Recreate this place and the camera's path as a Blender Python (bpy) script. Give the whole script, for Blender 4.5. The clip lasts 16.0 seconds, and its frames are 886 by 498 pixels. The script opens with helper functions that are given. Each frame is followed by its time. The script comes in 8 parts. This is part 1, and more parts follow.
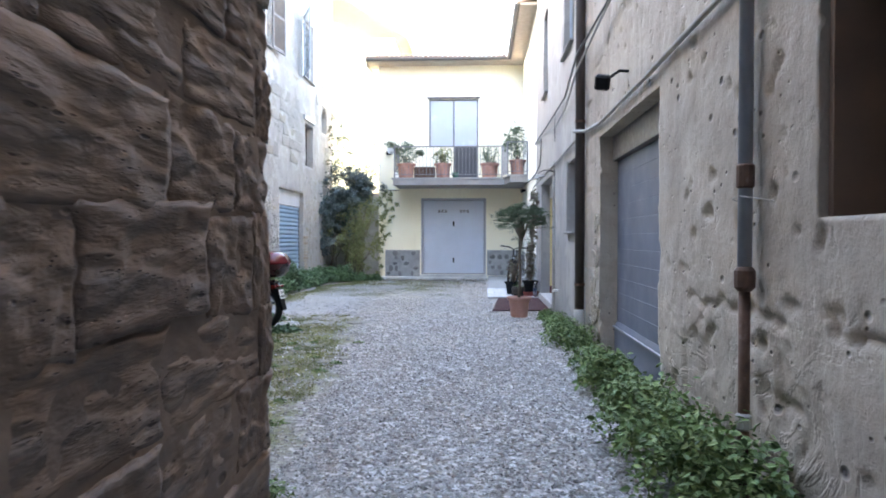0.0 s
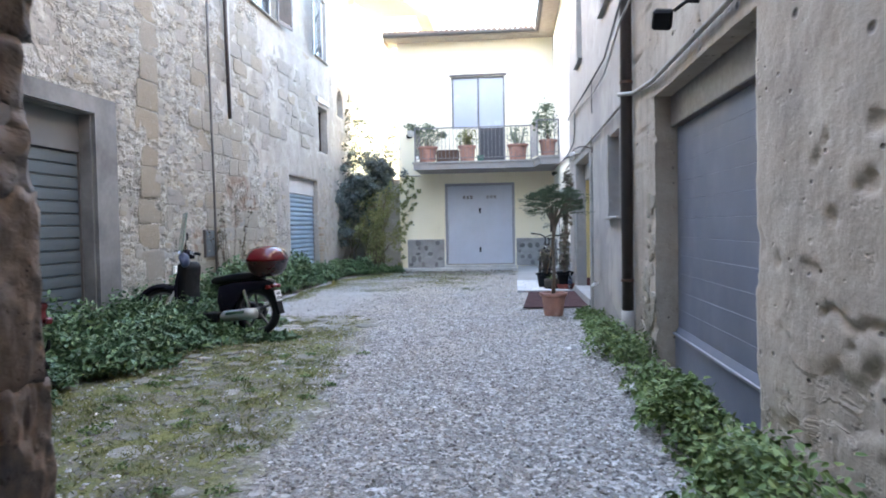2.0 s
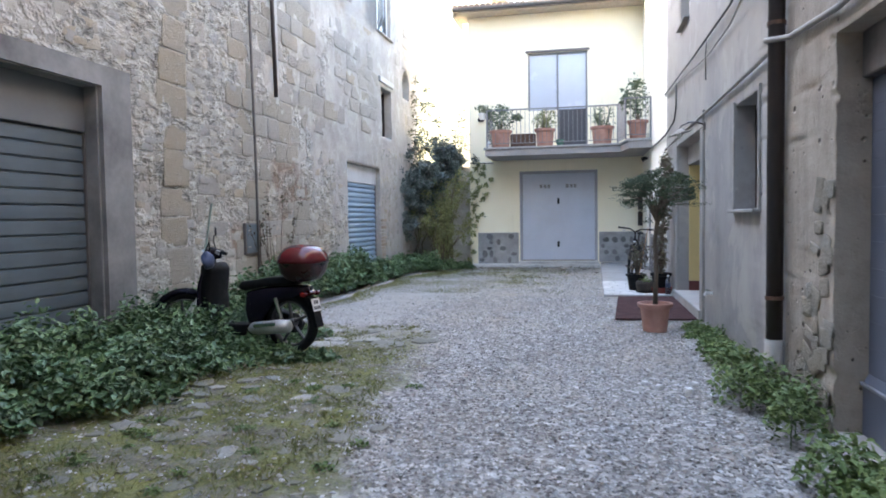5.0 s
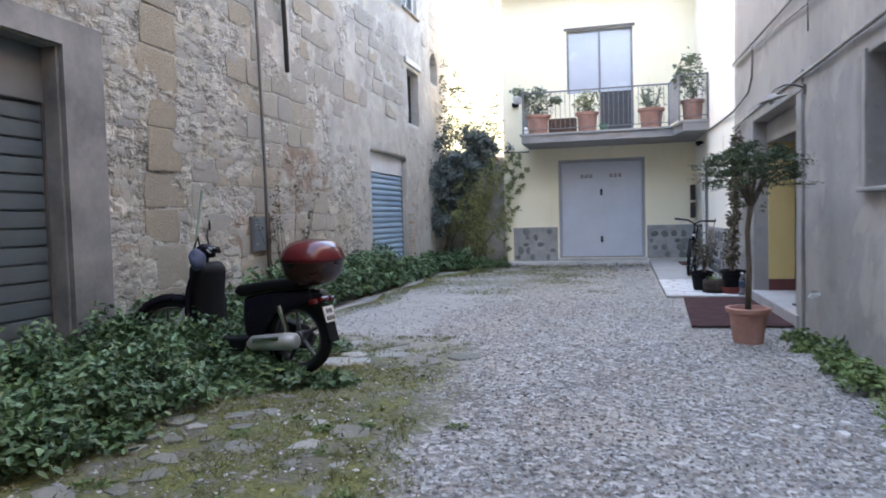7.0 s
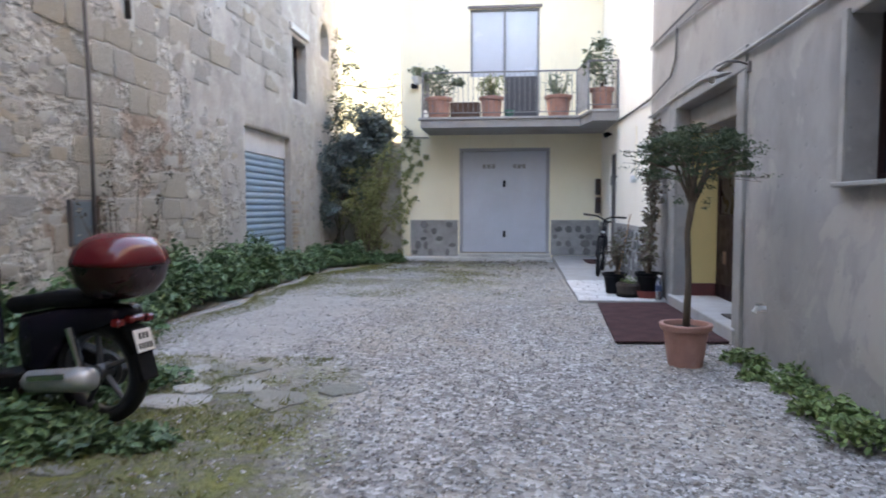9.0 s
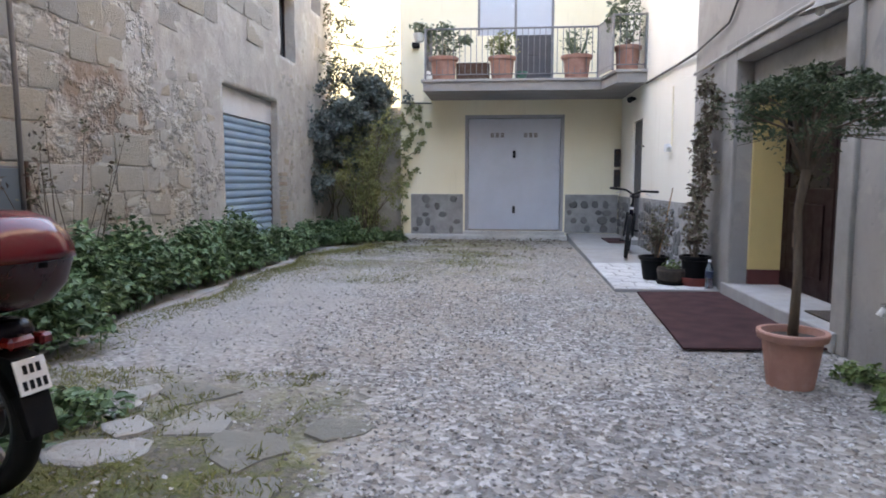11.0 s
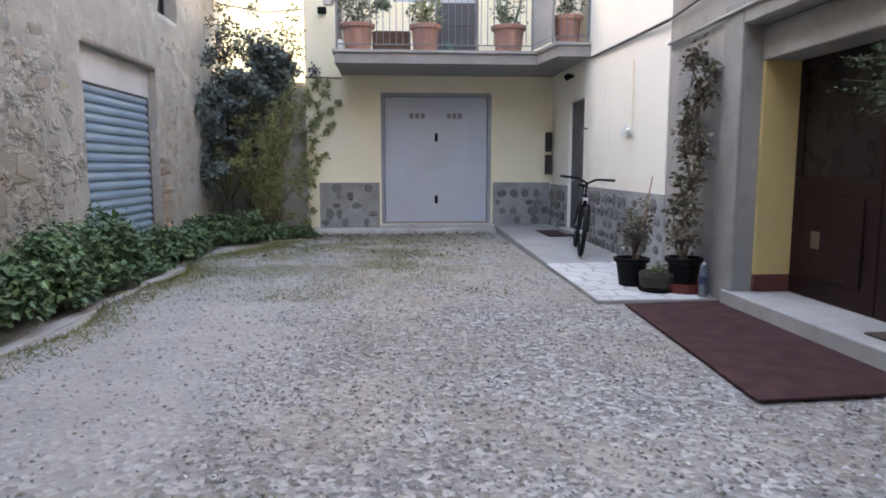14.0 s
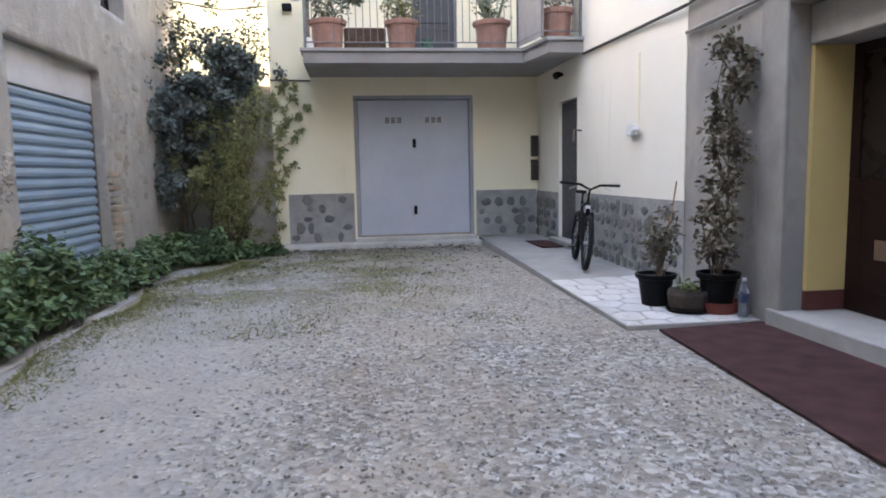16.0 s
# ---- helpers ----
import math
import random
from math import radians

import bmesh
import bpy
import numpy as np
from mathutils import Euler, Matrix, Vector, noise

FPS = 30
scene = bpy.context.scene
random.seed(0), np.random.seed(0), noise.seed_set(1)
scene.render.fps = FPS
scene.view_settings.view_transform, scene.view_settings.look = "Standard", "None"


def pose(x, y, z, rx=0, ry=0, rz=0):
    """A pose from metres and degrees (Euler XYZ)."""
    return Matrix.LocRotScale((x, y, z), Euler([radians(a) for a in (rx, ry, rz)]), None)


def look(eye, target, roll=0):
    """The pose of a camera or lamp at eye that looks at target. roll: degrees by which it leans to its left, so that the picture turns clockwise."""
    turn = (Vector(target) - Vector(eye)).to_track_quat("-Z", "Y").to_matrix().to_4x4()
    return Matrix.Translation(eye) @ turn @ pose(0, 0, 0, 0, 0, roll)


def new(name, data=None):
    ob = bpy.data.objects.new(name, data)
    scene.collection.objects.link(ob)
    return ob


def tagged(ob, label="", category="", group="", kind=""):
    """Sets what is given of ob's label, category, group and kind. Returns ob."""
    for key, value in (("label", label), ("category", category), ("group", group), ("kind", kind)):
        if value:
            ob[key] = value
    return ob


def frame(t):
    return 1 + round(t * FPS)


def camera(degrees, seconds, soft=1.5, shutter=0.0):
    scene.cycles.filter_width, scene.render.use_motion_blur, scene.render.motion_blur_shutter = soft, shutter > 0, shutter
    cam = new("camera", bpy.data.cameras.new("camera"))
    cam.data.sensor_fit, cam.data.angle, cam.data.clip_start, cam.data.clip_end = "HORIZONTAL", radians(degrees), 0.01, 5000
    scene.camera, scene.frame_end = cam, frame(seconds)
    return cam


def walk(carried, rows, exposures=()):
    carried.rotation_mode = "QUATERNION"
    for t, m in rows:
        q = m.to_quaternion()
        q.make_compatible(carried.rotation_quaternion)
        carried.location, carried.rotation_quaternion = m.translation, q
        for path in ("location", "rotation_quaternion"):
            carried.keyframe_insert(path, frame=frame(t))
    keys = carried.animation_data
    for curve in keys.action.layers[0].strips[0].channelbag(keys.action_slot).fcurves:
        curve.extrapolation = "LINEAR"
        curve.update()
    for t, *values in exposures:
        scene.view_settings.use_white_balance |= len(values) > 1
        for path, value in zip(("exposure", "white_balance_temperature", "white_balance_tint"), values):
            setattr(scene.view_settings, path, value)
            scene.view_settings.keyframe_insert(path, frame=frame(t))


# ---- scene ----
cam = camera(66.7, 16.0, soft=1.8, shutter=0.4)
PATH = [
    (0, (-0.019, -0.28, 1.352), (-0.132, 1.717, 1.322), 0.1),
    (0.5, (-0.04, 0.061, 1.354), (-0.123, 2.059, 1.306), -1.6),
    (1, (0.009, 0.448, 1.357), (-0.114, 2.444, 1.318), 0.1),
    (1.5, (0.0, 0.813, 1.359), (-0.148, 2.807, 1.308), -1.8),
    (2, (0.02, 1.172, 1.373), (-0.182, 3.16, 1.307), -1.0),
    (2.5, (0.01, 1.481, 1.377), (-0.255, 3.46, 1.263), -0.2),
    (3, (-0.05, 1.786, 1.386), (-0.305, 3.765, 1.245), -2.0),
    (3.5, (-0.067, 2.079, 1.384), (-0.457, 4.036, 1.255), -0.7),
    (4, (-0.13, 2.321, 1.395), (-0.521, 4.278, 1.268), -1.0),
    (4.5, (-0.171, 2.567, 1.412), (-0.519, 4.533, 1.31), -1.0),
    (4.7, (-0.162, 2.698, 1.424), (-0.561, 4.655, 1.332), -0.5),
    (6.8, (-0.585, 4.168, 1.345), (-1.038, 6.113, 1.237), -1.6),
    (7, (-0.627, 4.307, 1.321), (-1.121, 6.243, 1.226), -1.5),
    (7.5, (-0.679, 4.704, 1.328), (-1.217, 6.625, 1.184), 0.1),
    (8, (-0.752, 5.075, 1.319), (-1.138, 7.032, 1.173), -2.3),
    (8.5, (-0.748, 5.445, 1.304), (-1.09, 7.408, 1.125), 0.3),
    (9, (-0.812, 5.784, 1.318), (-1.008, 7.77, 1.191), -0.1),
    (9.2, (-0.862, 5.892, 1.345), (-0.995, 7.883, 1.207), -1.2),
    (11.3, (-1.236, 7.336, 1.275), (-1.415, 9.318, 1.072), 0.2),
    (11.5, (-1.29, 7.442, 1.294), (-1.42, 9.431, 1.121), 0.0),
    (12, (-1.365, 7.787, 1.279), (-1.284, 9.775, 1.071), -0.4),
    (12.5, (-1.427, 8.07, 1.27), (-1.354, 10.054, 1.029), 0.8),
    (13, (-1.592, 8.272, 1.291), (-1.524, 10.257, 1.056), -1.5),
    (13.5, (-1.678, 8.536, 1.274), (-1.53, 10.517, 1.039), -0.3),
    (14, (-1.807, 8.83, 1.316), (-1.659, 10.809, 1.069), -0.0),
    (14.5, (-1.904, 9.04, 1.324), (-1.86, 11.026, 1.089), -2.5),
    (15, (-1.954, 9.294, 1.344), (-1.994, 11.277, 1.087), -1.0),
    (15.5, (-1.991, 9.511, 1.309), (-1.866, 11.493, 1.074), -2.5),
    (16, (-2.042, 9.826, 1.325), (-1.789, 11.797, 1.098), -1.2),
]
walk(cam, [(t, look(eye, target, roll)) for t, eye, target, roll in PATH], exposures=[(0, 4.68, 7050, 13), (4.5, 4.38, 7200, 14), (9, 4.18, 7650, 17), (12.5, 4.14, 8150, 18), (16, 4.1, 8150, 18)])

# ---- world, sun, exposure ----
world = bpy.data.worlds.new("sky")
scene.world = world
world.use_nodes = True
SUN_EL, SUN_AZ = 24.0, 285.0          # degrees; azimuth clockwise from +y
_wn = world.node_tree
_sky = _wn.nodes.new("ShaderNodeTexSky")
_sky.sky_type, _sky.sun_disc = "NISHITA", False
_sky.sun_elevation, _sky.sun_rotation = radians(SUN_EL), radians(SUN_AZ)
_sky.dust_density, _sky.ozone_density = 1.6, 1.0
_wn.links.new(_sky.outputs[0], _wn.nodes["Background"].inputs[0])
_wn.nodes["Background"].inputs[1].default_value = 0.15
sun = new("sun", bpy.data.lights.new("sun", "SUN"))
sun.data.energy, sun.data.angle, sun.data.color = 2.5, radians(0.5), (1.0, 0.93, 0.82)
_sd = Vector((math.sin(radians(SUN_AZ)) * math.cos(radians(SUN_EL)), math.cos(radians(SUN_AZ)) * math.cos(radians(SUN_EL)), math.sin(radians(SUN_EL))))
sun.matrix_world = look(_sd * 60, (0, 0, 0))

# ---- helpers of this scene ----
RX, LX, FY = 1.335, -5.1, 22.14      # grey wall, old stone wall, cream front
rng = random.Random(7)
nrg = np.random.default_rng(11)


class Nodes:
    """A short way to write a node material."""

    def __init__(self, name, rough=0.8, metal=0.0):
        self.m = bpy.data.materials.new(name)
        self.m.use_nodes = True
        self.t = self.m.node_tree
        self.b = self.t.nodes["Principled BSDF"]
        self.b.inputs["Roughness"].default_value = rough
        self.b.inputs["Metallic"].default_value = metal
        self.co = self.t.nodes.new("ShaderNodeTexCoord").outputs["Object"]

    def put(self, sock, v):
        if isinstance(v, bpy.types.NodeSocket):
            self.t.links.new(v, sock)
        elif isinstance(v, tuple) and len(v) == 3 and sock.type == "RGBA":
            sock.default_value = (*v, 1)
        else:
            sock.default_value = v

    def scaled(self, s):
        n = self.t.nodes.new("ShaderNodeMapping")
        self.t.links.new(self.co, n.inputs[0])
        n.inputs["Scale"].default_value = s
        return n.outputs[0]

    def noise(self, scale, detail=4, rough=0.6, vec=None, dist=0.0):
        n = self.t.nodes.new("ShaderNodeTexNoise")
        self.put(n.inputs["Vector"], vec or self.co)
        n.inputs["Scale"].default_value, n.inputs["Detail"].default_value = scale, detail
        n.inputs["Roughness"].default_value, n.inputs["Distortion"].default_value = rough, dist
        return n.outputs["Fac"]

    def cells(self, scale, kind="F1", vec=None, out="Distance"):
        n = self.t.nodes.new("ShaderNodeTexVoronoi")
        n.feature = kind
        self.put(n.inputs["Vector"], vec or self.co)
        n.inputs["Scale"].default_value = scale
        return n.outputs[out]

    def ramp(self, fac, stops):
        n = self.t.nodes.new("ShaderNodeValToRGB")
        e = n.color_ramp.elements
        while len(e) < len(stops):
            e.new(0.5)
        for el, (p, c) in zip(e, stops):
            el.position = p
            el.color = (*c, 1) if isinstance(c, tuple) else (c, c, c, 1)
        self.put(n.inputs[0], fac)
        return n.outputs[0]

    def mix(self, a, b, fac, kind="MIX"):
        n = self.t.nodes.new("ShaderNodeMix")
        n.data_type, n.blend_type = "RGBA", kind
        self.put(n.inputs[0], fac)
        self.put(n.inputs[6], a)
        self.put(n.inputs[7], b)
        return n.outputs[2]

    def math(self, op, a, b=0.0):
        n = self.t.nodes.new("ShaderNodeMath")
        n.operation = op
        self.put(n.inputs[0], a)
        self.put(n.inputs[1], b)
        return n.outputs[0]

    def random(self):
        return self.t.nodes.new("ShaderNodeObjectInfo").outputs["Random"]

    def island(self):
        return self.t.nodes.new("ShaderNodeNewGeometry").outputs["Random Per Island"]

    def axis(self, i):
        n = self.t.nodes.new("ShaderNodeSeparateXYZ")
        g = self.t.nodes.new("ShaderNodeNewGeometry").outputs["Position"]
        self.t.links.new(g, n.inputs[0])
        return n.outputs[i]

    def bump(self, h, strength=0.5, dist=0.01):
        n = self.t.nodes.new("ShaderNodeBump")
        n.inputs["Strength"].default_value, n.inputs["Distance"].default_value = strength, dist
        self.put(n.inputs["Height"], h)
        old = self.b.inputs["Normal"].links
        if old:
            self.t.links.new(old[0].from_socket, n.inputs["Normal"])
        self.t.links.new(n.outputs[0], self.b.inputs["Normal"])

    def color(self, c):
        self.put(self.b.inputs["Base Color"], c)
        return self.m


def plain(name, col, rough=0.6, metal=0.0, vary=0.15, scale=8.0, bump=0.15):
    """Painted metal, plastic, rubber: one colour with faint dirt and scuffs."""
    n = Nodes(name, rough, metal)
    dark = tuple(v * (1 - vary) for v in col)
    light = tuple(min(1, v * (1 + vary)) for v in col)
    f = n.noise(scale, 5, 0.65)
    n.bump(n.noise(scale * 12, 2), bump, 0.002)
    n.put(n.b.inputs["Roughness"], n.ramp(n.noise(scale * 2, 3), [(0.3, max(0.05, rough - 0.12)), (0.75, min(1, rough + 0.15))]))
    return n.color(n.ramp(f, [(0.3, dark), (0.7, light)]))


def mesh_ob(name, bm, mat, parent=None, smooth=False):
    me = bpy.data.meshes.new(name)
    bm.normal_update()
    bm.to_mesh(me)
    bm.free()
    if smooth:
        me.polygons.foreach_set("use_smooth", [True] * len(me.polygons))
    me.materials.append(mat)
    ob = new(name, me)
    ob.parent = parent
    return ob


def part(name, bm, mat, parent, label="", smooth=False):
    return tagged(mesh_ob(name, bm, mat, parent, smooth), label)


def arrays_ob(name, verts, faces, mat, parent=None, smooth=False):
    """A mesh from numpy arrays; faces is one array of equal-sided polygons."""
    me = bpy.data.meshes.new(name)
    k = faces.shape[1]
    me.vertices.add(len(verts))
    me.vertices.foreach_set("co", np.ascontiguousarray(verts, dtype=np.float32).ravel())
    me.loops.add(faces.size)
    me.loops.foreach_set("vertex_index", np.ascontiguousarray(faces, dtype=np.int32).ravel())
    me.polygons.add(len(faces))
    me.polygons.foreach_set("loop_start", np.arange(0, faces.size, k, dtype=np.int32))
    me.polygons.foreach_set("use_smooth", [smooth] * len(faces))
    me.update(calc_edges=True)
    me.materials.append(mat)
    ob = new(name, me)
    ob.parent = parent
    return ob


def root(name, x, y, z=0.0, rz=0.0):
    ob = new(name)
    ob.matrix_basis = pose(x, y, z, 0, 0, rz)
    ob.empty_display_size = 0.1
    return ob


def box(bm, x0, x1, y0, y1, z0, z1, bevel=0.0, m=None, seg=1):
    v = bmesh.ops.create_cube(bm, size=1.0)["verts"]
    bmesh.ops.transform(bm, verts=v, matrix=Matrix.Translation(((x0 + x1) / 2, (y0 + y1) / 2, (z0 + z1) / 2)) @ Matrix.Diagonal((abs(x1 - x0), abs(y1 - y0), abs(z1 - z0), 1)))
    if m is not None:
        bmesh.ops.transform(bm, verts=v, matrix=m)
    if bevel:
        es = list({e for q in v for e in q.link_edges})
        bmesh.ops.bevel(bm, geom=es, offset=bevel, segments=seg, affect="EDGES", profile=0.5)
    return bm


def boxed(*a, **k):
    return box(bmesh.new(), *a, **k)


def tube(bm, pts, r, n=8, caps=True):
    """A tube along points; r one radius or one for each point."""
    pts = [Vector(p) for p in pts]
    rs = r if isinstance(r, (list, tuple)) else [r] * len(pts)
    rings, side = [], None
    for i, p in enumerate(pts):
        d = (pts[min(i + 1, len(pts) - 1)] - pts[max(i - 1, 0)]).normalized()
        if side is None:
            side = d.orthogonal().normalized()
        side = (side - d * side.dot(d)).normalized()
        up = d.cross(side)
        rings.append([bm.verts.new(p + (side * math.cos(a) + up * math.sin(a)) * rs[i]) for a in (2 * math.pi * k / n for k in range(n))])
    for a, b in zip(rings, rings[1:]):
        for k in range(n):
            bm.faces.new((a[k], a[(k + 1) % n], b[(k + 1) % n], b[k]))
    if caps:
        bm.faces.new(rings[0][::-1])
        bm.faces.new(rings[-1])
    return bm


def lathe(bm, profile, n=24, m=None, close=False):
    """Turns (radius, height) pairs round z."""
    m = m or Matrix()
    rings = [[bm.verts.new(m @ Vector((r * math.cos(2 * math.pi * k / n), r * math.sin(2 * math.pi * k / n), z))) for k in range(n)] for r, z in profile]
    pairs = list(zip(rings, rings[1:])) + ([(rings[-1], rings[0])] if close else [])
    for a, b in pairs:
        for k in range(n):
            bm.faces.new((a[k], a[(k + 1) % n], b[(k + 1) % n], b[k]))
    if not close:
        if profile[0][0] > 1e-4:
            bm.faces.new(rings[0][::-1])
        if profile[-1][0] > 1e-4:
            bm.faces.new(rings[-1])
    bmesh.ops.remove_doubles(bm, verts=bm.verts, dist=1e-5)
    return bm


def extrude_profile(bm, pts, depth, axis="y", at=0.0, bevel=0.0):
    """A closed outline of (a, b) pairs, made solid. axis y: outline in x,z; axis x: in y,z; axis z: in x,y."""
    def vec(a, b, d):
        return {"y": (a, d, b), "x": (d, a, b), "z": (a, b, d)}[axis]
    lo = [bm.verts.new(vec(a, b, at)) for a, b in pts]
    hi = [bm.verts.new(vec(a, b, at + depth)) for a, b in pts]
    fs = [bm.faces.new(lo), bm.faces.new(hi[::-1])]
    n = len(pts)
    for i in range(n):
        fs.append(bm.faces.new((lo[i], hi[i], hi[(i + 1) % n], lo[(i + 1) % n])))
    bmesh.ops.recalc_face_normals(bm, faces=fs)
    if bevel:
        es = list({e for f in fs for e in f.edges})
        bmesh.ops.bevel(bm, geom=es, offset=bevel, segments=2, affect="EDGES", profile=0.5)
    return bm


def wall_panel(name, axis, plane, thick, u0, u1, z0, z1, holes, mat, uneven=0.0, step=0.35, relief=None, fine=None):
    """A wall with real openings. axis x: the wall lies at x = plane and runs along y; thick may be negative (the way it grows)."""
    def cuts(a, b, extra, span=None):
        base = sorted({a, b, *[e for e in extra if a < e < b], *[e for e in (span or ()) if a < e < b]})
        out = []
        for p, q in zip(base, base[1:]):
            s = step if not span or span[0] <= (p + q) / 2 <= span[1] else 0.3
            k = max(1, math.ceil((q - p) / s))
            out += [p + (q - p) * i / k for i in range(k)]
        return out + [b]
    us = cuts(u0, u1, [h[i] for h in holes for i in (0, 1)], fine and fine[:2])
    zs = cuts(z0, z1, [h[i] for h in holes for i in (2, 3)], fine and fine[2:])
    solid = {}
    for i in range(len(us) - 1):
        for j in range(len(zs) - 1):
            cu, cz = (us[i] + us[i + 1]) / 2, (zs[j] + zs[j + 1]) / 2
            solid[i, j] = not any(h[0] < cu < h[1] and h[2] < cz < h[3] for h in holes)
    bm, seen = bmesh.new(), {}
    sign = 1 if thick > 0 else -1

    def v(i, j, back):
        key = (i, j, back)
        if key not in seen:
            d = plane + (thick if back else 0)
            if relief and not back:
                d -= sign * relief(us[i], zs[j])
            elif uneven and not back:
                d += sign * -uneven * (noise.noise((us[i] * 0.9, zs[j] * 0.9, plane)) + 0.5 * noise.noise((us[i] * 3.1, zs[j] * 3.1, plane)))
            seen[key] = bm.verts.new((d, us[i], zs[j]) if axis == "x" else (us[i], d, zs[j]))
        return seen[key]
    for (i, j), s in solid.items():
        if not s:
            continue
        for back in (False, True):
            bm.faces.new((v(i, j, back), v(i + 1, j, back), v(i + 1, j + 1, back), v(i, j + 1, back))).smooth = bool(relief) and not back
        for (di, dj), (a, b) in {(-1, 0): ((i, j), (i, j + 1)), (1, 0): ((i + 1, j), (i + 1, j + 1)), (0, -1): ((i, j), (i + 1, j)), (0, 1): ((i, j + 1), (i + 1, j + 1))}.items():
            if not solid.get((i + di, j + dj), False):
                bm.faces.new((v(*a, False), v(*b, False), v(*b, True), v(*a, True)))
    bmesh.ops.recalc_face_normals(bm, faces=bm.faces)
    ob = mesh_ob(name, bm, mat)
    return tagged(ob, kind="structure")


# ---- materials ----
def old_plaster():
    n = Nodes("old_grey_plaster", 0.92)
    big = n.noise(0.7, 5, 0.65, dist=0.6)
    mid = n.noise(3.2, 5, 0.7)
    fine = n.noise(38, 3, 0.7)
    c = n.ramp(big, [(0.25, (0.22, 0.185, 0.152)), (0.45, (0.31, 0.263, 0.214)), (0.6, (0.375, 0.324, 0.264)), (0.8, (0.282, 0.255, 0.225))])
    c = n.mix(c, (0.15, 0.125, 0.1), n.ramp(mid, [(0.5, 0.0), (0.78, 0.55)]))
    c = n.mix(c, (0.42, 0.37, 0.3), n.ramp(n.noise(1.9, 4, 0.6, dist=1.0), [(0.58, 0.0), (0.7, 0.5)]))
    streak = n.noise(2.5, 4, 0.6, vec=n.scaled((1, 2.0, 0.14)))
    c = n.mix(c, (0.13, 0.115, 0.1), n.ramp(streak, [(0.55, 0.0), (0.75, 0.4)]))
    # pits: the shade inside them is painted near-black, besides the bump
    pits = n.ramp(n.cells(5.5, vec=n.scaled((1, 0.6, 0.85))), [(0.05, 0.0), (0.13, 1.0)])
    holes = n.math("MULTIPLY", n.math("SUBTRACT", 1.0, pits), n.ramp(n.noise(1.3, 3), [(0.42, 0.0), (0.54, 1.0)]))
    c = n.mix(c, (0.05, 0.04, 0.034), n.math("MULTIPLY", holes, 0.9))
    # smaller pits, their inner shade painted the same way
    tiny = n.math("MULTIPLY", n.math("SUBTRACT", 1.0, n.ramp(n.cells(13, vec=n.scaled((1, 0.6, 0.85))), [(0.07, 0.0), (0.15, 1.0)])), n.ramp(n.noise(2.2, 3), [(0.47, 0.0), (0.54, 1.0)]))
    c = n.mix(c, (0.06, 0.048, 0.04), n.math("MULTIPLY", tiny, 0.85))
    c = n.mix(c, (0.9, 0.88, 0.85), n.math("MULTIPLY", fine, 0.1), "OVERLAY")
    cement = n.ramp(n.noise(0.9, 5, 0.6, dist=0.5), [(0.3, (0.205, 0.203, 0.21)), (0.48, (0.28, 0.273, 0.27)), (0.66, (0.36, 0.345, 0.325)), (0.8, (0.24, 0.235, 0.236))])
    cement = n.mix(cement, (0.36, 0.325, 0.285), n.ramp(n.math("ADD", n.math("MULTIPLY", n.axis(2), 0.25), n.math("MULTIPLY", n.noise(1.1, 4), 0.4)), [(0.8, 0.0), (0.98, 0.7)]))
    cement = n.mix(cement, (0.15, 0.145, 0.145), n.ramp(n.noise(2.2, 5, 0.6), [(0.55, 0.0), (0.72, 0.5)]))
    cement = n.mix(cement, (0.41, 0.385, 0.35), n.ramp(n.noise(1.05, 6, 0.6, dist=0.8), [(0.57, 0.0), (0.6, 0.55), (0.72, 0.65)]))
    cement = n.mix(cement, (0.17, 0.172, 0.185), n.ramp(n.noise(0.75, 4, 0.55, vec=n.scaled((1, 1, 0.7))), [(0.55, 0.0), (0.68, 0.5)]))
    side = n.math("GREATER_THAN", n.math("ADD", n.axis(1), n.math("MULTIPLY", mid, 0.12)), 8.62)
    c = n.mix(c, cement, n.math("MULTIPLY", side, 0.85))
    ledge = n.ramp(n.noise(1.6, 6, 0.6, dist=0.8), [(0.47, 0.0), (0.505, 1.0)])
    low = n.ramp(n.axis(2), [(0.0, 1.0), (1.0, 0.0)])
    old = n.math("SUBTRACT", 1.0, n.math("MULTIPLY", side, 0.9))
    n.bump(n.math("MULTIPLY", n.math("MULTIPLY", ledge, low), old), 0.7, 0.03)
    n.bump(n.math("MULTIPLY", n.math("SUBTRACT", n.math("ADD", n.math("MULTIPLY", mid, 0.6), n.math("MULTIPLY", fine, 0.15)), n.math("ADD", n.math("MULTIPLY", holes, 1.4), n.math("MULTIPLY", tiny, 0.8))), old), 0.9, 0.03)
    n.bump(n.math("MULTIPLY", n.ramp(n.noise(7, 5, 0.6, dist=0.3), [(0.3, 0.0), (0.38, 0.9), (0.65, 1.0)]), old), 0.35, 0.02)
    return n.color(n.mix(c, (0.95, 0.94, 0.93), 1.0, "MULTIPLY"))


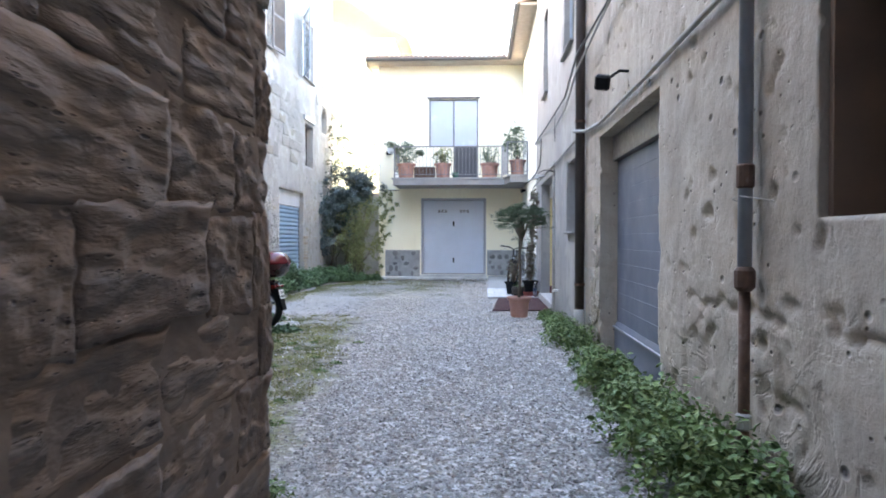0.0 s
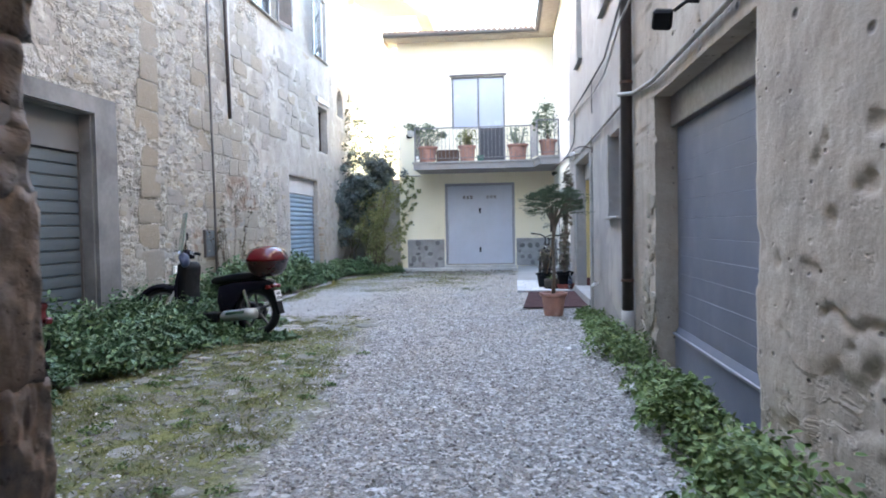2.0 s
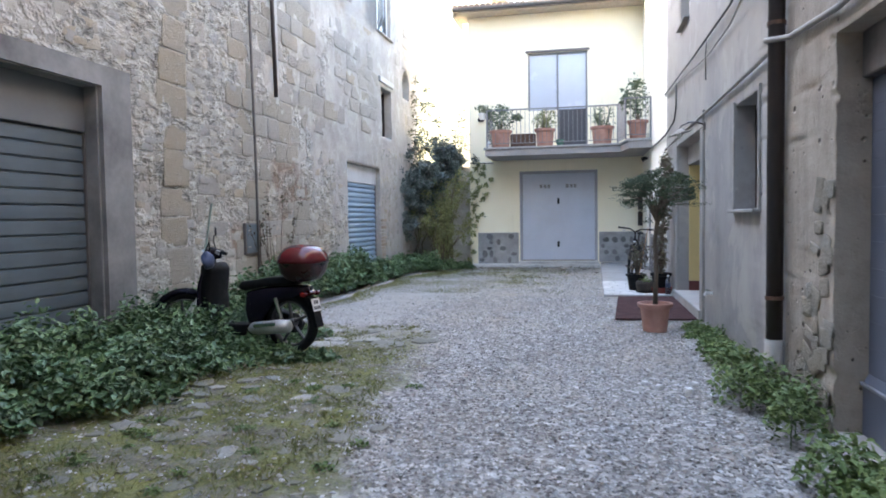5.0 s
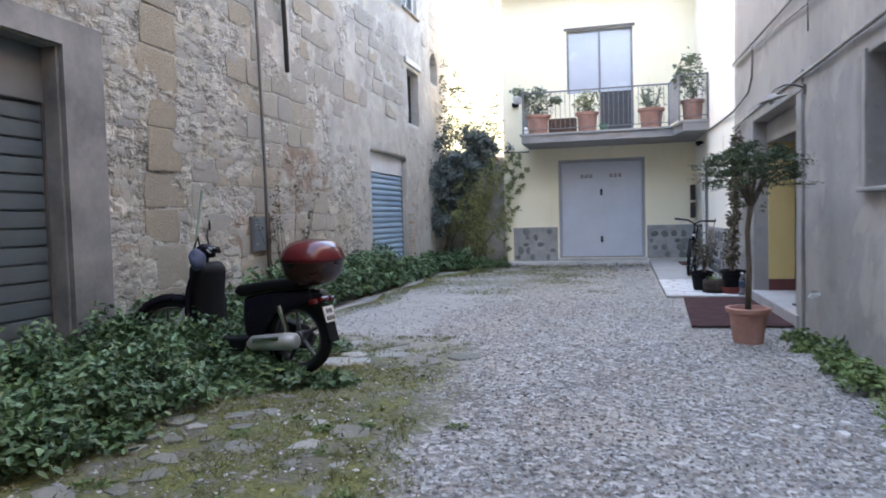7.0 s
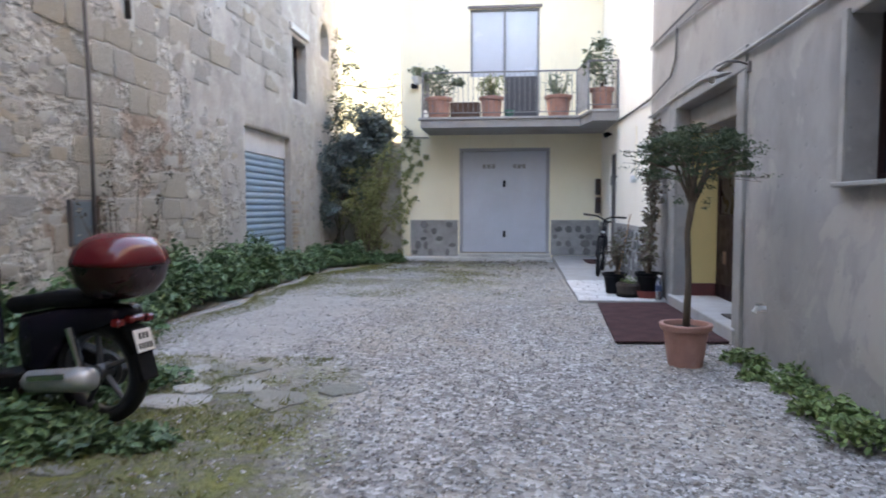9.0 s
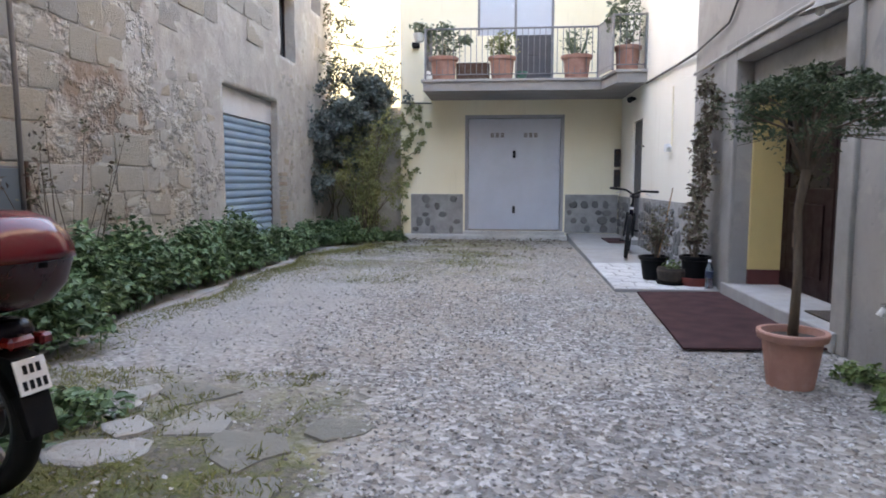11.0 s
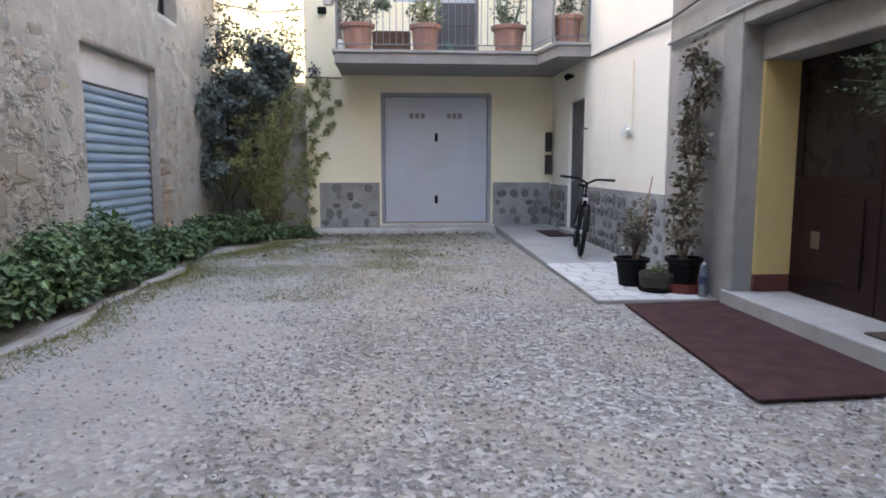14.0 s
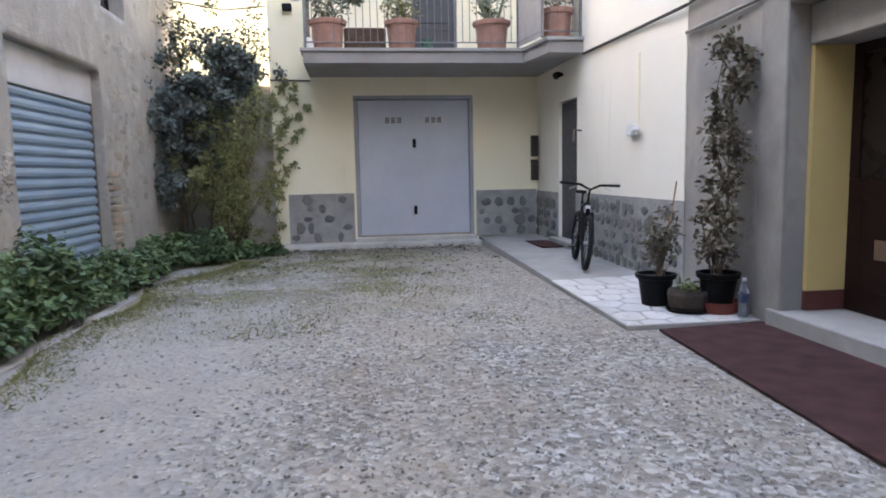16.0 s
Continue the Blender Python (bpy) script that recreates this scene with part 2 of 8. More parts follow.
def stone_plaster():
    """Old stone wall: worn render with pale patches, ochre and grey stains, chipped rubble where it is gone."""
    n = Nodes("worn_stone_render", 0.94)
    big = n.noise(0.55, 6, 0.65, dist=0.5)
    mid = n.noise(2.6, 6, 0.7, dist=0.4)
    fine = n.noise(30, 4, 0.75)
    y, z = n.axis(1), n.axis(2)
    c = n.ramp(big, [(0.28, (0.26, 0.232, 0.198)), (0.45, (0.345, 0.315, 0.275)), (0.58, (0.42, 0.392, 0.348)), (0.75, (0.335, 0.322, 0.304))])
    c = n.mix(c, (0.5, 0.475, 0.425), n.ramp(mid, [(0.55, 0.0), (0.63, 0.75)]))
    c = n.mix(c, (0.31, 0.235, 0.15), n.ramp(n.noise(1.1, 4, 0.6), [(0.56, 0.0), (0.7, 0.45)]))
    c = n.mix(c, (0.14, 0.125, 0.105), n.ramp(n.noise(3.8, 6, 0.75), [(0.54, 0.0), (0.72, 0.65)]))
    c = n.mix(c, (0.17, 0.16, 0.15), n.ramp(n.noise(0.9, 5, 0.7, vec=n.scaled((1, 1.6, 0.5))), [(0.55, 0.0), (0.72, 0.65)]))
    c = n.mix(c, n.ramp(mid, [(0.35, (0.25, 0.24, 0.228)), (0.65, (0.34, 0.328, 0.312))]), n.ramp(n.math("ADD", n.math("MULTIPLY", n.math("SUBTRACT", y, 14.4), 0.5), n.math("MULTIPLY", n.math("SUBTRACT", 4.8, z), 0.3)), [(0.0, 0.0), (1.0, 0.5)]))
    # rusty brown stain low on the wall, beyond the meter box
    away = n.math("ADD", n.math("ABSOLUTE", n.math("SUBTRACT", y, 13.4), 0.0), n.math("MULTIPLY", n.math("ABSOLUTE", n.math("SUBTRACT", z, 1.1), 0.0), 1.1))
    stain = n.math("SUBTRACT", n.math("ADD", n.noise(2.2, 5, 0.7), 0.55), n.math("MULTIPLY", away, 0.3))
    c = n.mix(c, (0.185, 0.122, 0.082), n.ramp(stain, [(0.36, 0.0), (0.58, 0.85)]))
    # chipped rubble and lime mortar: lumps lying flat, pits between them
    flat = n.scaled((1.0, 1.0, 2.3))
    lump = n.noise(6.0, 6, 0.6, vec=flat, dist=0.35)
    chip = n.noise(14, 5, 0.65, vec=flat, dist=0.3)
    zone = n.math("ADD", n.noise(0.9, 5, 0.65), n.math("MULTIPLY", n.math("ABSOLUTE", n.math("SUBTRACT", y, 10.2), 0.0), -0.045))
    low = n.math("SUBTRACT", n.math("ADD", n.noise(1.6, 5, 0.7), 0.06), n.math("ADD", n.math("MULTIPLY", n.math("ABSOLUTE", n.math("SUBTRACT", y, 14.4), 0.0), 0.13), n.math("MULTIPLY", n.math("ABSOLUTE", n.math("SUBTRACT", z, 1.3), 0.0), 0.16)))
    zone = n.ramp(n.math("MAXIMUM", zone, low), [(0.32, 0.0), (0.43, 1.0)])
    stone = n.ramp(lump, [(0.3, (0.19, 0.17, 0.145)), (0.4, (0.31, 0.285, 0.24)), (0.5, (0.38, 0.35, 0.295)), (0.6, (0.49, 0.465, 0.41)), (0.72, (0.42, 0.395, 0.35))])
    stone = n.mix(stone, (0.33, 0.265, 0.17), n.ramp(n.noise(3.1, 4, 0.6), [(0.55, 0.0), (0.7, 0.55)]))
    stone = n.mix(stone, (0.1, 0.088, 0.07), n.ramp(chip, [(0.3, 0.75), (0.4, 0.0)]))
    c = n.mix(c, stone, n.math("MULTIPLY", zone, 0.8))
    c = n.mix(c, (0.9, 0.88, 0.85), n.math("MULTIPLY", fine, 0.12), "OVERLAY")
    rough = n.math("MULTIPLY", n.math("ADD", n.ramp(lump, [(0.3, 0.0), (0.46, 0.75), (0.66, 1.0)]), n.math("MULTIPLY", chip, 0.45)), zone)
    n.bump(rough, 1.0, 0.065)
    n.bump(n.math("ADD", n.ramp(mid, [(0.4, 0.0), (0.62, 1.0)]), n.math("MULTIPLY", n.noise(11, 5, 0.7), 0.8)), 0.5, 0.018)
    n.bump(fine, 0.4, 0.006)
    return n.color(c)


def block_stone(name, cols, rnd):
    n = Nodes(name, 0.93)
    r = n.random() if rnd == "object" else n.island()
    c = n.ramp(r, [(i / max(1, len(cols) - 1), k) for i, k in enumerate(cols)])
    c = n.mix(c, (0.42, 0.39, 0.33), n.ramp(n.noise(5, 5, 0.7), [(0.55, 0.0), (0.75, 0.5)]))
    c = n.mix(c, (0.12, 0.1, 0.08), n.ramp(n.noise(9, 5, 0.7), [(0.55, 0.0), (0.8, 0.55)]))
    n.bump(n.noise(14, 6, 0.75), 0.9, 0.02)
    n.bump(n.ramp(n.cells(22), [(0.08, 0.0), (0.2, 1.0)]), 0.35, 0.008)
    return n.color(c)


def tuff_stone():
    """Dark brown volcanic blocks, worn round, with scattered pits."""
    n = Nodes("dark_tuff_block", 0.85)
    long = n.scaled((4.0, 0.5, 1.0))
    c = n.ramp(n.random(), [(0.0, (0.145, 0.103, 0.079)), (0.5, (0.175, 0.127, 0.096)), (1.0, (0.208, 0.153, 0.115))])
    c = n.mix(c, (0.1, 0.09, 0.086), n.ramp(n.noise(2.6, 5, 0.6, vec=long, dist=0.4), [(0.45, 0.0), (0.66, 0.85)]))
    c = n.mix(c, (0.235, 0.18, 0.135), n.ramp(n.noise(4, 5, 0.65, vec=long), [(0.58, 0.0), (0.75, 0.5)]))
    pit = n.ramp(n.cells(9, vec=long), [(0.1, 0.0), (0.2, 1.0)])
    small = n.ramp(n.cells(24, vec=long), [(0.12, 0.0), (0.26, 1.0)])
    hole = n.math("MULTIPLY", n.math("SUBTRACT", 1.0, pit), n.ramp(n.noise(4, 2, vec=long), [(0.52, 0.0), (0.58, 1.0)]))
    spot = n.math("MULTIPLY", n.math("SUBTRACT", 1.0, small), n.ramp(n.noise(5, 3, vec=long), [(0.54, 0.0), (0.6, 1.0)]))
    # shade in the hollows is put into the colour where the bump sinks
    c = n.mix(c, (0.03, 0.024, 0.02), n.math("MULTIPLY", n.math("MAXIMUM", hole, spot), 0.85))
    scoop = n.math("MULTIPLY", n.ramp(n.cells(4.5, "SMOOTH_F1", vec=long), [(0.0, 0.0), (0.42, 1.0)]), n.ramp(n.noise(2.2, 2, vec=long), [(0.4, 0.3), (0.6, 1.0)]))
    n.bump(scoop, 0.6, 0.035)
    n.bump(n.noise(5, 3, 0.5, vec=long), 0.5, 0.03)
    n.bump(n.ramp(n.noise(9, 4, 0.55, vec=long), [(0.3, 0.0), (0.45, 0.8), (0.7, 1.0)]), 0.3, 0.015)
    n.bump(n.math("SUBTRACT", n.math("MULTIPLY", n.noise(40, 4, 0.6, vec=long), 0.3), n.math("MULTIPLY", n.math("MAXIMUM", hole, spot), 2.5)), 0.5, 0.012)
    return n.color(c)


def cream_paint(name, low, high):
    n = Nodes(name, 0.85)
    c = n.ramp(n.noise(0.8, 5, 0.6), [(0.3, low), (0.7, high)])
    c = n.mix(c, (0.55, 0.49, 0.36), n.ramp(n.noise(2.0, 5, 0.7, vec=n.scaled((2, 2, 0.25))), [(0.6, 0.0), (0.85, 0.4)]))
    n.bump(n.noise(60, 3), 0.25, 0.004)
    return n.color(c)


def ground_mat():
    """Grey gravel with earth and moss where it thins out."""
    n = Nodes("gravel_and_moss", 0.95)
    x, y = n.axis(0), n.axis(1)
    stones = n.cells(27, out="Color")
    sep = n.t.nodes.new("ShaderNodeSeparateColor")
    n.t.links.new(stones, sep.inputs[0])
    gravel = n.ramp(sep.outputs[0], [(0.0, (0.13, 0.122, 0.113)), (0.35, (0.24, 0.23, 0.218)), (0.7, (0.33, 0.32, 0.308)), (1.0, (0.5, 0.49, 0.48))])
    earth = n.math("ADD", n.noise(0.8, 5, 0.65), n.math("MULTIPLY", n.math("SUBTRACT", y, 12.0), 0.02))
    gravel = n.mix(gravel, (0.36, 0.322, 0.27), n.ramp(earth, [(0.4, 0.0), (0.7, 0.8)]))
    gravel = n.mix(gravel, (0.82, 0.78, 0.74), n.ramp(n.noise(0.7, 6, 0.7, dist=0.7), [(0.42, 0.0), (0.66, 1.0)]), "MULTIPLY")
    packed = n.math("MULTIPLY", n.ramp(n.math("MULTIPLY", n.math("SUBTRACT", n.math("ADD", y, n.noise(0.8, 4)), 10.6), 0.4), [(0.0, 0.0), (1.0, 1.0)]), n.ramp(n.math("ADD", n.math("SUBTRACT", -2.5, x), n.math("MULTIPLY", n.noise(0.7, 4), 0.8)), [(0.1, 0.0), (1.0, 1.0)]))
    gravel = n.mix(gravel, n.ramp(n.noise(1.5, 6, 0.7), [(0.3, (0.27, 0.262, 0.252)), (0.7, (0.36, 0.35, 0.335))]), n.math("MULTIPLY", packed, 0.75))
    moss = n.ramp(n.noise(2.4, 6, 0.7, dist=0.6), [(0.3, (0.12, 0.105, 0.085)), (0.43, (0.155, 0.142, 0.112)), (0.5, (0.12, 0.125, 0.05)), (0.62, (0.16, 0.165, 0.045)), (0.72, (0.19, 0.185, 0.05)), (0.85, (0.16, 0.148, 0.11))])
    # moss lies on the old-wall side, up to about y = 11, and thinly in the far corner
    edge = n.math("ADD", n.math("MULTIPLY", y, -0.11), n.math("MULTIPLY", n.noise(0.9, 5, 0.7), 1.4))
    f1 = n.ramp(n.math("SUBTRACT", n.math("SUBTRACT", edge, x), 1.4), [(0.0, 0.0), (0.35, 1.0)])
    f1 = n.math("MULTIPLY", f1, n.ramp(n.math("MULTIPLY", n.math("SUBTRACT", 11.6, y), 0.6), [(0.0, 0.0), (1.0, 1.0)]))
    far = n.math("MULTIPLY", n.ramp(n.math("MULTIPLY", n.math("SUBTRACT", y, 15.2), 0.4), [(0.0, 0.0), (1.0, 1.0)]), n.ramp(n.math("SUBTRACT", -0.6, x), [(0.0, 0.0), (1.0, 1.0)]))
    f2 = n.math("MULTIPLY", far, n.ramp(n.noise(1.3, 5, 0.7), [(0.42, 0.0), (0.56, 0.8)]))
    f = n.math("MAXIMUM", f1, f2)
    moss = n.mix(moss, (0.24, 0.225, 0.1), n.ramp(n.noise(26, 5, 0.75), [(0.5, 0.0), (0.68, 0.7)]))
    moss = n.mix(moss, (0.07, 0.065, 0.045), n.ramp(n.noise(15, 5, 0.75), [(0.52, 0.0), (0.7, 0.75)]))
    c = n.mix(gravel, moss, f)
    n.bump(n.math("MULTIPLY", n.noise(55, 4, 0.75), f), 0.8, 0.02)
    n.bump(n.cells(27), 0.5, 0.014)
    n.bump(n.noise(9, 6, 0.7), 0.6, 0.03)
    return n.color(c)


M = {
    "plaster": old_plaster(), "render": stone_plaster(), "cream": cream_paint("cream_wall_paint", (0.84, 0.76, 0.56), (0.89, 0.82, 0.64)), "cream_pale": cream_paint("pale_cream_wall_paint", (0.82, 0.77, 0.66), (0.87, 0.83, 0.73)), "ground": ground_mat(), "tuff": tuff_stone(),
    "block": block_stone("wall_block_stone", [(0.27, 0.245, 0.2), (0.3, 0.275, 0.23), (0.265, 0.25, 0.225), (0.32, 0.295, 0.255), (0.29, 0.25, 0.19)], "object"),
    "rubble": block_stone("wall_rubble_stone", [(0.27, 0.245, 0.2), (0.33, 0.305, 0.26), (0.25, 0.24, 0.22), (0.39, 0.365, 0.315), (0.3, 0.255, 0.19)], "island"),
    "ochre": block_stone("ochre_block_stone", [(0.255, 0.22, 0.168), (0.285, 0.24, 0.178), (0.265, 0.24, 0.2)], "object"),
    "smooth_grey": plain("smooth_grey_render", (0.27, 0.255, 0.235), 0.9, vary=0.25, scale=2.2, bump=0.4),
    "old_surround": plain("stained_grey_render", (0.175, 0.17, 0.163), 0.93, vary=0.5, scale=1.6, bump=0.8),
    "shutter_head": plain("grey_shutter_header", (0.125, 0.132, 0.135), 0.7, vary=0.2, scale=1.5),
    "shutter": plain("grey_blue_shutter", (0.078, 0.1, 0.112), 0.6, 0.0, 0.22, 2.0),
    "shutter_blue": plain("pale_blue_shutter", (0.2, 0.285, 0.36), 0.55, 0.0, 0.12, 2.0),
    "garage_blue": plain("slate_blue_metal", (0.1, 0.113, 0.145), 0.55, 0.0, 0.22, 1.5),
    "garage_grey": plain("grey_garage_paint", (0.5, 0.53, 0.59), 0.5, 0.05, 0.08, 1.2),
    "garage_frame": plain("grey_brown_door_frame", (0.33, 0.33, 0.35), 0.55, 0.05, 0.12, 1.5),
    # near-black colour standing for unlit space behind openings
    "dark": plain("unlit_dark_fill", (0.02, 0.018, 0.016), 0.9),
}

# ---- structure ----
def old_relief(u, z):
    """Swelling and weathering of the old stone wall, metres proud of its plane."""
    d = 0.03 * (noise.noise((u * 0.9, z * 0.9, LX)) + 0.5 * noise.noise((u * 3.1, z * 3.1, LX)))
    return d + 0.009 * noise.noise((u * 7.3, z * 8.1, 2.0))


def plaster_relief(u, z):
    """Pits, fallen patches and a long crack in the grey plaster."""
    d = 0.014 * noise.noise((u * 0.8, z * 0.8, 1.0)) + 0.007 * noise.noise((u * 2.9, z * 2.9, 1.0))
    if z < 4.2 and u < 9.7:
        d += 0.004 * noise.noise((u * 9, z * 9, 3.0)) + 0.003 * noise.noise((u * 21, z * 21, 3.0))
        p = noise.noise((u * 7.0, z * 9.0, 8.0))
        if p > 0.4 and noise.noise((u * 0.7, z * 0.7, 5.0)) > -0.2:
            d -= min(0.022, (p - 0.4) * 0.2)
        e = noise.noise((u * 1.5, z * 2.3, 6.0)) + 0.3 * noise.noise((u * 6, z * 6, 2.0)) + 0.5 * (0.75 - z)
        if e > 0.2:
            d -= min(1.0, (e - 0.2) / 0.07) * 0.018 + 0.01 * noise.noise((u * 6, z * 6, 9.0))
        c = 0.98 + 0.07 * noise.noise((u * 1.7, 0, 0)) + 0.06 * noise.noise((u * 6, 0, 0))
        if u < 4.2 and noise.noise((u * 2.1, 3, 0)) > -0.12 and abs(z - c) < 0.02 + 0.02 * noise.noise((u * 3, 5, 0)):
            d -= 0.024
    return d


def blackout_box(name, x0, x1, y0, y1, z0, z1, gap):
    """Five near-black slabs, added to block stray light; gap names the side left open to the wall."""
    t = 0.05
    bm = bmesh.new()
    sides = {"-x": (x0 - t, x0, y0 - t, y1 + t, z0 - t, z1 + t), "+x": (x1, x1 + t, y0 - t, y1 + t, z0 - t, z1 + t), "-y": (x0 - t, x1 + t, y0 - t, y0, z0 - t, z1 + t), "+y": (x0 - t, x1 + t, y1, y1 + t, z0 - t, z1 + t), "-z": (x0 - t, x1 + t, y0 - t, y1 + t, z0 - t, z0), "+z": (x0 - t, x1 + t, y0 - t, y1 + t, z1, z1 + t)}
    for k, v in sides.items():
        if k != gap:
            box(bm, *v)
    tagged(mesh_ob(name, bm, M["dark"]), "added near-black box blocking light behind a wall opening", "wall", kind="structure")

def build_structure():
    # ground, one sheet out to the horizon, finer in the yard
    xs = sorted({-400.0, -60.0, -20.0, *np.arange(-6.0, 2.01, 0.16).tolist(), 20.0, 60.0, 400.0})
    ys = sorted({-400.0, -60.0, -20.0, *np.arange(-5.0, 23.01, 0.16).tolist(), 60.0, 400.0})
    X, Y = np.meshgrid(xs, ys, indexing="ij")
    Z = np.zeros_like(X)
    for i in range(X.shape[0]):
        for j in range(X.shape[1]):
            if -7 < X[i, j] < 3 and -6 < Y[i, j] < 24:
                Z[i, j] = 0.022 * noise.noise((X[i, j] * 0.7, Y[i, j] * 0.7, 0)) + 0.008 * noise.noise((X[i, j] * 3, Y[i, j] * 3, 4))
    idx = np.arange(X.size).reshape(X.shape)
    f = np.stack([idx[:-1, :-1], idx[1:, :-1], idx[1:, 1:], idx[:-1, 1:]], -1).reshape(-1, 4)
    g = arrays_ob("ground", np.stack([X, Y, Z], -1).reshape(-1, 3), f, M["ground"], smooth=True)
    tagged(g, "grey gravel yard with mossy earth along the old wall", "ground", kind="structure")

    # old stone building along the yard
    holes_l = [(6.0, 9.05, -0.2, 2.84), (16.45, 18.75, -0.2, 2.64), (18.95, 19.85, 3.47, 4.68), (21.0, 21.7, 4.75, 5.55), (14.25, 15.75, 5.95, 7.7), (18.75, 19.9, 6.0, 7.7)]
    w = wall_panel("wall_west", "x", LX, -0.5, 2.3, 22.6, -0.2, 9.6, holes_l, M["render"], 0.03, 0.09, old_relief)
    tagged(w, "old stone wall with worn patchy render", "wall")
    tagged(mesh_ob("wall_west_end", boxed(-9.0, LX - 0.5, 22.1, 22.6, -0.2, 9.6), M["render"]), "worn rendered end wall of old building", "wall", kind="structure")
    for i, (a, c, e, g) in enumerate(holes_l):
        blackout_box("room_west_%d" % (i + 1), LX - 1.3, LX - 0.5, a - 0.1, c + 0.1, e - 0.1, g + 0.1, "+x")

    # grey building on the other side
    holes_r = [(1.25, 2.5, 1.44, 2.9), (4.95, 7.5, -0.2, 2.52), (9.38, 10.36, 1.47, 2.53), (12.42, 14.77, -0.2, 2.55), (13.65, 14.5, 4.4, 6.1), (9.75, 10.9, 4.3, 6.3)]
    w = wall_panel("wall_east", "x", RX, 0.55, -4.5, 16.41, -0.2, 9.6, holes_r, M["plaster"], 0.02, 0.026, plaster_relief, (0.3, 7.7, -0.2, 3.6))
    tagged(w, "grey-brown plastered wall with pits and cracks", "wall")
    for i, (a, c, e, g) in enumerate(holes_r):
        blackout_box("room_east_%d" % (i + 1), RX + 0.55, RX + 1.4, a - 0.1, c + 0.1, e - 0.1, g + 0.1, "-x")
    # cream house: wing and front
    holes_w = [(19.9, 20.82, 0.1, 2.42)]
    tagged(wall_panel("wall_wing", "x", RX + 0.02, 0.4, 16.41, FY, -0.2, 7.1, holes_w, M["cream_pale"], 0.004, 0.6), "pale cream painted house wing wall", "wall")
    holes_f = [(-2.02, 0.14, 0.17, 2.71), (-1.76, -0.95, 4.4, 6.0), (-0.95, -0.12, 3.25, 6.0)]
    tagged(wall_panel("wall_north", "y", FY, 0.4, -3.45, RX + 0.42, -0.2, 7.1, holes_f, M["cream"], 0.004, 0.6), "cream painted house front wall", "wall")
    blackout_box("room_wing", RX + 0.42, RX + 1.2, 19.8, 20.9, 0.0, 2.5, "-x")
    blackout_box("room_front_1", -2.2, 0.3, FY + 0.4, FY + 1.4, 0.05, 2.9, "-y")
    blackout_box("room_front_2", -1.95, 0.1, FY + 0.4, FY + 1.4, 3.1, 6.2, "-y")
    # garden wall in the gap
    tagged(wall_panel("wall_garden", "y", FY + 0.1, 0.3, LX, -3.45, -0.2, 2.9, [], M["render"], 0.02, 0.4), "low rendered garden wall under climbing plants", "wall")
    # unseen backs and roofs of the houses, added to keep sky light out
    for nm, lab, x0, x1, y0, y1 in (("house_back_west", "unseen back added to close the old stone house", -9.5, LX - 0.5, 2.3, 22.6), ("house_back_east", "unseen back added to close the grey house", RX + 0.55, 6.5, -4.5, 16.41), ("house_back_alley", "unseen back added to close the corner house", -9.5, -1.58, -4.5, 2.3)):
        bm = bmesh.new()
        back = x0 if x1 < 0 else x1
        box(bm, back - 0.15, back + 0.15, y0, y1, -0.2, 9.6)
        box(bm, x0 + 0.2, x1 - 0.2, y0, y0 + 0.3, -0.2, 9.6)
        box(bm, x0 + 0.2, x1 - 0.2, y1 - 0.3, y1, -0.2, 9.59)
        tagged(mesh_ob(nm, bm, M["render"]), lab, "wall", kind="structure")
        rm = bmesh.new()
        mid = (x0 + x1) / 2
        extrude_profile(rm, [(x0 - 0.3, 9.62), (x1 + 0.7 if y0 > 0 else x1 + 0.8, 9.62), (mid, 11.3)] if x1 < 0 else [(x0 - 0.8, 9.62), (x1 + 0.3, 9.62), (mid, 11.3)], y1 - y0, "y", y0)
        tagged(mesh_ob(nm.replace("back", "roof"), rm, M["render"]), "plain pitched roof of the house", "roof", kind="structure")
    # closing walls behind the camera
    tagged(mesh_ob("wall_south", boxed(-3.0, RX, -4.9, -4.5, -0.2, 9.6), M["render"]), "plain rendered wall closing the alley", "wall", kind="structure")
    tagged(mesh_ob("wall_house_south", boxed(-9.0, -1.62, 1.9, 2.3, -0.2, 9.6), M["render"]), "plain rendered wall of the corner house", "wall", kind="structure")


build_structure()

# ---- more materials ----
def leaf_mat(name, cols, gloss=0.45):
    n = Nodes(name, gloss)
    c = n.ramp(n.island(), [(i / (len(cols) - 1), k) for i, k in enumerate(cols)])
    c = n.mix(c, tuple(v * 0.55 for v in cols[0]), n.ramp(n.noise(1.7, 4), [(0.45, 0.0), (0.7, 0.5)]))
    n.b.inputs["Subsurface Weight"].default_value = 0.0
    return n.color(c)


def terracotta():
    n = Nodes("terracotta", 0.85)
    c = n.ramp(n.noise(5, 5, 0.65), [(0.3, (0.33, 0.165, 0.125)), (0.6, (0.42, 0.225, 0.175)), (0.8, (0.5, 0.34, 0.285))])
    n.bump(n.noise(40, 3), 0.3, 0.004)
    return n.color(c)


def bark():
    n = Nodes("rough_bark", 0.92)
    c = n.ramp(n.noise(9, 5, 0.7, vec=n.scaled((3, 3, 0.5))), [(0.3, (0.07, 0.05, 0.035)), (0.7, (0.17, 0.13, 0.095))])
    n.bump(n.noise(25, 4, 0.7, vec=n.scaled((3, 3, 0.5))), 0.8, 0.01)
    return n.color(c)


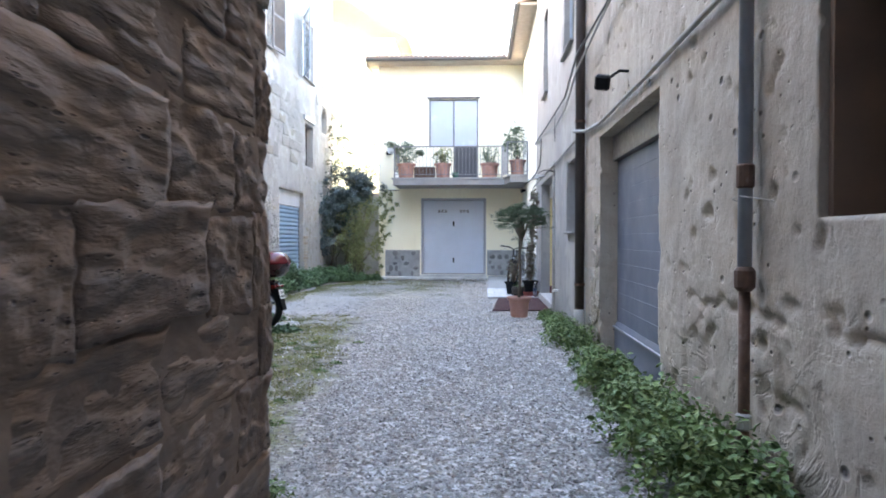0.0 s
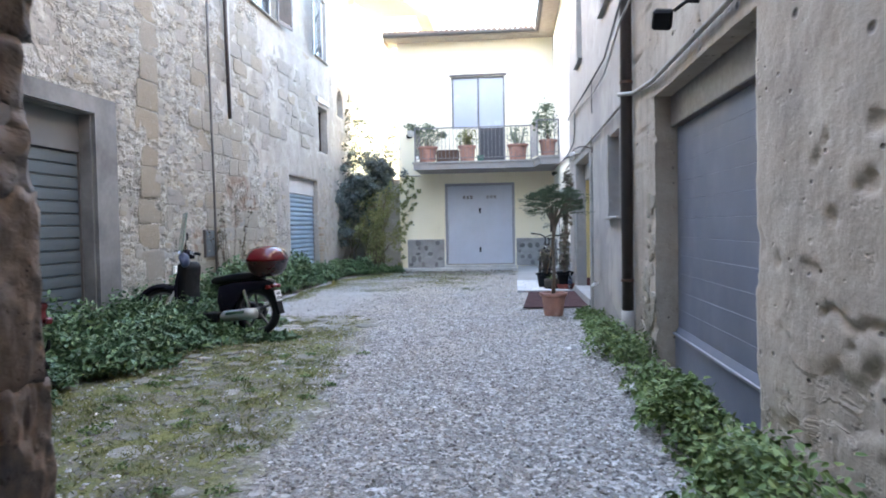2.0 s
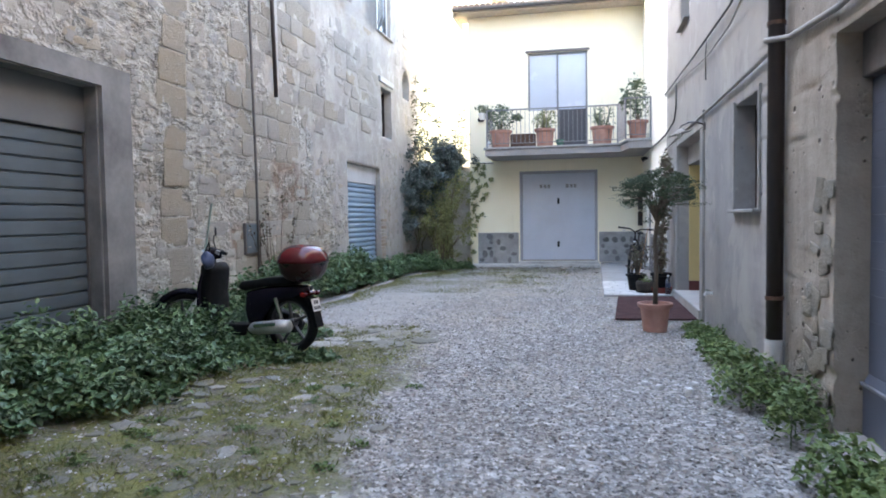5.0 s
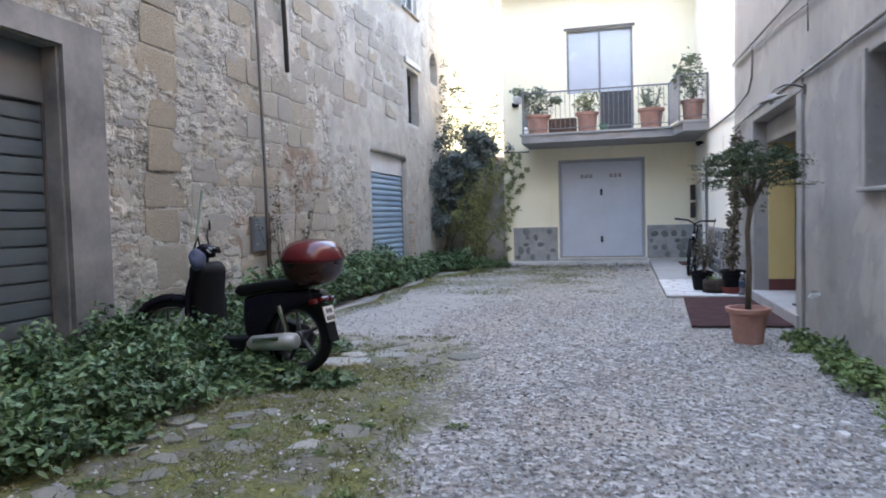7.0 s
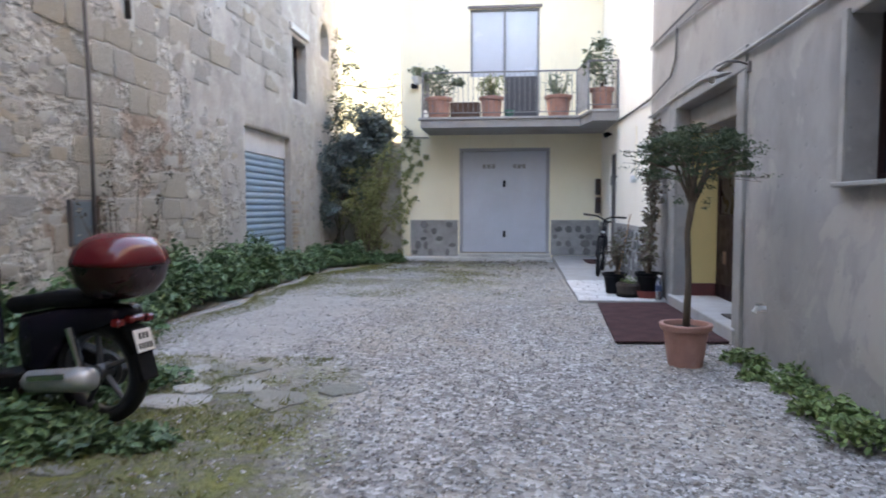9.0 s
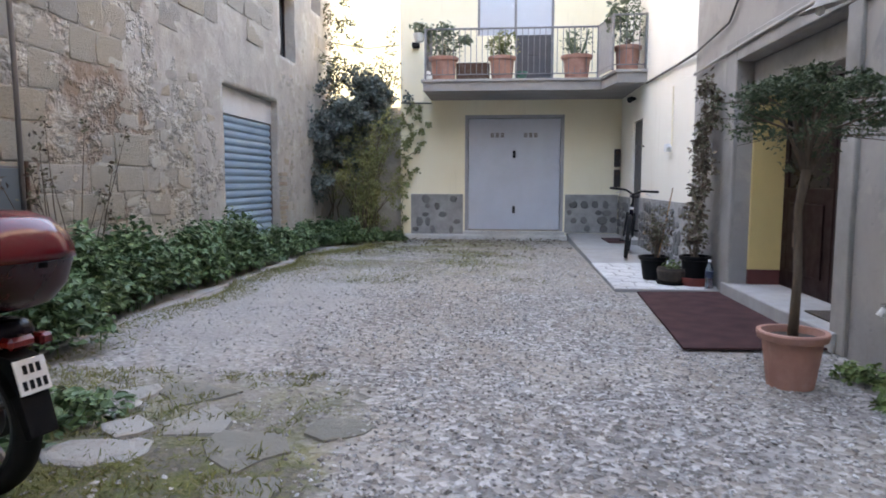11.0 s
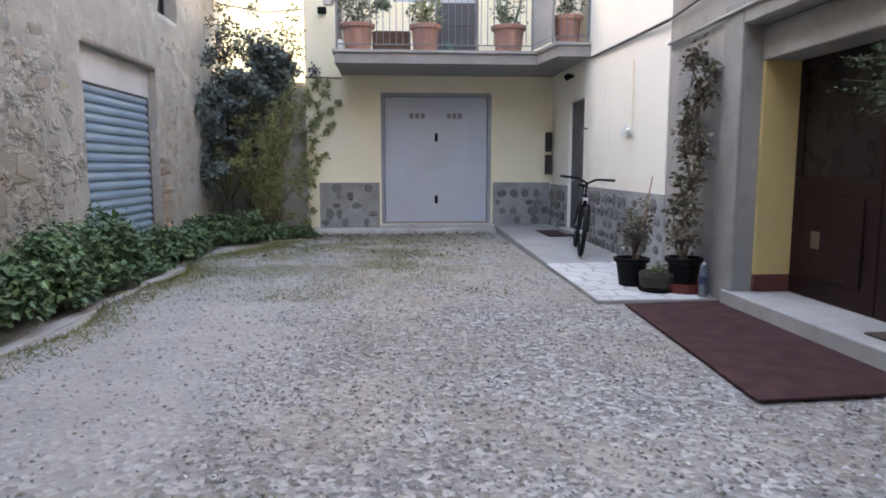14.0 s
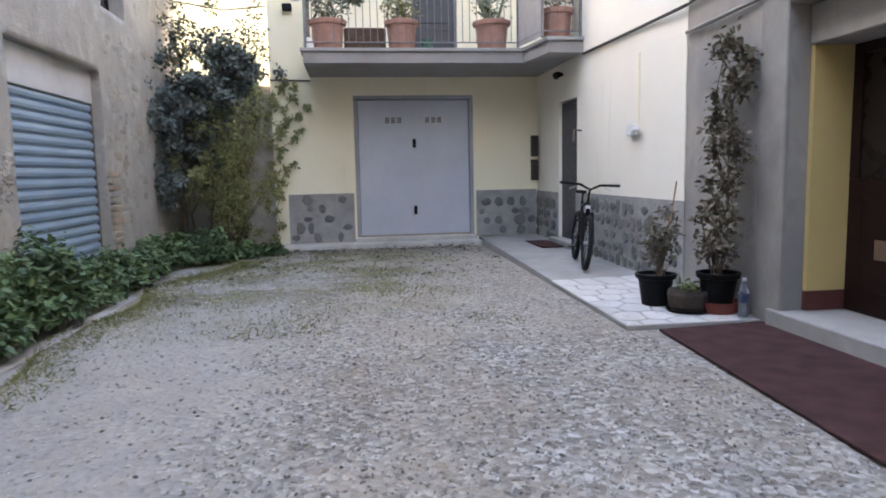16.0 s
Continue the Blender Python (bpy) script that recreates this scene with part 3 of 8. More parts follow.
def rusty():
    n = Nodes("rusty_iron_pipe", 0.8, 0.2)
    c = n.ramp(n.noise(9, 5, 0.7), [(0.3, (0.06, 0.035, 0.025)), (0.55, (0.11, 0.06, 0.04)), (0.75, (0.2, 0.17, 0.15))])
    n.bump(n.noise(40, 3), 0.4, 0.004)
    return n.color(c)


def pavement_mat():
    n = Nodes("grey_concrete_paving", 0.85)
    c = n.ramp(n.noise(3, 5, 0.65), [(0.3, (0.29, 0.28, 0.265)), (0.7, (0.38, 0.37, 0.35))])
    c = n.mix(c, (0.24, 0.23, 0.22), n.ramp(n.noise(1.2, 5, 0.7), [(0.55, 0.0), (0.8, 0.5)]))
    n.bump(n.noise(70, 3), 0.3, 0.004)
    return n.color(c)


M.update({
    "nettle": leaf_mat("nettle_leaf", [(0.05, 0.1, 0.042), (0.075, 0.145, 0.058), (0.105, 0.19, 0.075), (0.15, 0.235, 0.105)], 0.48),
    "weed": leaf_mat("weed_leaf", [(0.06, 0.105, 0.03), (0.1, 0.165, 0.045), (0.14, 0.21, 0.058), (0.19, 0.24, 0.08)], 0.68),
    "grass": leaf_mat("grass_blade", [(0.12, 0.14, 0.04), (0.165, 0.18, 0.048), (0.2, 0.205, 0.062), (0.25, 0.22, 0.13)], 0.7),
    "vine": leaf_mat("dark_vine_leaf", [(0.04, 0.06, 0.056), (0.06, 0.088, 0.08), (0.095, 0.125, 0.115), (0.16, 0.19, 0.18)], 0.4),
    "shrub": leaf_mat("olive_shrub_leaf", [(0.12, 0.145, 0.048), (0.17, 0.195, 0.064), (0.22, 0.23, 0.082), (0.29, 0.265, 0.12)]),
    "conifer": leaf_mat("dark_tree_leaf", [(0.03, 0.055, 0.025), (0.045, 0.078, 0.035), (0.065, 0.1, 0.045), (0.09, 0.12, 0.055)], 0.65),
    "dry": leaf_mat("dry_brown_leaf", [(0.075, 0.055, 0.04), (0.12, 0.085, 0.06), (0.11, 0.115, 0.065), (0.18, 0.14, 0.1)], 0.7),
    "balcony_leaf": leaf_mat("pot_plant_leaf", [(0.1, 0.135, 0.08), (0.14, 0.18, 0.105), (0.185, 0.225, 0.14), (0.23, 0.24, 0.17)], 0.6),
    "terracotta": terracotta(), "bark": bark(), "rust": rusty(), "paving": pavement_mat(),
    "pebble": block_stone("gravel_pebble", [(0.13, 0.122, 0.115), (0.26, 0.25, 0.24), (0.36, 0.35, 0.338), (0.25, 0.22, 0.19), (0.4, 0.39, 0.378), (0.62, 0.61, 0.595)], "island"),
    "flagstone": block_stone("yard_cobble", [(0.16, 0.158, 0.13), (0.2, 0.194, 0.166), (0.14, 0.14, 0.105), (0.31, 0.305, 0.28)], "object"),
    "slab_stone": block_stone("pale_broken_slab", [(0.33, 0.325, 0.3), (0.4, 0.392, 0.37), (0.3, 0.297, 0.27)], "object"),
    "marble": block_stone("white_paving_piece", [(0.55, 0.54, 0.52), (0.63, 0.62, 0.6), (0.5, 0.5, 0.49)], "object"),
    "plinth": plain("grey_plinth_render", (0.3, 0.295, 0.285), 0.9, vary=0.25, scale=4, bump=0.5),
    "plinth_stone": block_stone("dark_cladding_stone", [(0.11, 0.11, 0.11), (0.15, 0.15, 0.148), (0.2, 0.195, 0.19), (0.14, 0.13, 0.125)], "object"),
    "soil": plain("dark_potting_soil", (0.045, 0.034, 0.026), 0.95, vary=0.4, scale=20, bump=1.0),
    "grey_pipe": plain("grey_painted_pipe", (0.24, 0.25, 0.28), 0.5, 0.2, 0.15),
    "brown_pipe": plain("dark_brown_downpipe", (0.045, 0.033, 0.03), 0.5, 0.2, 0.2),
    "conduit": plain("pale_grey_conduit", (0.3, 0.28, 0.25), 0.7),
    "cable": plain("dark_cable", (0.06, 0.055, 0.05), 0.6),
    "black": plain("black_plastic", (0.007, 0.007, 0.008), 0.6),
    "black_gloss": plain("black_scooter_paint", (0.011, 0.009, 0.016), 0.18, 0.0, 0.1, 4, 0.02),
    "rubber": plain("black_rubber", (0.016, 0.016, 0.017), 0.75, bump=0.4),
    "red_gloss": plain("dark_red_gloss", (0.1, 0.006, 0.01), 0.07, 0.0, 0.1, 3, 0.0),
    "red_lens": plain("red_lens", (0.13, 0.01, 0.01), 0.2),
    "wheel_metal": plain("dull_dark_wheel_metal", (0.1, 0.1, 0.105), 0.45, 0.5, 0.3),
    "vine_high": leaf_mat("brown_green_vine_leaf", [(0.05, 0.06, 0.03), (0.075, 0.08, 0.04), (0.1, 0.09, 0.055), (0.13, 0.12, 0.07)], 0.6),
    "alloy": plain("dull_alloy", (0.5, 0.5, 0.5), 0.42, 0.45, 0.2),
    "chrome": plain("chrome", (0.7, 0.7, 0.7), 0.15, 1.0, 0.05),
    "white_plastic": plain("white_plastic", (0.72, 0.72, 0.7), 0.5),
    "blue_cloth": plain("blue_grey_bag", (0.035, 0.05, 0.1), 0.6, vary=0.3),
    "wood": plain("orange_brown_wood", (0.42, 0.23, 0.1), 0.5, vary=0.3, scale=4),
    "dark_wood": plain("dark_brown_door_wood", (0.02, 0.009, 0.008), 0.5, vary=0.3, scale=4),
    "yellow": plain("yellow_reveal_paint", (0.6, 0.46, 0.2), 0.85, vary=0.08, scale=1.5),
    "brick_red": plain("dark_red_skirting", (0.12, 0.035, 0.03), 0.7),
    "mat": plain("dark_red_matting", (0.06, 0.03, 0.03), 0.95, vary=0.35, scale=6, bump=1.0),
    "anthracite": plain("anthracite_door_paint", (0.05, 0.05, 0.058), 0.5),
    "gutter": plain("grey_brown_gutter", (0.13, 0.115, 0.11), 0.5, 0.3),
    "soffit": plain("beige_soffit", (0.42, 0.36, 0.29), 0.9),
    "roof_tile": block_stone("roof_tile", [(0.3, 0.2, 0.14), (0.36, 0.25, 0.18), (0.27, 0.2, 0.16)], "island"),
    "slab": plain("balcony_slab_paint", (0.3, 0.28, 0.27), 0.8, vary=0.15, scale=3),
    "rail": plain("grey_iron_rail", (0.2, 0.2, 0.205), 0.5, 0.4),
    "frost": plain("grey_screen_panel", (0.35, 0.34, 0.33), 0.5),
    # balcony glass: the reflected sky is painted as an opaque blue-grey
    "pane": plain("sky_reflection_glazing", (0.44, 0.475, 0.54), 0.2, 0.0, 0.05, 1.0, 0.0),
    "dark_pane": plain("dark_glazing", (0.03, 0.035, 0.04), 0.08, 0.0, 0.1, 1.0, 0.0),
    "shutter_wood": plain("grey_brown_louvre", (0.17, 0.15, 0.14), 0.7, vary=0.2),
    # pale louvre; its blue cast is sky light put into the colour
    "shutter_pale": plain("pale_sky_lit_louvre", (0.33, 0.37, 0.42), 0.6, vary=0.15),
    "brick": block_stone("worn_pale_brick", [(0.3, 0.225, 0.17), (0.36, 0.3, 0.235), (0.35, 0.325, 0.285)], "object"),
    "far_yellow": plain("pale_yellow_house_paint", (0.8, 0.72, 0.45), 0.9, vary=0.06, scale=0.5),
    "lining": plain("dark_brown_lining", (0.12, 0.075, 0.05), 0.7, vary=0.3, scale=3),
    # darker copy of the case red: dark ground reflection put into the colour
    "red_tub_shaded": plain("ground_darkened_red_case", (0.035, 0.004, 0.007), 0.3, 0.0, 0.1, 3, 0.02),
    "pale_kerb": plain("pale_kerb_concrete", (0.5, 0.49, 0.465), 0.88, vary=0.2, scale=3, bump=0.5),
    "door_pane": plain("dark_brown_door_glass", (0.022, 0.016, 0.014), 0.3, 0.0, 0.2, 2.0, 0.0),
    "pale_box": plain("pale_grey_shutter_box", (0.47, 0.475, 0.48), 0.7, vary=0.15, scale=2.0),
    "red_clay": plain("dark_red_clay", (0.2, 0.04, 0.03), 0.7, vary=0.25, scale=6),
    "pale_mortar": block_stone("pale_lime_mortar", [(0.4, 0.385, 0.35), (0.46, 0.445, 0.41)], "object"),
    "clear": None,
})
for _k in ("black", "black_gloss", "rubber", "mat", "dark_wood", "door_pane"):
    for _p in M[_k].node_tree.nodes:
        if _p.type == "BSDF_PRINCIPLED":
            _p.inputs["Specular IOR Level"].default_value = 0.14
_n = Nodes("clear_bottle_plastic", 0.08)
_n.b.inputs["Transmission Weight"].default_value, _n.b.inputs["IOR"].default_value = 0.85, 1.3
_w = Nodes("pale_green_windscreen", 0.15)
_w.b.inputs["Transmission Weight"].default_value = 0.5
M["screen"] = _w.color((0.5, 0.66, 0.58))
M["clear"] = _n.color((0.75, 0.83, 0.92))


# ---- leaves ----
def leaf_arrays(pos, size, up, spread, narrow=0.55, droop=0.0):
    """Folded pointed leaves: pos (n,3), size (n), mean direction up (3) or (n,3), spread of directions."""
    n = len(pos)
    d = nrg.normal(size=(n, 3)) * spread + np.asarray(up, float)
    d /= np.linalg.norm(d, axis=1, keepdims=True) + 1e-9          # leaf normal
    a = nrg.normal(size=(n, 3))
    a -= d * (a * d).sum(1, keepdims=True)
    a /= np.linalg.norm(a, axis=1, keepdims=True) + 1e-9           # along the leaf
    if droop:
        a[:, 2] -= droop
        a /= np.linalg.norm(a, axis=1, keepdims=True)
    s = np.cross(d, a)
    s /= np.linalg.norm(s, axis=1, keepdims=True) + 1e-9
    L = np.asarray(size)[:, None]
    w = L * narrow * 0.5
    fold = d * w * 0.35
    v = np.stack([pos, pos + a * L * 0.3 + s * w + fold, pos + a * L * 0.65 + s * w * 0.8 + fold, pos + a * L, pos + a * L * 0.65 - s * w * 0.8 + fold, pos + a * L * 0.3 - s * w + fold], 1)
    base = (np.arange(n) * 6)[:, None]
    f = np.concatenate([base + np.array([[0, 1, 2, 3]]), base + np.array([[0, 3, 4, 5]])])
    return v.reshape(-1, 3), f


def leaves(name, pos, size, mat, parent=None, up=(0, 0, 1), spread=0.6, narrow=0.55, droop=0.0):
    v, f = leaf_arrays(np.asarray(pos), np.asarray(size), up, spread, narrow, droop)
    return arrays_ob(name, v, f, mat, parent)


def ball_points(n, c, r, shell=0.55):
    d = nrg.normal(size=(n, 3))
    d /= np.linalg.norm(d, axis=1, keepdims=True)
    k = (shell + (1 - shell) * nrg.random((n, 1)))
    return np.asarray(c) + d * k * np.asarray(r)


def weed_bank(name, label, clumps, mat, per, leaf, narrow=0.6):
    """Clumps (x, y, radius, height) of weeds; leaves crowd the top and the outside."""
    P, S, stems = [], [], bmesh.new()
    for x, y, r, h in clumps:
        n = int(per * r * (h + 0.3))
        k = np.sqrt(nrg.random(n)) * r
        a = nrg.random(n) * 2 * math.pi
        top = h * np.sqrt(np.clip(1 - (k / (r * 1.06)) ** 2, 0.02, 1)) * (0.75 + 0.5 * nrg.random(n))
        z = top * (0.35 + 0.65 * nrg.random(n) ** 0.5)
        P.append(np.stack([x + k * np.cos(a), y + k * np.sin(a), z], 1))
        S.append(leaf * (0.55 + 0.8 * nrg.random(n)))
        for _ in range(max(2, int(r * 9))):
            q, b = rng.random() ** 0.5 * r * 0.8, rng.random() * 6.28
            px, py, hh = x + q * math.cos(b), y + q * math.sin(b), h * (0.5 + 0.5 * rng.random())
            tube(stems, [(px, py, -0.02), (px + rng.uniform(-.04, .04), py + rng.uniform(-.04, .04), hh * 0.6), (px + rng.uniform(-.08, .08), py + rng.uniform(-.08, .08), hh)], [0.005, 0.004, 0.002], 4, False)
    ob = leaves(name, np.concatenate(P), np.concatenate(S), mat, spread=0.55, narrow=narrow, droop=0.25)
    tagged(ob, label, "weeds", kind="stuff")
    part("stems", stems, M["weed"], ob)
    return ob


# ---- near stone wall: each block its own piece ----
def block_meshes(name, mat, count, relief, seed, bulge=0.25):
    """Unit blocks (1 x 1 face in the y,z plane, front towards +x) with uneven rounded edges."""
    r, out = random.Random(seed), []
    for _ in range(count):
        bm = bmesh.new()
        rings = []
        for inset, depth in ((0.0, -1.0), (0.0, 0.25), (0.06, 0.8), (0.2, 1.0)):
            ring = []
            for k in range(8):
                cy, cz = [(-.5, -.5), (0, -.5), (.5, -.5), (.5, 0), (.5, .5), (0, .5), (-.5, .5), (-.5, 0)][k]
                j = 1 - inset * 1.6
                ring.append((depth, cy * j, cz * j))
            rings.append(ring)
        jit = [(r.uniform(-.03, .03), r.uniform(-.035, .035), r.uniform(-.25, .15) * bulge * 4) for _ in range(8)]
        vs = [[bm.verts.new((p[0] * relief + (relief * jit[k][2] if i >= 2 else 0), p[1] + jit[k][0] * (0.4 if abs(p[1]) < .3 else 1) - (0.018 * math.copysign(1, p[1]) if k % 2 == 0 else 0), p[2] + jit[k][1] - (0.018 * math.copysign(1, p[2]) if k % 2 == 0 else 0))) for k, p in enumerate(ring)] for i, ring in enumerate(rings)]
        for a, b in zip(vs, vs[1:]):
            for k in range(8):
                bm.faces.new((a[k], a[(k + 1) % 8], b[(k + 1) % 8], b[k]))
        c = bm.verts.new((relief * r.uniform(0.9, 1.35), r.uniform(-.1, .1), r.uniform(-.1, .1)))
        for k in range(8):
            bm.faces.new((vs[-1][k], vs[-1][(k + 1) % 8], c))
        bmesh.ops.recalc_face_normals(bm, faces=bm.faces)
        me = bpy.data.meshes.new(name)
        bm.to_mesh(me)
        bm.free()
        me.polygons.foreach_set("use_smooth", [True] * len(me.polygons))
        me.materials.append(mat)
        out.append(me)
    return out


def courses(r, u0, u1, z0, z1, wid, hei):
    z = z0
    while z < z1:
        h = r.uniform(*hei)
        u = u0 + r.uniform(-wid[0], 0)
        while u < u1:
            w = r.uniform(*wid)
            a, b = max(u, u0), min(u + w, u1)
            if b - a > 0.1:
                yield (a + b) / 2, z + h / 2, b - a, h
            u += w
        z += h


def rough_block(r, mat, seed):
    """A worn unit block, front towards +x, with a lumpy pitted face and rounded ragged rim."""
    n = 20
    bm = bmesh.new()
    c = [[(r.uniform(-.05, .05), r.uniform(-.08, .08)) for _ in range(2)] for _ in range(2)]

    def warp(u, v):
        k = [(1 - u) * (1 - v), u * (1 - v), (1 - u) * v, u * v]
        q = [c[0][0], c[1][0], c[0][1], c[1][1]]
        return u - 0.5 + sum(a * b[0] for a, b in zip(k, q)), v - 0.5 + sum(a * b[1] for a, b in zip(k, q))

    def face(u, v):
        d = 0.015 * noise.noise((u * 1.7, v * 1.5, seed * 7.1)) + 0.017 * noise.noise((u * 4.2, v * 3.0, seed * 3.3)) + 0.009 * noise.noise((u * 8, v * 7, seed * 2.3))
        d -= 0.06 * max(0.0, noise.noise((u * 4.2, v * 4.6, seed * 5.7)) - 0.42)
        d -= 0.012 * max(0.0, 0.25 - abs(noise.noise((u * 2.4, v * 2.1, seed * 9.1)))) / 0.25
        return d
    g = []
    for i in range(n + 1):
        row = []
        for j in range(n + 1):
            u, v = i / n, j / n
            y, z = warp(u, v)
            e = min(1.0, min(min(u, 1 - u) * 1.5, v, 1 - v) / (0.06 + 0.05 * noise.noise((u * 3, v * 3, seed + 2))))
            x = 0.008 + 0.011 * (e * (2 - e)) + face(u, v)
            w = 0.05 * (1 - e)
            row.append(bm.verts.new((x, y + w * noise.noise((u * 5, v * 5, seed)), z + w * noise.noise((v * 5, u * 5, seed + 5)))))
        g.append(row)
    for i in range(n):
        for j in range(n):
            bm.faces.new((g[i][j], g[i + 1][j], g[i + 1][j + 1], g[i][j + 1]))
    rim = [g[i][0] for i in range(n)] + [g[n][j] for j in range(n)] + [g[i][n] for i in range(n, 0, -1)] + [g[0][j] for j in range(n, 0, -1)]
    low = [bm.verts.new((-0.1, q.co.y, q.co.z)) for q in rim]
    for k in range(len(rim)):
        k2 = (k + 1) % len(rim)
        bm.faces.new((rim[k], low[k], low[k2], rim[k2]))
    bmesh.ops.recalc_face_normals(bm, faces=bm.faces)
    me = bpy.data.meshes.new("stone_block")
    bm.to_mesh(me)
    bm.free()
    me.polygons.foreach_set("use_smooth", [True] * len(me.polygons))
    me.materials.append(mat)
    return me


def near_wall():
    def mortar(u, z):
        return 0.006 * noise.noise((u * 2.2, z * 2.2, 4.0)) + 0.01 * noise.noise((u * 8, z * 8, 4.0))
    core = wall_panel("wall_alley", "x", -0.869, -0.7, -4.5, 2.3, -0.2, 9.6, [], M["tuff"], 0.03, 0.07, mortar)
    tagged(core, "dark brown rough wall of weathered tuff blocks", "wall")
    r = random.Random(5)
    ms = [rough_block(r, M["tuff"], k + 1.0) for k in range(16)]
    for y, z, w, h in courses(r, -2.6, 2.356, -0.08, 4.6, (0.34, 0.8), (0.22, 0.38)):
        end = y + w / 2 > 2.32
        ob = new("stone_block", ms[r.randrange(len(ms))])
        ob.parent = core
        ob.matrix_basis = Matrix.LocRotScale((-0.869 + r.uniform(-.008, .008), y, z), Euler((r.uniform(-.05, .05) * (0.3 if end else 1), 0, 0)), (r.uniform(0.55, 0.85), w, h))


# ---- shutters, doors and windows ----
def ribbed_shutter(name, label, x, y0, y1, z0, z1, pitch, mat, box_mat, top, flat=False):
    """A roller shutter in a wall opening, facing +x, of single rounded slats."""
    th = root(name, x, (y0 + y1) / 2, z0)
    half = (y1 - y0) / 2
    tagged(th, label, "shutter")
    n = max(1, round((top - z0) / pitch))
    p = (top - z0) / n
    bm = bmesh.new()
    prof = [(-0.02, 0.0), (0.004, 0.0), (0.004, p * 0.12), (0.03, p * 0.3), (0.036, p * 0.6), (0.026, p * 0.85), (0.008, p * 0.97), (0.004, p * 1.0), (-0.02, p * 1.0)]
    if flat:
        prof = [(-0.02, 0.0), (0.012, 0.0), (0.019, p * 0.06), (0.021, p * 0.5), (0.019, p * 0.87), (-0.004, p * 0.92), (-0.004, p), (-0.02, p)]
    vs = [[bm.verts.new((a, s * half, b)) for a, b in prof] for s in (-1, 1)]
    for k in range(len(prof)):
        k2 = (k + 1) % len(prof)
        bm.faces.new((vs[0][k], vs[0][k2], vs[1][k2], vs[1][k]))
    bm.faces.new(vs[0][::-1])
    bm.faces.new(vs[1])
    bmesh.ops.recalc_face_normals(bm, faces=bm.faces)
    first = part("slat", bm, mat, th)
    for i in range(1, n):
        o = new("slat", first.data)
        o.parent = th
        o.location = (0, 0, i * p)
    part("shutter_box", boxed(-0.04, 0.05, -half, half, top - z0 + 0.005, z1 - z0, bevel=0.008), box_mat, th, "plain pale shutter box")
    # near-black sheet added behind the slats, for the dark in their gaps
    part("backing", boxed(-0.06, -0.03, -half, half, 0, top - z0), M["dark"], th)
    for s in (-1, 1):
        part("guide_rail", boxed(-0.03, 0.045, s * half - 0.03, s * half + 0.0, 0, top - z0, bevel=0.004), M["gutter"], th)
    return th


def sectional_garage():
    th = root("garage_door", RX + 0.2, 6.225, 0.0)
    tagged(th, "slate-blue ribbed metal garage door, closed", "garage door")
    h = 2.55 / 2
    n = 11
    for i in range(n):
        z0, z1 = 0.42 + i * 0.165, 0.42 + (i + 1) * 0.165
        part("panel", boxed(0.0, 0.03, -h, h, z0, z1 - 0.001, bevel=0.0022), M["garage_blue"], th)
    # bottom kick panel leaning out, with a pale ledge
    bm = bmesh.new()
    extrude_profile(bm, [(0.03, 0.0), (-0.03, 0.0), (-0.03, 0.36), (0.0, 0.42), (0.03, 0.42)], 2 * h, "y", -h)
    part("kick_panel", bm, M["garage_blue"], th)
    part("ledge", boxed(-0.05, -0.031, -h, h, 0.35, 0.372, bevel=0.003), M["grey_pipe"], th)
    part("header", boxed(-0.06, 0.03, -h, h, 2.24, 2.52, bevel=0.008), M["gutter"], th, "grey metal header panel")
    part("sill", boxed(-0.2, -0.035, -h, h, 0.0, 0.05, bevel=0.008), M["conduit"], th)


def front_garage():
    th = root("garage_door", -0.94, FY + 0.12, 0.17)
    tagged(th, "pale grey up-and-over garage door with vents and two handles", "garage door")
    w, h = 1.08, 2.54
    fr = bmesh.new()
    box(fr, -w, -w + 0.07, -0.1, 0.05, 0, h - 0.07, bevel=0.005)
    part("jamb", fr, M["garage_frame"], th)
    part("jamb", boxed(w - 0.07, w, -0.1, 0.05, 0, h - 0.07, bevel=0.005), M["garage_frame"], th)
    part("head", boxed(-w, w, -0.1, 0.05, h - 0.068, h, bevel=0.005), M["garage_frame"], th)
    leaf = boxed(-w + 0.075, w - 0.075, -0.03, 0.02, 0.03, h - 0.075, bevel=0.006)
    part("leaf", leaf, M["garage_grey"], th)
    for i in range(13):
        x = -w + 0.16 + i * (2 * w - 0.32) / 12
        part("rib", boxed(x - 0.004, x + 0.004, -0.034, -0.031, 0.05, h - 0.1), M["garage_grey"], th)
    part("threshold", boxed(-w + 0.02, w - 0.02, -0.09, -0.035, 0.0, 0.035, bevel=0.005), M["conduit"], th)
    for z in (1.68, 0.46):
        hd = part("handle", boxed(-0.03, 0.03, -0.045, -0.031, z - 0.07, z + 0.09, bevel=0.006), M["black"], th, "black plastic lock handle")
        part("lever", boxed(-0.012, 0.012, -0.075, -0.046, z - 0.03, z + 0.03, bevel=0.004), M["black"], hd)
    for cx in (-0.36, 0.37):
        v = bmesh.new()
        for k in range(3):
            for j in range(3):
                box(v, cx - 0.16 + k * 0.11, cx - 0.16 + k * 0.11 + 0.075, -0.038, -0.031, 2.06 + j * 0.035, 2.08 + j * 0.035)
        part("vent", v, M["rust"], th, "rust-stained vent slots")


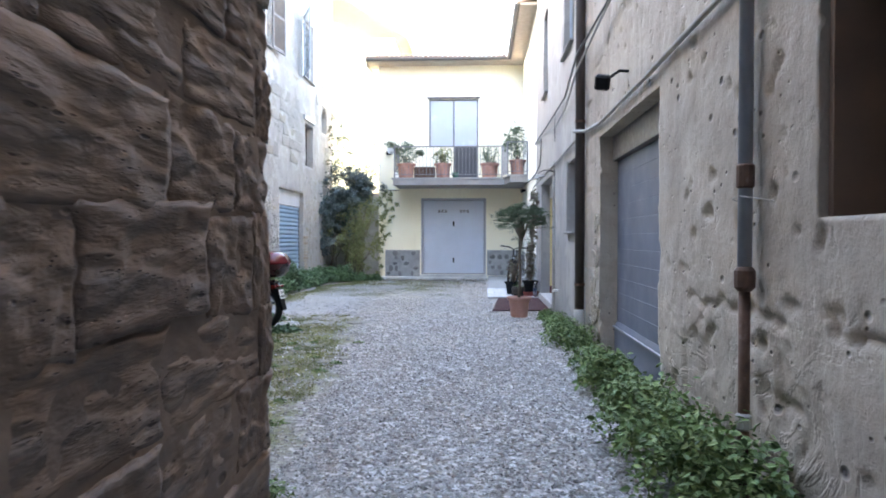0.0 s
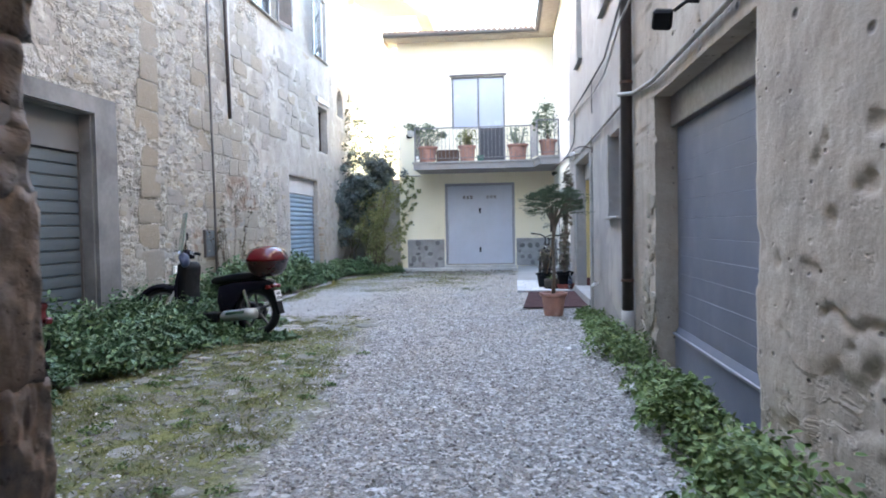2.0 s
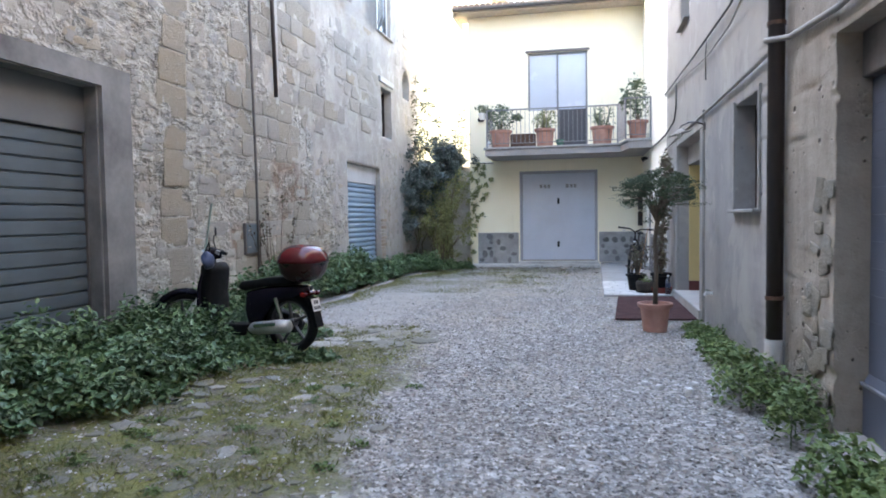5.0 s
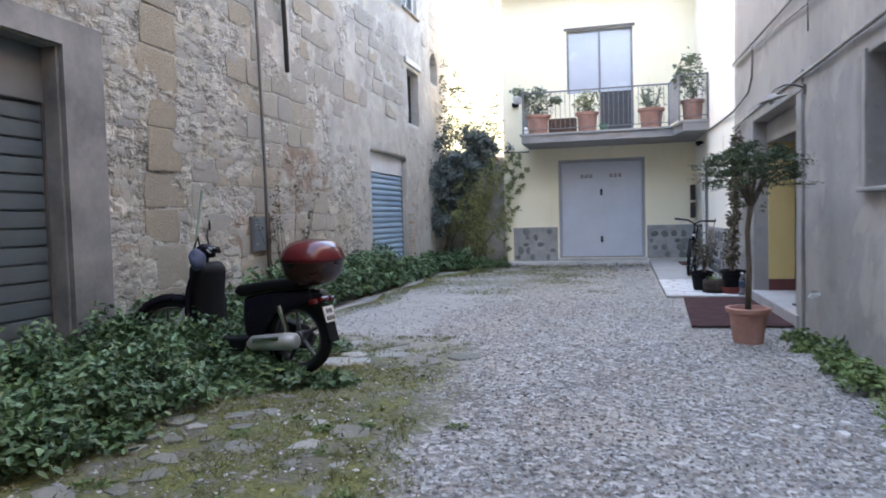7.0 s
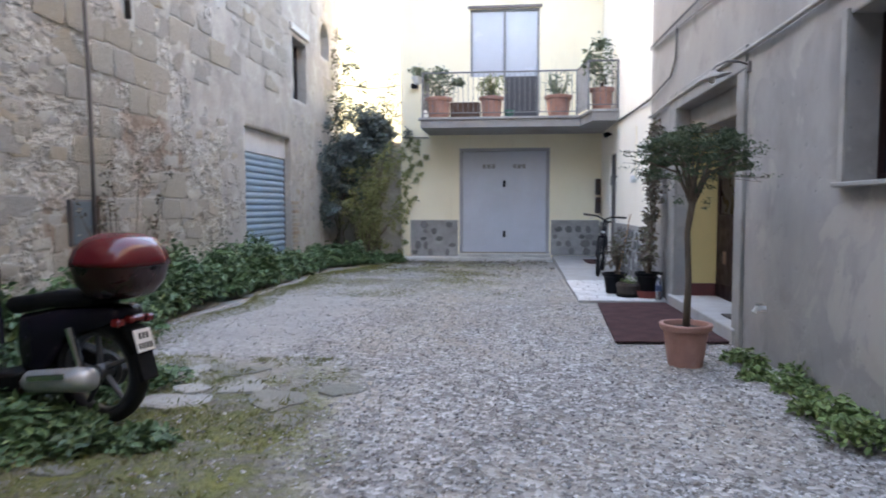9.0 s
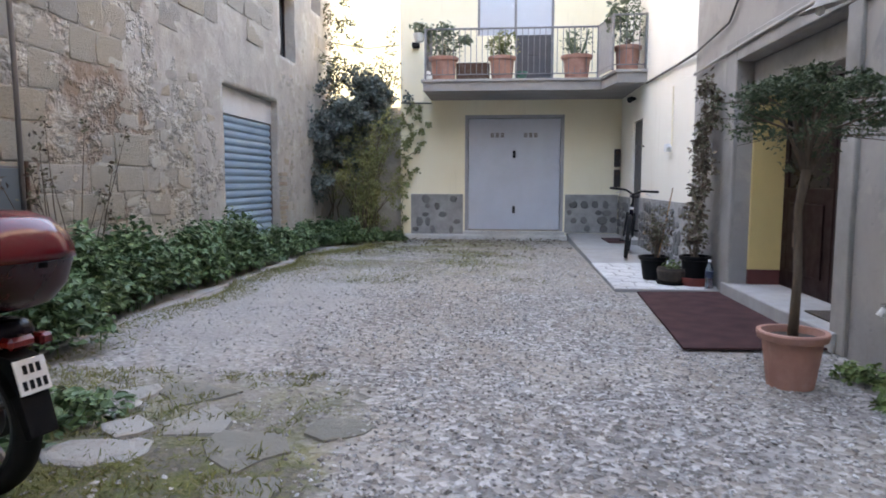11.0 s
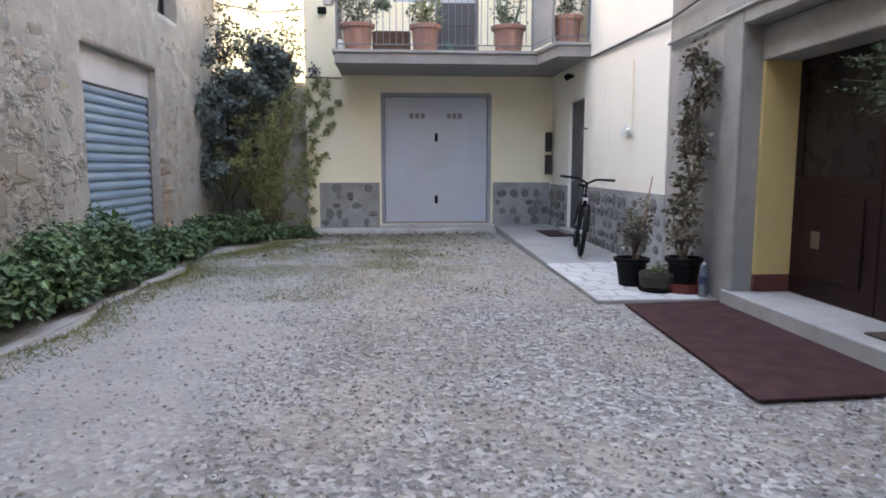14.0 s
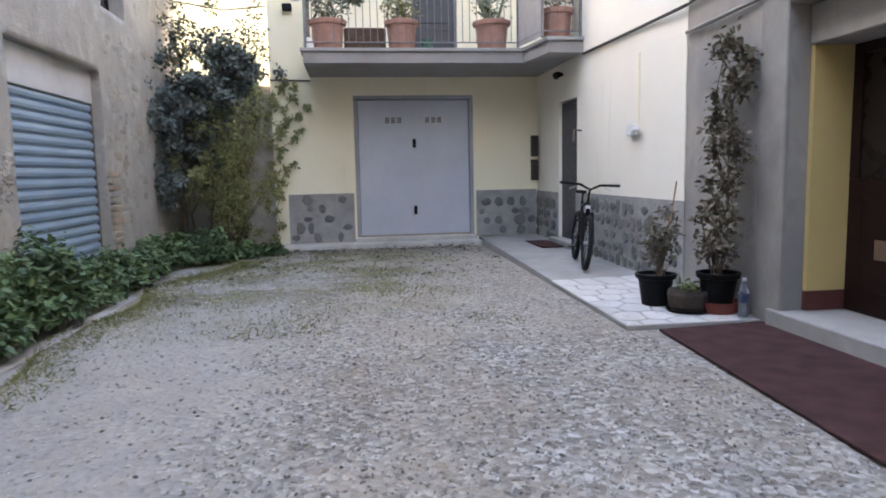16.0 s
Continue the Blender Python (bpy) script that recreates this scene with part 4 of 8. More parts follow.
def small_window(name, label, x, y0, y1, z0, z1, sill=True, face=1, frame_mat=None, depth=0.22):
    """A recessed window; face -1: it is seen from the -x side, +1: from the +x side."""
    th = root(name, x, (y0 + y1) / 2, z0)
    tagged(th, label, "window", kind="structure")
    h, H = (y1 - y0) / 2, z1 - z0
    fm = frame_mat or M["dark_wood"]
    d = depth * -face
    for s in (-1, 1):
        part("window_frame", boxed(d - 0.03, d + 0.03, s * h - 0.03, s * h + 0.03, 0, H, bevel=0.004), fm, th)
    part("window_frame", boxed(d - 0.03, d + 0.03, -h + 0.031, h - 0.031, H - 0.05, H, bevel=0.004), fm, th)
    part("window_frame", boxed(d - 0.03, d + 0.03, -h + 0.031, h - 0.031, 0, 0.05, bevel=0.004), fm, th)
    part("window_frame", boxed(d - 0.025, d + 0.025, -0.025, 0.025, 0.051, H - 0.051, bevel=0.004), fm, th)
    for a, b in ((-h + 0.031, -0.026), (0.026, h - 0.031)):
        part("pane", boxed(d - 0.004, d + 0.004, a, b, 0.051, H - 0.051), M["dark_pane"], th)
    if sill:
        part("window_sill", boxed(0.07 * face, -0.12 * face, -h - 0.05, h + 0.05, -0.035, -0.003, bevel=0.006), M["smooth_grey"], th)
    return th


def louvre_leaf(parent, y, ang, w, h, mat, x=0.03):
    """One louvred shutter leaf hinged at y, swung by ang degrees from lying on the wall."""
    lf = new("shutter_leaf")
    lf.parent = parent
    lf.matrix_basis = pose(x, y, 0, 0, 0, ang)
    lf.empty_display_size = 0.1
    s = 1 if w > 0 else -1
    a = abs(w)
    fr = bmesh.new()
    for q in (0, a - 0.06):
        box(fr, 0, 0.035, s * q, s * (q + 0.06), 0, h, bevel=0.003)
    for z in (0, h * 0.48, h - 0.07):
        box(fr, 0.001, 0.034, s * 0.06, s * (a - 0.06), z, z + 0.07)
    part("leaf_frame", fr, mat, lf)
    lv = bmesh.new()
    z = 0.1
    while z < h - 0.1:
        box(lv, 0.004, 0.012, s * 0.06, s * (a - 0.06), z, z + 0.045, m=Matrix.Translation((0.01, 0, z)) @ Matrix.Rotation(0.6, 4, "Y") @ Matrix.Translation((-0.01, 0, -z)))
        z += 0.05
    part("louvres", lv, mat, lf)


def wall_openings():
    ribbed_shutter("roller_shutter", "wide grey-blue ribbed roller shutter, closed, in old wall", LX - 0.22, 6.0, 9.05, -0.02, 2.84, 0.145, M["shutter"], M["shutter_head"], 2.36, True)
    ribbed_shutter("roller_shutter", "pale blue ribbed roller shutter, closed, beside climbing plants", LX - 0.16, 16.45, 18.75, -0.02, 2.64, 0.112, M["shutter_blue"], M["pale_box"], 2.24)
    sectional_garage()
    front_garage()
    small_window("window_1", "small deep window in old stone wall", LX, 18.95, 19.85, 3.47, 4.68, False, 1)
    w = small_window("window_2", "upstairs window with open louvred shutters", LX, 14.25, 15.75, 5.95, 7.7, True, 1, M["white_plastic"], 0.12)
    louvre_leaf(w, -0.78, 4, -0.72, 1.72, M["shutter_wood"])
    louvre_leaf(w, 0.78, -8, 0.72, 1.72, M["shutter_wood"])
    w = small_window("window_3", "upstairs window with open louvred shutter coloured pale as if sky-lit", LX, 18.75, 19.9, 6.0, 7.7, True, 1, M["white_plastic"], 0.12)
    # leaf swung to the sky, its blue light painted in
    louvre_leaf(w, -0.6, 24, -0.95, 1.7, M["shutter_pale"])
    small_window("window_4", "small barred ground floor window in grey wall", RX, 9.38, 10.36, 1.47, 2.53, True, -1)
    small_window("window_5", "upstairs window in grey wall", RX, 13.65, 14.5, 4.4, 6.1, True, -1, M["smooth_grey"], 0.16)
    w = small_window("window_6", "upstairs window in grey wall", RX, 9.75, 10.9, 4.3, 6.3, True, -1, M["smooth_grey"], 0.16)
    louvre_leaf(w, -0.6, 172, -0.5, 1.9, M["shutter_pale"], -0.03)
    small_window("window_7", "deep window with orange-brown wooden frame", RX, 1.25, 2.5, 1.44, 2.9, False, -1, M["wood"], 0.3)
    tagged(mesh_ob("trim_window_lining", boxed(RX + 0.03, RX + 0.27, 2.462, 2.497, 1.445, 2.895, bevel=0.004), M["lining"]), "dark brown wooden lining of the window reveal", "trim", kind="structure")
    # plaster surrounds, a little proud of the walls
    sr = bmesh.new()
    box(sr, LX - 0.02, LX + 0.034, 9.05, 9.5, -0.1, 2.845)
    box(sr, LX - 0.02, LX + 0.034, 5.6, 9.5, 2.845, 3.06)
    box(sr, LX - 0.02, LX + 0.034, 5.6, 6.0, -0.1, 2.845)
    box(sr, LX - 0.172, LX - 0.022, 9.03, 9.053, -0.1, 2.83, bevel=0.004)
    box(sr, LX - 0.165, LX - 0.022, 6.0, 9.028, 2.828, 2.842, bevel=0.003)
    tagged(mesh_ob("trim_shutter_surround", sr, M["old_surround"]), "smooth grey render band round the wide shutter", "trim", kind="structure")
    sr = bmesh.new()
    box(sr, RX - 0.03, RX + 0.02, 14.77, 15.12, 0.0, 2.78, bevel=0.01)
    box(sr, RX - 0.028, RX + 0.02, 12.2, 14.77, 2.555, 2.78, bevel=0.01)
    box(sr, RX - 0.03, RX + 0.02, 12.2, 12.42, 0.0, 2.55, bevel=0.01)
    tagged(mesh_ob("trim_door_surround", sr, M["smooth_grey"]), "smooth grey render band round the doorway", "trim", kind="structure")
    sr = bmesh.new()
    for a, b, c, d in ((9.32, 9.375, 1.44, 2.57), (10.365, 10.44, 1.44, 2.57)):
        box(sr, RX - 0.022, RX + 0.02, a, b, c, d, bevel=0.006)
    tagged(mesh_ob("trim_window_surround", sr, M["smooth_grey"]), "smooth grey render band round the small window", "trim", kind="structure")
    # arch top over the wall niche and its back
    ar = bmesh.new()
    pts = [(21.0, 5.55), (21.0, 5.2)] + [(21.35 - 0.35 * math.cos(a), 5.2 + 0.35 * math.sin(a)) for a in (math.pi * k / 10 for k in range(1, 10))] + [(21.7, 5.2), (21.7, 5.55)]
    extrude_profile(ar, pts, -0.3, "x", LX - 0.004)
    tagged(mesh_ob("trim_niche_arch", ar, M["render"]), "arched head of a small wall niche", "trim", kind="structure")
    tagged(mesh_ob("trim_niche_back", boxed(LX - 0.32, LX - 0.25, 21.0, 21.7, 4.75, 5.55), M["render"]), "back of a small wall niche", "trim", kind="structure")
    # lintel stone over the deep window
    tagged(mesh_ob("trim_lintel", boxed(LX - 0.02, LX + 0.045, 18.8, 20.0, 4.78, 4.93, bevel=0.02), M["frost"]), "pale stone lintel above the small window", "trim", kind="structure")
    tagged(mesh_ob("trim_ledge", boxed(LX - 0.02, LX + 0.1, 21.5, 22.5, 3.3, 3.38, bevel=0.015), M["rust"]), "thin stone ledge on the old wall", "trim", kind="structure")
    # doorway: yellow reveal, red skirting, dark door, marble step
    rv = boxed(RX + 0.17, RX + 0.53, 14.72, 14.765, 0.32, 2.3)
    tagged(mesh_ob("trim_yellow_reveal", rv, M["yellow"]), "yellow painted side of the doorway", "trim", kind="structure")
    tagged(mesh_ob("trim_red_skirting", boxed(RX + 0.17, RX + 0.53, 14.715, 14.765, 0.16, 0.315), M["brick_red"]), "dark red skirting of the doorway", "trim", kind="structure")
    tagged(mesh_ob("trim_inner_jamb", boxed(RX + 0.17, RX + 0.53, 12.425, 12.47, 0.16, 2.3), M["yellow"]), "yellow painted side of the doorway", "trim", kind="structure")
    st = boxed(RX - 0.06, RX + 0.6, 12.3, 14.9, 0.0, 0.155, bevel=0.01)
    tagged(mesh_ob("doorstep", st, M["paving"]), "pale grey stone doorstep", "step", kind="structure")
    d = root("door_1", RX + 0.5, 13.6, 0.16)
    tagged(d, "dark brown glazed double door, closed", "door", kind="structure")
    for y0 in (-1.12, 0.005):
        y1 = y0 + 1.115
        lf = part("leaf", boxed(0, 0.05, y0, y1, 0, 1.05, bevel=0.006), M["dark_wood"], d)
        for a, b in ((y0, y0 + 0.1), (y1 - 0.1, y1)):
            part("stile", boxed(0, 0.05, a, b, 1.052, 2.1, bevel=0.004), M["dark_wood"], d)
        part("rail", boxed(0.002, 0.048, y0 + 0.1, y1 - 0.1, 2.0, 2.1, bevel=0.004), M["dark_wood"], d)
        part("pane", boxed(0.02, 0.026, y0 + 0.1, y1 - 0.1, 1.052, 2.0), M["door_pane"], d)
        part("panel", boxed(-0.012, 0.0, y0 + 0.16, y1 - 0.16, 0.18, 0.9, bevel=0.01), M["dark_wood"], lf)
    part("transom", boxed(0.0, 0.05, -1.12, 1.12, 2.11, 2.38, bevel=0.006), M["dark_wood"], d)
    part("paper_notice", boxed(-0.018, -0.013, 0.68, 0.8, 0.44, 0.59), M["lining"], d, "small faded red notice")
    bm = boxed(RX + 0.15, RX + 0.54, 12.43, 14.76, 2.24, 2.54, bevel=0.01)
    tagged(mesh_ob("trim_door_head", bm, M["smooth_grey"]), "grey header over the recessed door", "trim", kind="structure")
    # door of the cream wing
    d = root("door_2", RX + 0.07, 20.36, 0.1)
    tagged(d, "anthracite house door, closed", "door", kind="structure")
    part("leaf", boxed(0, 0.05, -0.46, 0.46, 0, 2.31, bevel=0.006), M["anthracite"], d)
    for z0, z1 in ((0.15, 0.9), (1.05, 2.15)):
        part("panel", boxed(-0.012, 0.0, -0.33, 0.33, z0, z1, bevel=0.01), M["anthracite"], d)
    part("door_handle", tube(bmesh.new(), [(0, -0.38, 1.0), (-0.05, -0.38, 1.0), (-0.05, -0.26, 1.0)], 0.01, 8), M["chrome"], d)
    tagged(mesh_ob("doorstep_wing", boxed(RX - 0.14, RX + 0.2, 19.8, 20.92, 0.1, 0.2, bevel=0.01), M["paving"]), "pale stone doorstep of the house door", "step", kind="structure")


# ---- cream house: balcony, roof, plinth ----
def cream_house():
    # balcony slab with the slanted corner
    out = [(-2.76, FY), (-2.76, 20.56), (0.69, 20.56), (0.83, 19.62), (RX + 0.02, 19.62), (RX + 0.02, FY)]
    th = root("balcony", -0.7, 21.3, 3.05)
    th.matrix_basis = pose(0, 0, 0)
    tagged(th, "concrete balcony with iron railing on the cream house", "balcony", kind="structure")
    part("slab", extrude_profile(bmesh.new(), out, 0.17, "z", 3.03), M["slab"], th)
    wide = [(-2.8, FY), (-2.8, 20.52), (0.66, 20.52), (0.8, 19.58), (RX + 0.02, 19.58), (RX + 0.02, FY)]
    part("slab_edge", extrude_profile(bmesh.new(), wide, 0.05, "z", 3.202, 0.006), M["paving"], th)
    z0, z1 = 3.25, 4.22
    line = [(-2.72, 21.9), (-2.72, 20.62), (0.62, 20.62), (0.76, 19.7), (RX, 19.7)]
    for z in (z1, z0 + 0.1):
        for a, b in zip(line, line[1:]):
            part("handrail" if z == z1 else "bottom_rail", tube(bmesh.new(), [(*a, z), (*b, z)], 0.018 if z == z1 else 0.01, 6), M["rail"], th)
    bar = tube(bmesh.new(), [(0, 0, z0 + 0.1), (0, 0, z1)], 0.007, 5)
    first = None
    for a, b in zip(line, line[1:]):
        L = math.dist(a, b)
        n = max(1, round(L / 0.11))
        for k in range(n):
            x, y = a[0] + (b[0] - a[0]) * k / n, a[1] + (b[1] - a[1]) * k / n
            if first is None:
                first = part("baluster", bar, M["rail"], th)
                first.location = (x, y, 0)
            else:
                o = new("baluster", first.data)
                o.parent = th
                o.location = (x, y, 0)
    for x, y in line[1:]:
        part("post", boxed(x - 0.02, x + 0.02, y - 0.02, y + 0.02, z0, z1 + 0.02, bevel=0.003), M["rail"], th)
    m = Matrix.Translation((0.69, 20.16, 0)) @ Matrix.Rotation(math.atan2(-0.92, 0.14), 4, "Z")
    part("screen", boxed(-0.44, 0.44, -0.006, 0.006, z0 + 0.03, z1 - 0.02, m=m), M["frost"], th, "grey screen panel on the slanted side")

    # balcony door and window
    w = root("balcony_window", -0.94, FY + 0.1, 3.26)
    tagged(w, "tall balcony window with painted blue-grey sky reflection and dark door panel", "window", kind="structure")
    for a, b, c, d in ((-0.82, -0.77, 1.15, 2.74), (-0.025, 0.025, 0.0, 2.74), (0.77, 0.82, 0.0, 2.74)):
        part("window_frame", boxed(a, b, -0.04, 0.04, c, d, bevel=0.004), M["rail"], w)
    part("window_frame", boxed(-0.769, -0.026, -0.04, 0.04, 2.69, 2.74, bevel=0.004), M["rail"], w)
    part("window_frame", boxed(0.026, 0.769, -0.04, 0.04, 2.69, 2.74, bevel=0.004), M["rail"], w)
    # panes coloured with the sky they would mirror
    part("pane", boxed(-0.769, -0.026, -0.006, 0.006, 1.16, 2.689), M["pane"], w)
    part("pane", boxed(0.026, 0.769, -0.006, 0.006, 1.16, 2.689), M["pane"], w)
    pn = part("door_panel", boxed(0.026, 0.769, -0.02, 0.03, 0.0, 1.155, bevel=0.004), M["anthracite"], w, "dark lower door panel")
    for z0_, z1_ in ((0.12, 0.6), (0.72, 1.05)):
        part("moulding", boxed(0.12, 0.68, -0.034, -0.021, z0_, z1_, bevel=0.01), M["anthracite"], pn)
    tagged(mesh_ob("trim_window_head", boxed(-1.82, -0.06, FY - 0.03, FY + 0.05, 6.005, 6.07, bevel=0.006), M["gutter"]), "dark strip over the balcony window", "trim", kind="structure")
    # near-black sheet added behind the glazing in place of an unlit interior
    tagged(mesh_ob("room_back_north", boxed(-2.3, 0.6, FY + 0.55, FY + 0.6, 3.0, 6.4), M["dark"]), "added near-black sheet for the unlit inside of the balcony window", "wall", kind="structure")

    # roof: soffit, gutters, tiles
    rf = root("house_roof", 0, 0, 0)
    tagged(rf, "low tiled roof with grey gutter and beige soffit", "roof", kind="structure")
    part("soffit", boxed(-3.75, 0.92, FY - 0.55, FY + 0.45, 7.101, 7.16), M["soffit"], rf)
    part("soffit", boxed(0.93, RX + 0.45, 16.41, FY + 0.45, 7.101, 7.16), M["soffit"], rf)

    def gutter(a, b):
        bm = bmesh.new()
        a, b = Vector(a), Vector(b)
        d = (b - a).normalized()
        s = Vector((-d.y, d.x, 0))
        prof = [(math.cos(t) * 0.075, math.sin(t) * 0.075) for t in (math.pi + math.pi * k / 8 for k in range(9))]
        prof += [(x * 0.9, z * 0.9 + 0.002) for x, z in prof[::-1]]
        r1 = [bm.verts.new(a + s * x + Vector((0, 0, z))) for x, z in prof]
        r2 = [bm.verts.new(b + s * x + Vector((0, 0, z))) for x, z in prof]
        for k in range(len(prof)):
            k2 = (k + 1) % len(prof)
            bm.faces.new((r1[k], r1[k2], r2[k2], r2[k]))
        bm.faces.new(r1), bm.faces.new(r2[::-1])
        bmesh.ops.recalc_face_normals(bm, faces=bm.faces)
        part("gutter", bm, M["gutter"], rf)
    gutter((-3.78, FY - 0.6, 7.2), (0.86, FY - 0.6, 7.2))
    gutter((0.86, FY - 0.6, 7.2), (0.86, 16.43, 7.2))
    tiles = bmesh.new()
    for k in range(30):
        x = -3.72 + k * 0.158
        pts = [(x, FY - 0.62 + j * 0.42, 7.23 + j * 0.1 + (0.012 if j % 2 else 0)) for j in range(4)]
        tube(tiles, pts, [0.078, 0.07, 0.078, 0.07], 8)
    for k in range(33):
        y = 16.7 + k * 0.158
        tube(tiles, [(0.86 + j * 0.42, y, 7.23 + j * 0.1) for j in range(3)], [0.078, 0.07, 0.078], 8)
    t = part("roof_tiles", tiles, M["roof_tile"], rf, "weathered terracotta roof tiles")
    tagged(t, kind="stuff")
    deck = bmesh.new()
    for quad in ([(-3.75, FY - 0.6, 7.17), (1.8, FY - 0.6, 7.17), (1.8, FY + 5, 8.6), (-3.75, FY + 5, 8.6)], [(0.9, 16.41, 7.165), (0.9, FY + 5, 7.165), (6.5, FY + 5, 8.6), (6.5, 16.41, 8.6)]):
        deck.faces.new([deck.verts.new(p) for p in quad])
    part("roof_deck", deck, M["roof_tile"], rf)
    # rake end of the eave
    part("fascia", boxed(-3.8, -3.752, FY - 0.5, FY + 0.9, 7.0, 7.2, bevel=0.01), M["soffit"], rf)


def plinth():
    th = root("plinth", 0, 0, 0)
    tagged(th, "grey plinth set with dark rounded cladding stones", "plinth", kind="structure")
    runs = [("y", FY, -3.22, -2.06, 0.1, 0.98), ("y", FY, 0.18, RX - 0.02, 0.14, 0.98), ("x", RX + 0.02, 16.41, 19.88, 0.05, 0.95), ("x", RX + 0.02, 20.84, FY - 0.03, 0.1, 0.95)]
    r = random.Random(9)
    for ax, p, a, b, c, d in runs:
        if ax == "y":
            part("backing", boxed(a, b, p - 0.03, p - 0.002, c, d, bevel=0.004), M["plinth"], th)
        else:
            part("backing", boxed(p - 0.03, p - 0.002, a, b, c, d, bevel=0.004), M["plinth"], th)
        z = c + 0.1
        row = 0
        while z < d - 0.08:
            u = a + 0.1 + (row % 2) * 0.09
            while u < b - 0.08:
                if r.random() < (0.55 if ax == "y" else 0.88):
                    ru, rz = r.uniform(0.06, 0.115), r.uniform(0.055, 0.12)
                    k = r.randrange(6, 9)
                    off = r.random() * 6.28
                    bm = bmesh.new()
                    o1, o2 = [], []
                    for i in range(k):
                        t = off + 6.283 * i / k
                        s = r.uniform(0.8, 1.15)
                        du, dz = ru * s * math.cos(t), rz * s * math.sin(t)
                        for lst, q, dep in ((o1, 1.0, 0.028), (o2, 0.82, 0.05)):
                            lst.append(bm.verts.new((u + du * q, p - dep, z + dz * q) if ax == "y" else (p - dep, u + du * q, z + dz * q)))
                    for i in range(k):
                        bm.faces.new((o1[i], o1[(i + 1) % k], o2[(i + 1) % k], o2[i]))
                    bm.faces.new(o2)
                    bmesh.ops.recalc_face_normals(bm, faces=bm.faces)
                    part("stone", bm, M["plinth_stone"], th)
                u += r.uniform(0.17, 0.24)
            z += r.uniform(0.15, 0.19)
            row += 1


def pavement():
    # sloping grey paving beside the wing, a kerb before the front
    bm = bmesh.new()
    p = [(0.13, 15.0), (RX + 0.02, 15.0), (RX + 0.02, FY), (0.22, FY)]
    zz = [0.035, 0.035, 0.13, 0.13]
    lo = [bm.verts.new((x, y, -0.15)) for x, y in p]
    hi = [bm.verts.new((x, y, z)) for (x, y), z in zip(p, zz)]
    bm.faces.new(hi), bm.faces.new(lo[::-1])
    for i in range(4):
        bm.faces.new((lo[i], lo[(i + 1) % 4], hi[(i + 1) % 4], hi[i]))
    bmesh.ops.recalc_face_normals(bm, faces=bm.faces)
    pv = tagged(mesh_ob("pavement", bm, M["paving"]), "grey paved strip with white crazy paving at its end", "pavement", kind="structure")
    kb = boxed(-3.35, 0.2, FY - 0.42, FY - 0.002, -0.1, 0.1, bevel=0.02)
    tagged(mesh_ob("kerb", kb, M["pale_kerb"]), "pale concrete kerb along the house front", "kerb", kind="structure")
    ks = boxed(-2.05, 0.17, FY - 0.16, FY - 0.004, 0.1, 0.168, bevel=0.012)
    tagged(mesh_ob("kerb_sill", ks, M["pale_kerb"]), "pale concrete sill under the garage door", "kerb", kind="structure")
    r = random.Random(4)
    pts = [(0.17 + 0.27 * i + r.uniform(-.07, .07) + 0.13 * (j % 2), 15.08 + 0.27 * j + r.uniform(-.07, .07)) for j in range(8) for i in range(5)]
    for cx, cy in pts:
        if cx > RX - 0.06:
            continue
        poly = []
        for k in range(24):
            a = 6.283 * k / 24
            best = 0.3
            for qx, qy in pts:
                if (qx, qy) == (cx, cy):
                    continue
                dx, dy = qx - cx, qy - cy
                c = math.cos(a) * dx + math.sin(a) * dy
                if c > 1e-6:
                    best = min(best, (dx * dx + dy * dy) / 2 / c)
            x, y = cx + math.cos(a) * best * 0.94, cy + math.sin(a) * best * 0.94
            poly.append((min(max(x, 0.14), RX), min(max(y, 15.01), 17.3)))
        bm = bmesh.new()
        zt = 0.035 + (cy - 15) * 0.0133
        lo = [bm.verts.new((x, y, zt - 0.006 + (y - cy) * 0.0133)) for x, y in poly]
        hi = [bm.verts.new((cx + (x - cx) * 0.97, cy + (y - cy) * 0.97, zt + 0.007 + (y - cy) * 0.0133)) for x, y in poly]
        for k in range(24):
            bm.faces.new((lo[k], lo[(k + 1) % 24], hi[(k + 1) % 24], hi[k]))
        bm.faces.new(hi)
        bmesh.ops.remove_doubles(bm, verts=bm.verts, dist=0.0015)
        bmesh.ops.recalc_face_normals(bm, faces=bm.faces)
        part("paving_stone", bm, M["marble"], pv)


near_wall()
wall_openings()
cream_house()
plinth()
pavement()


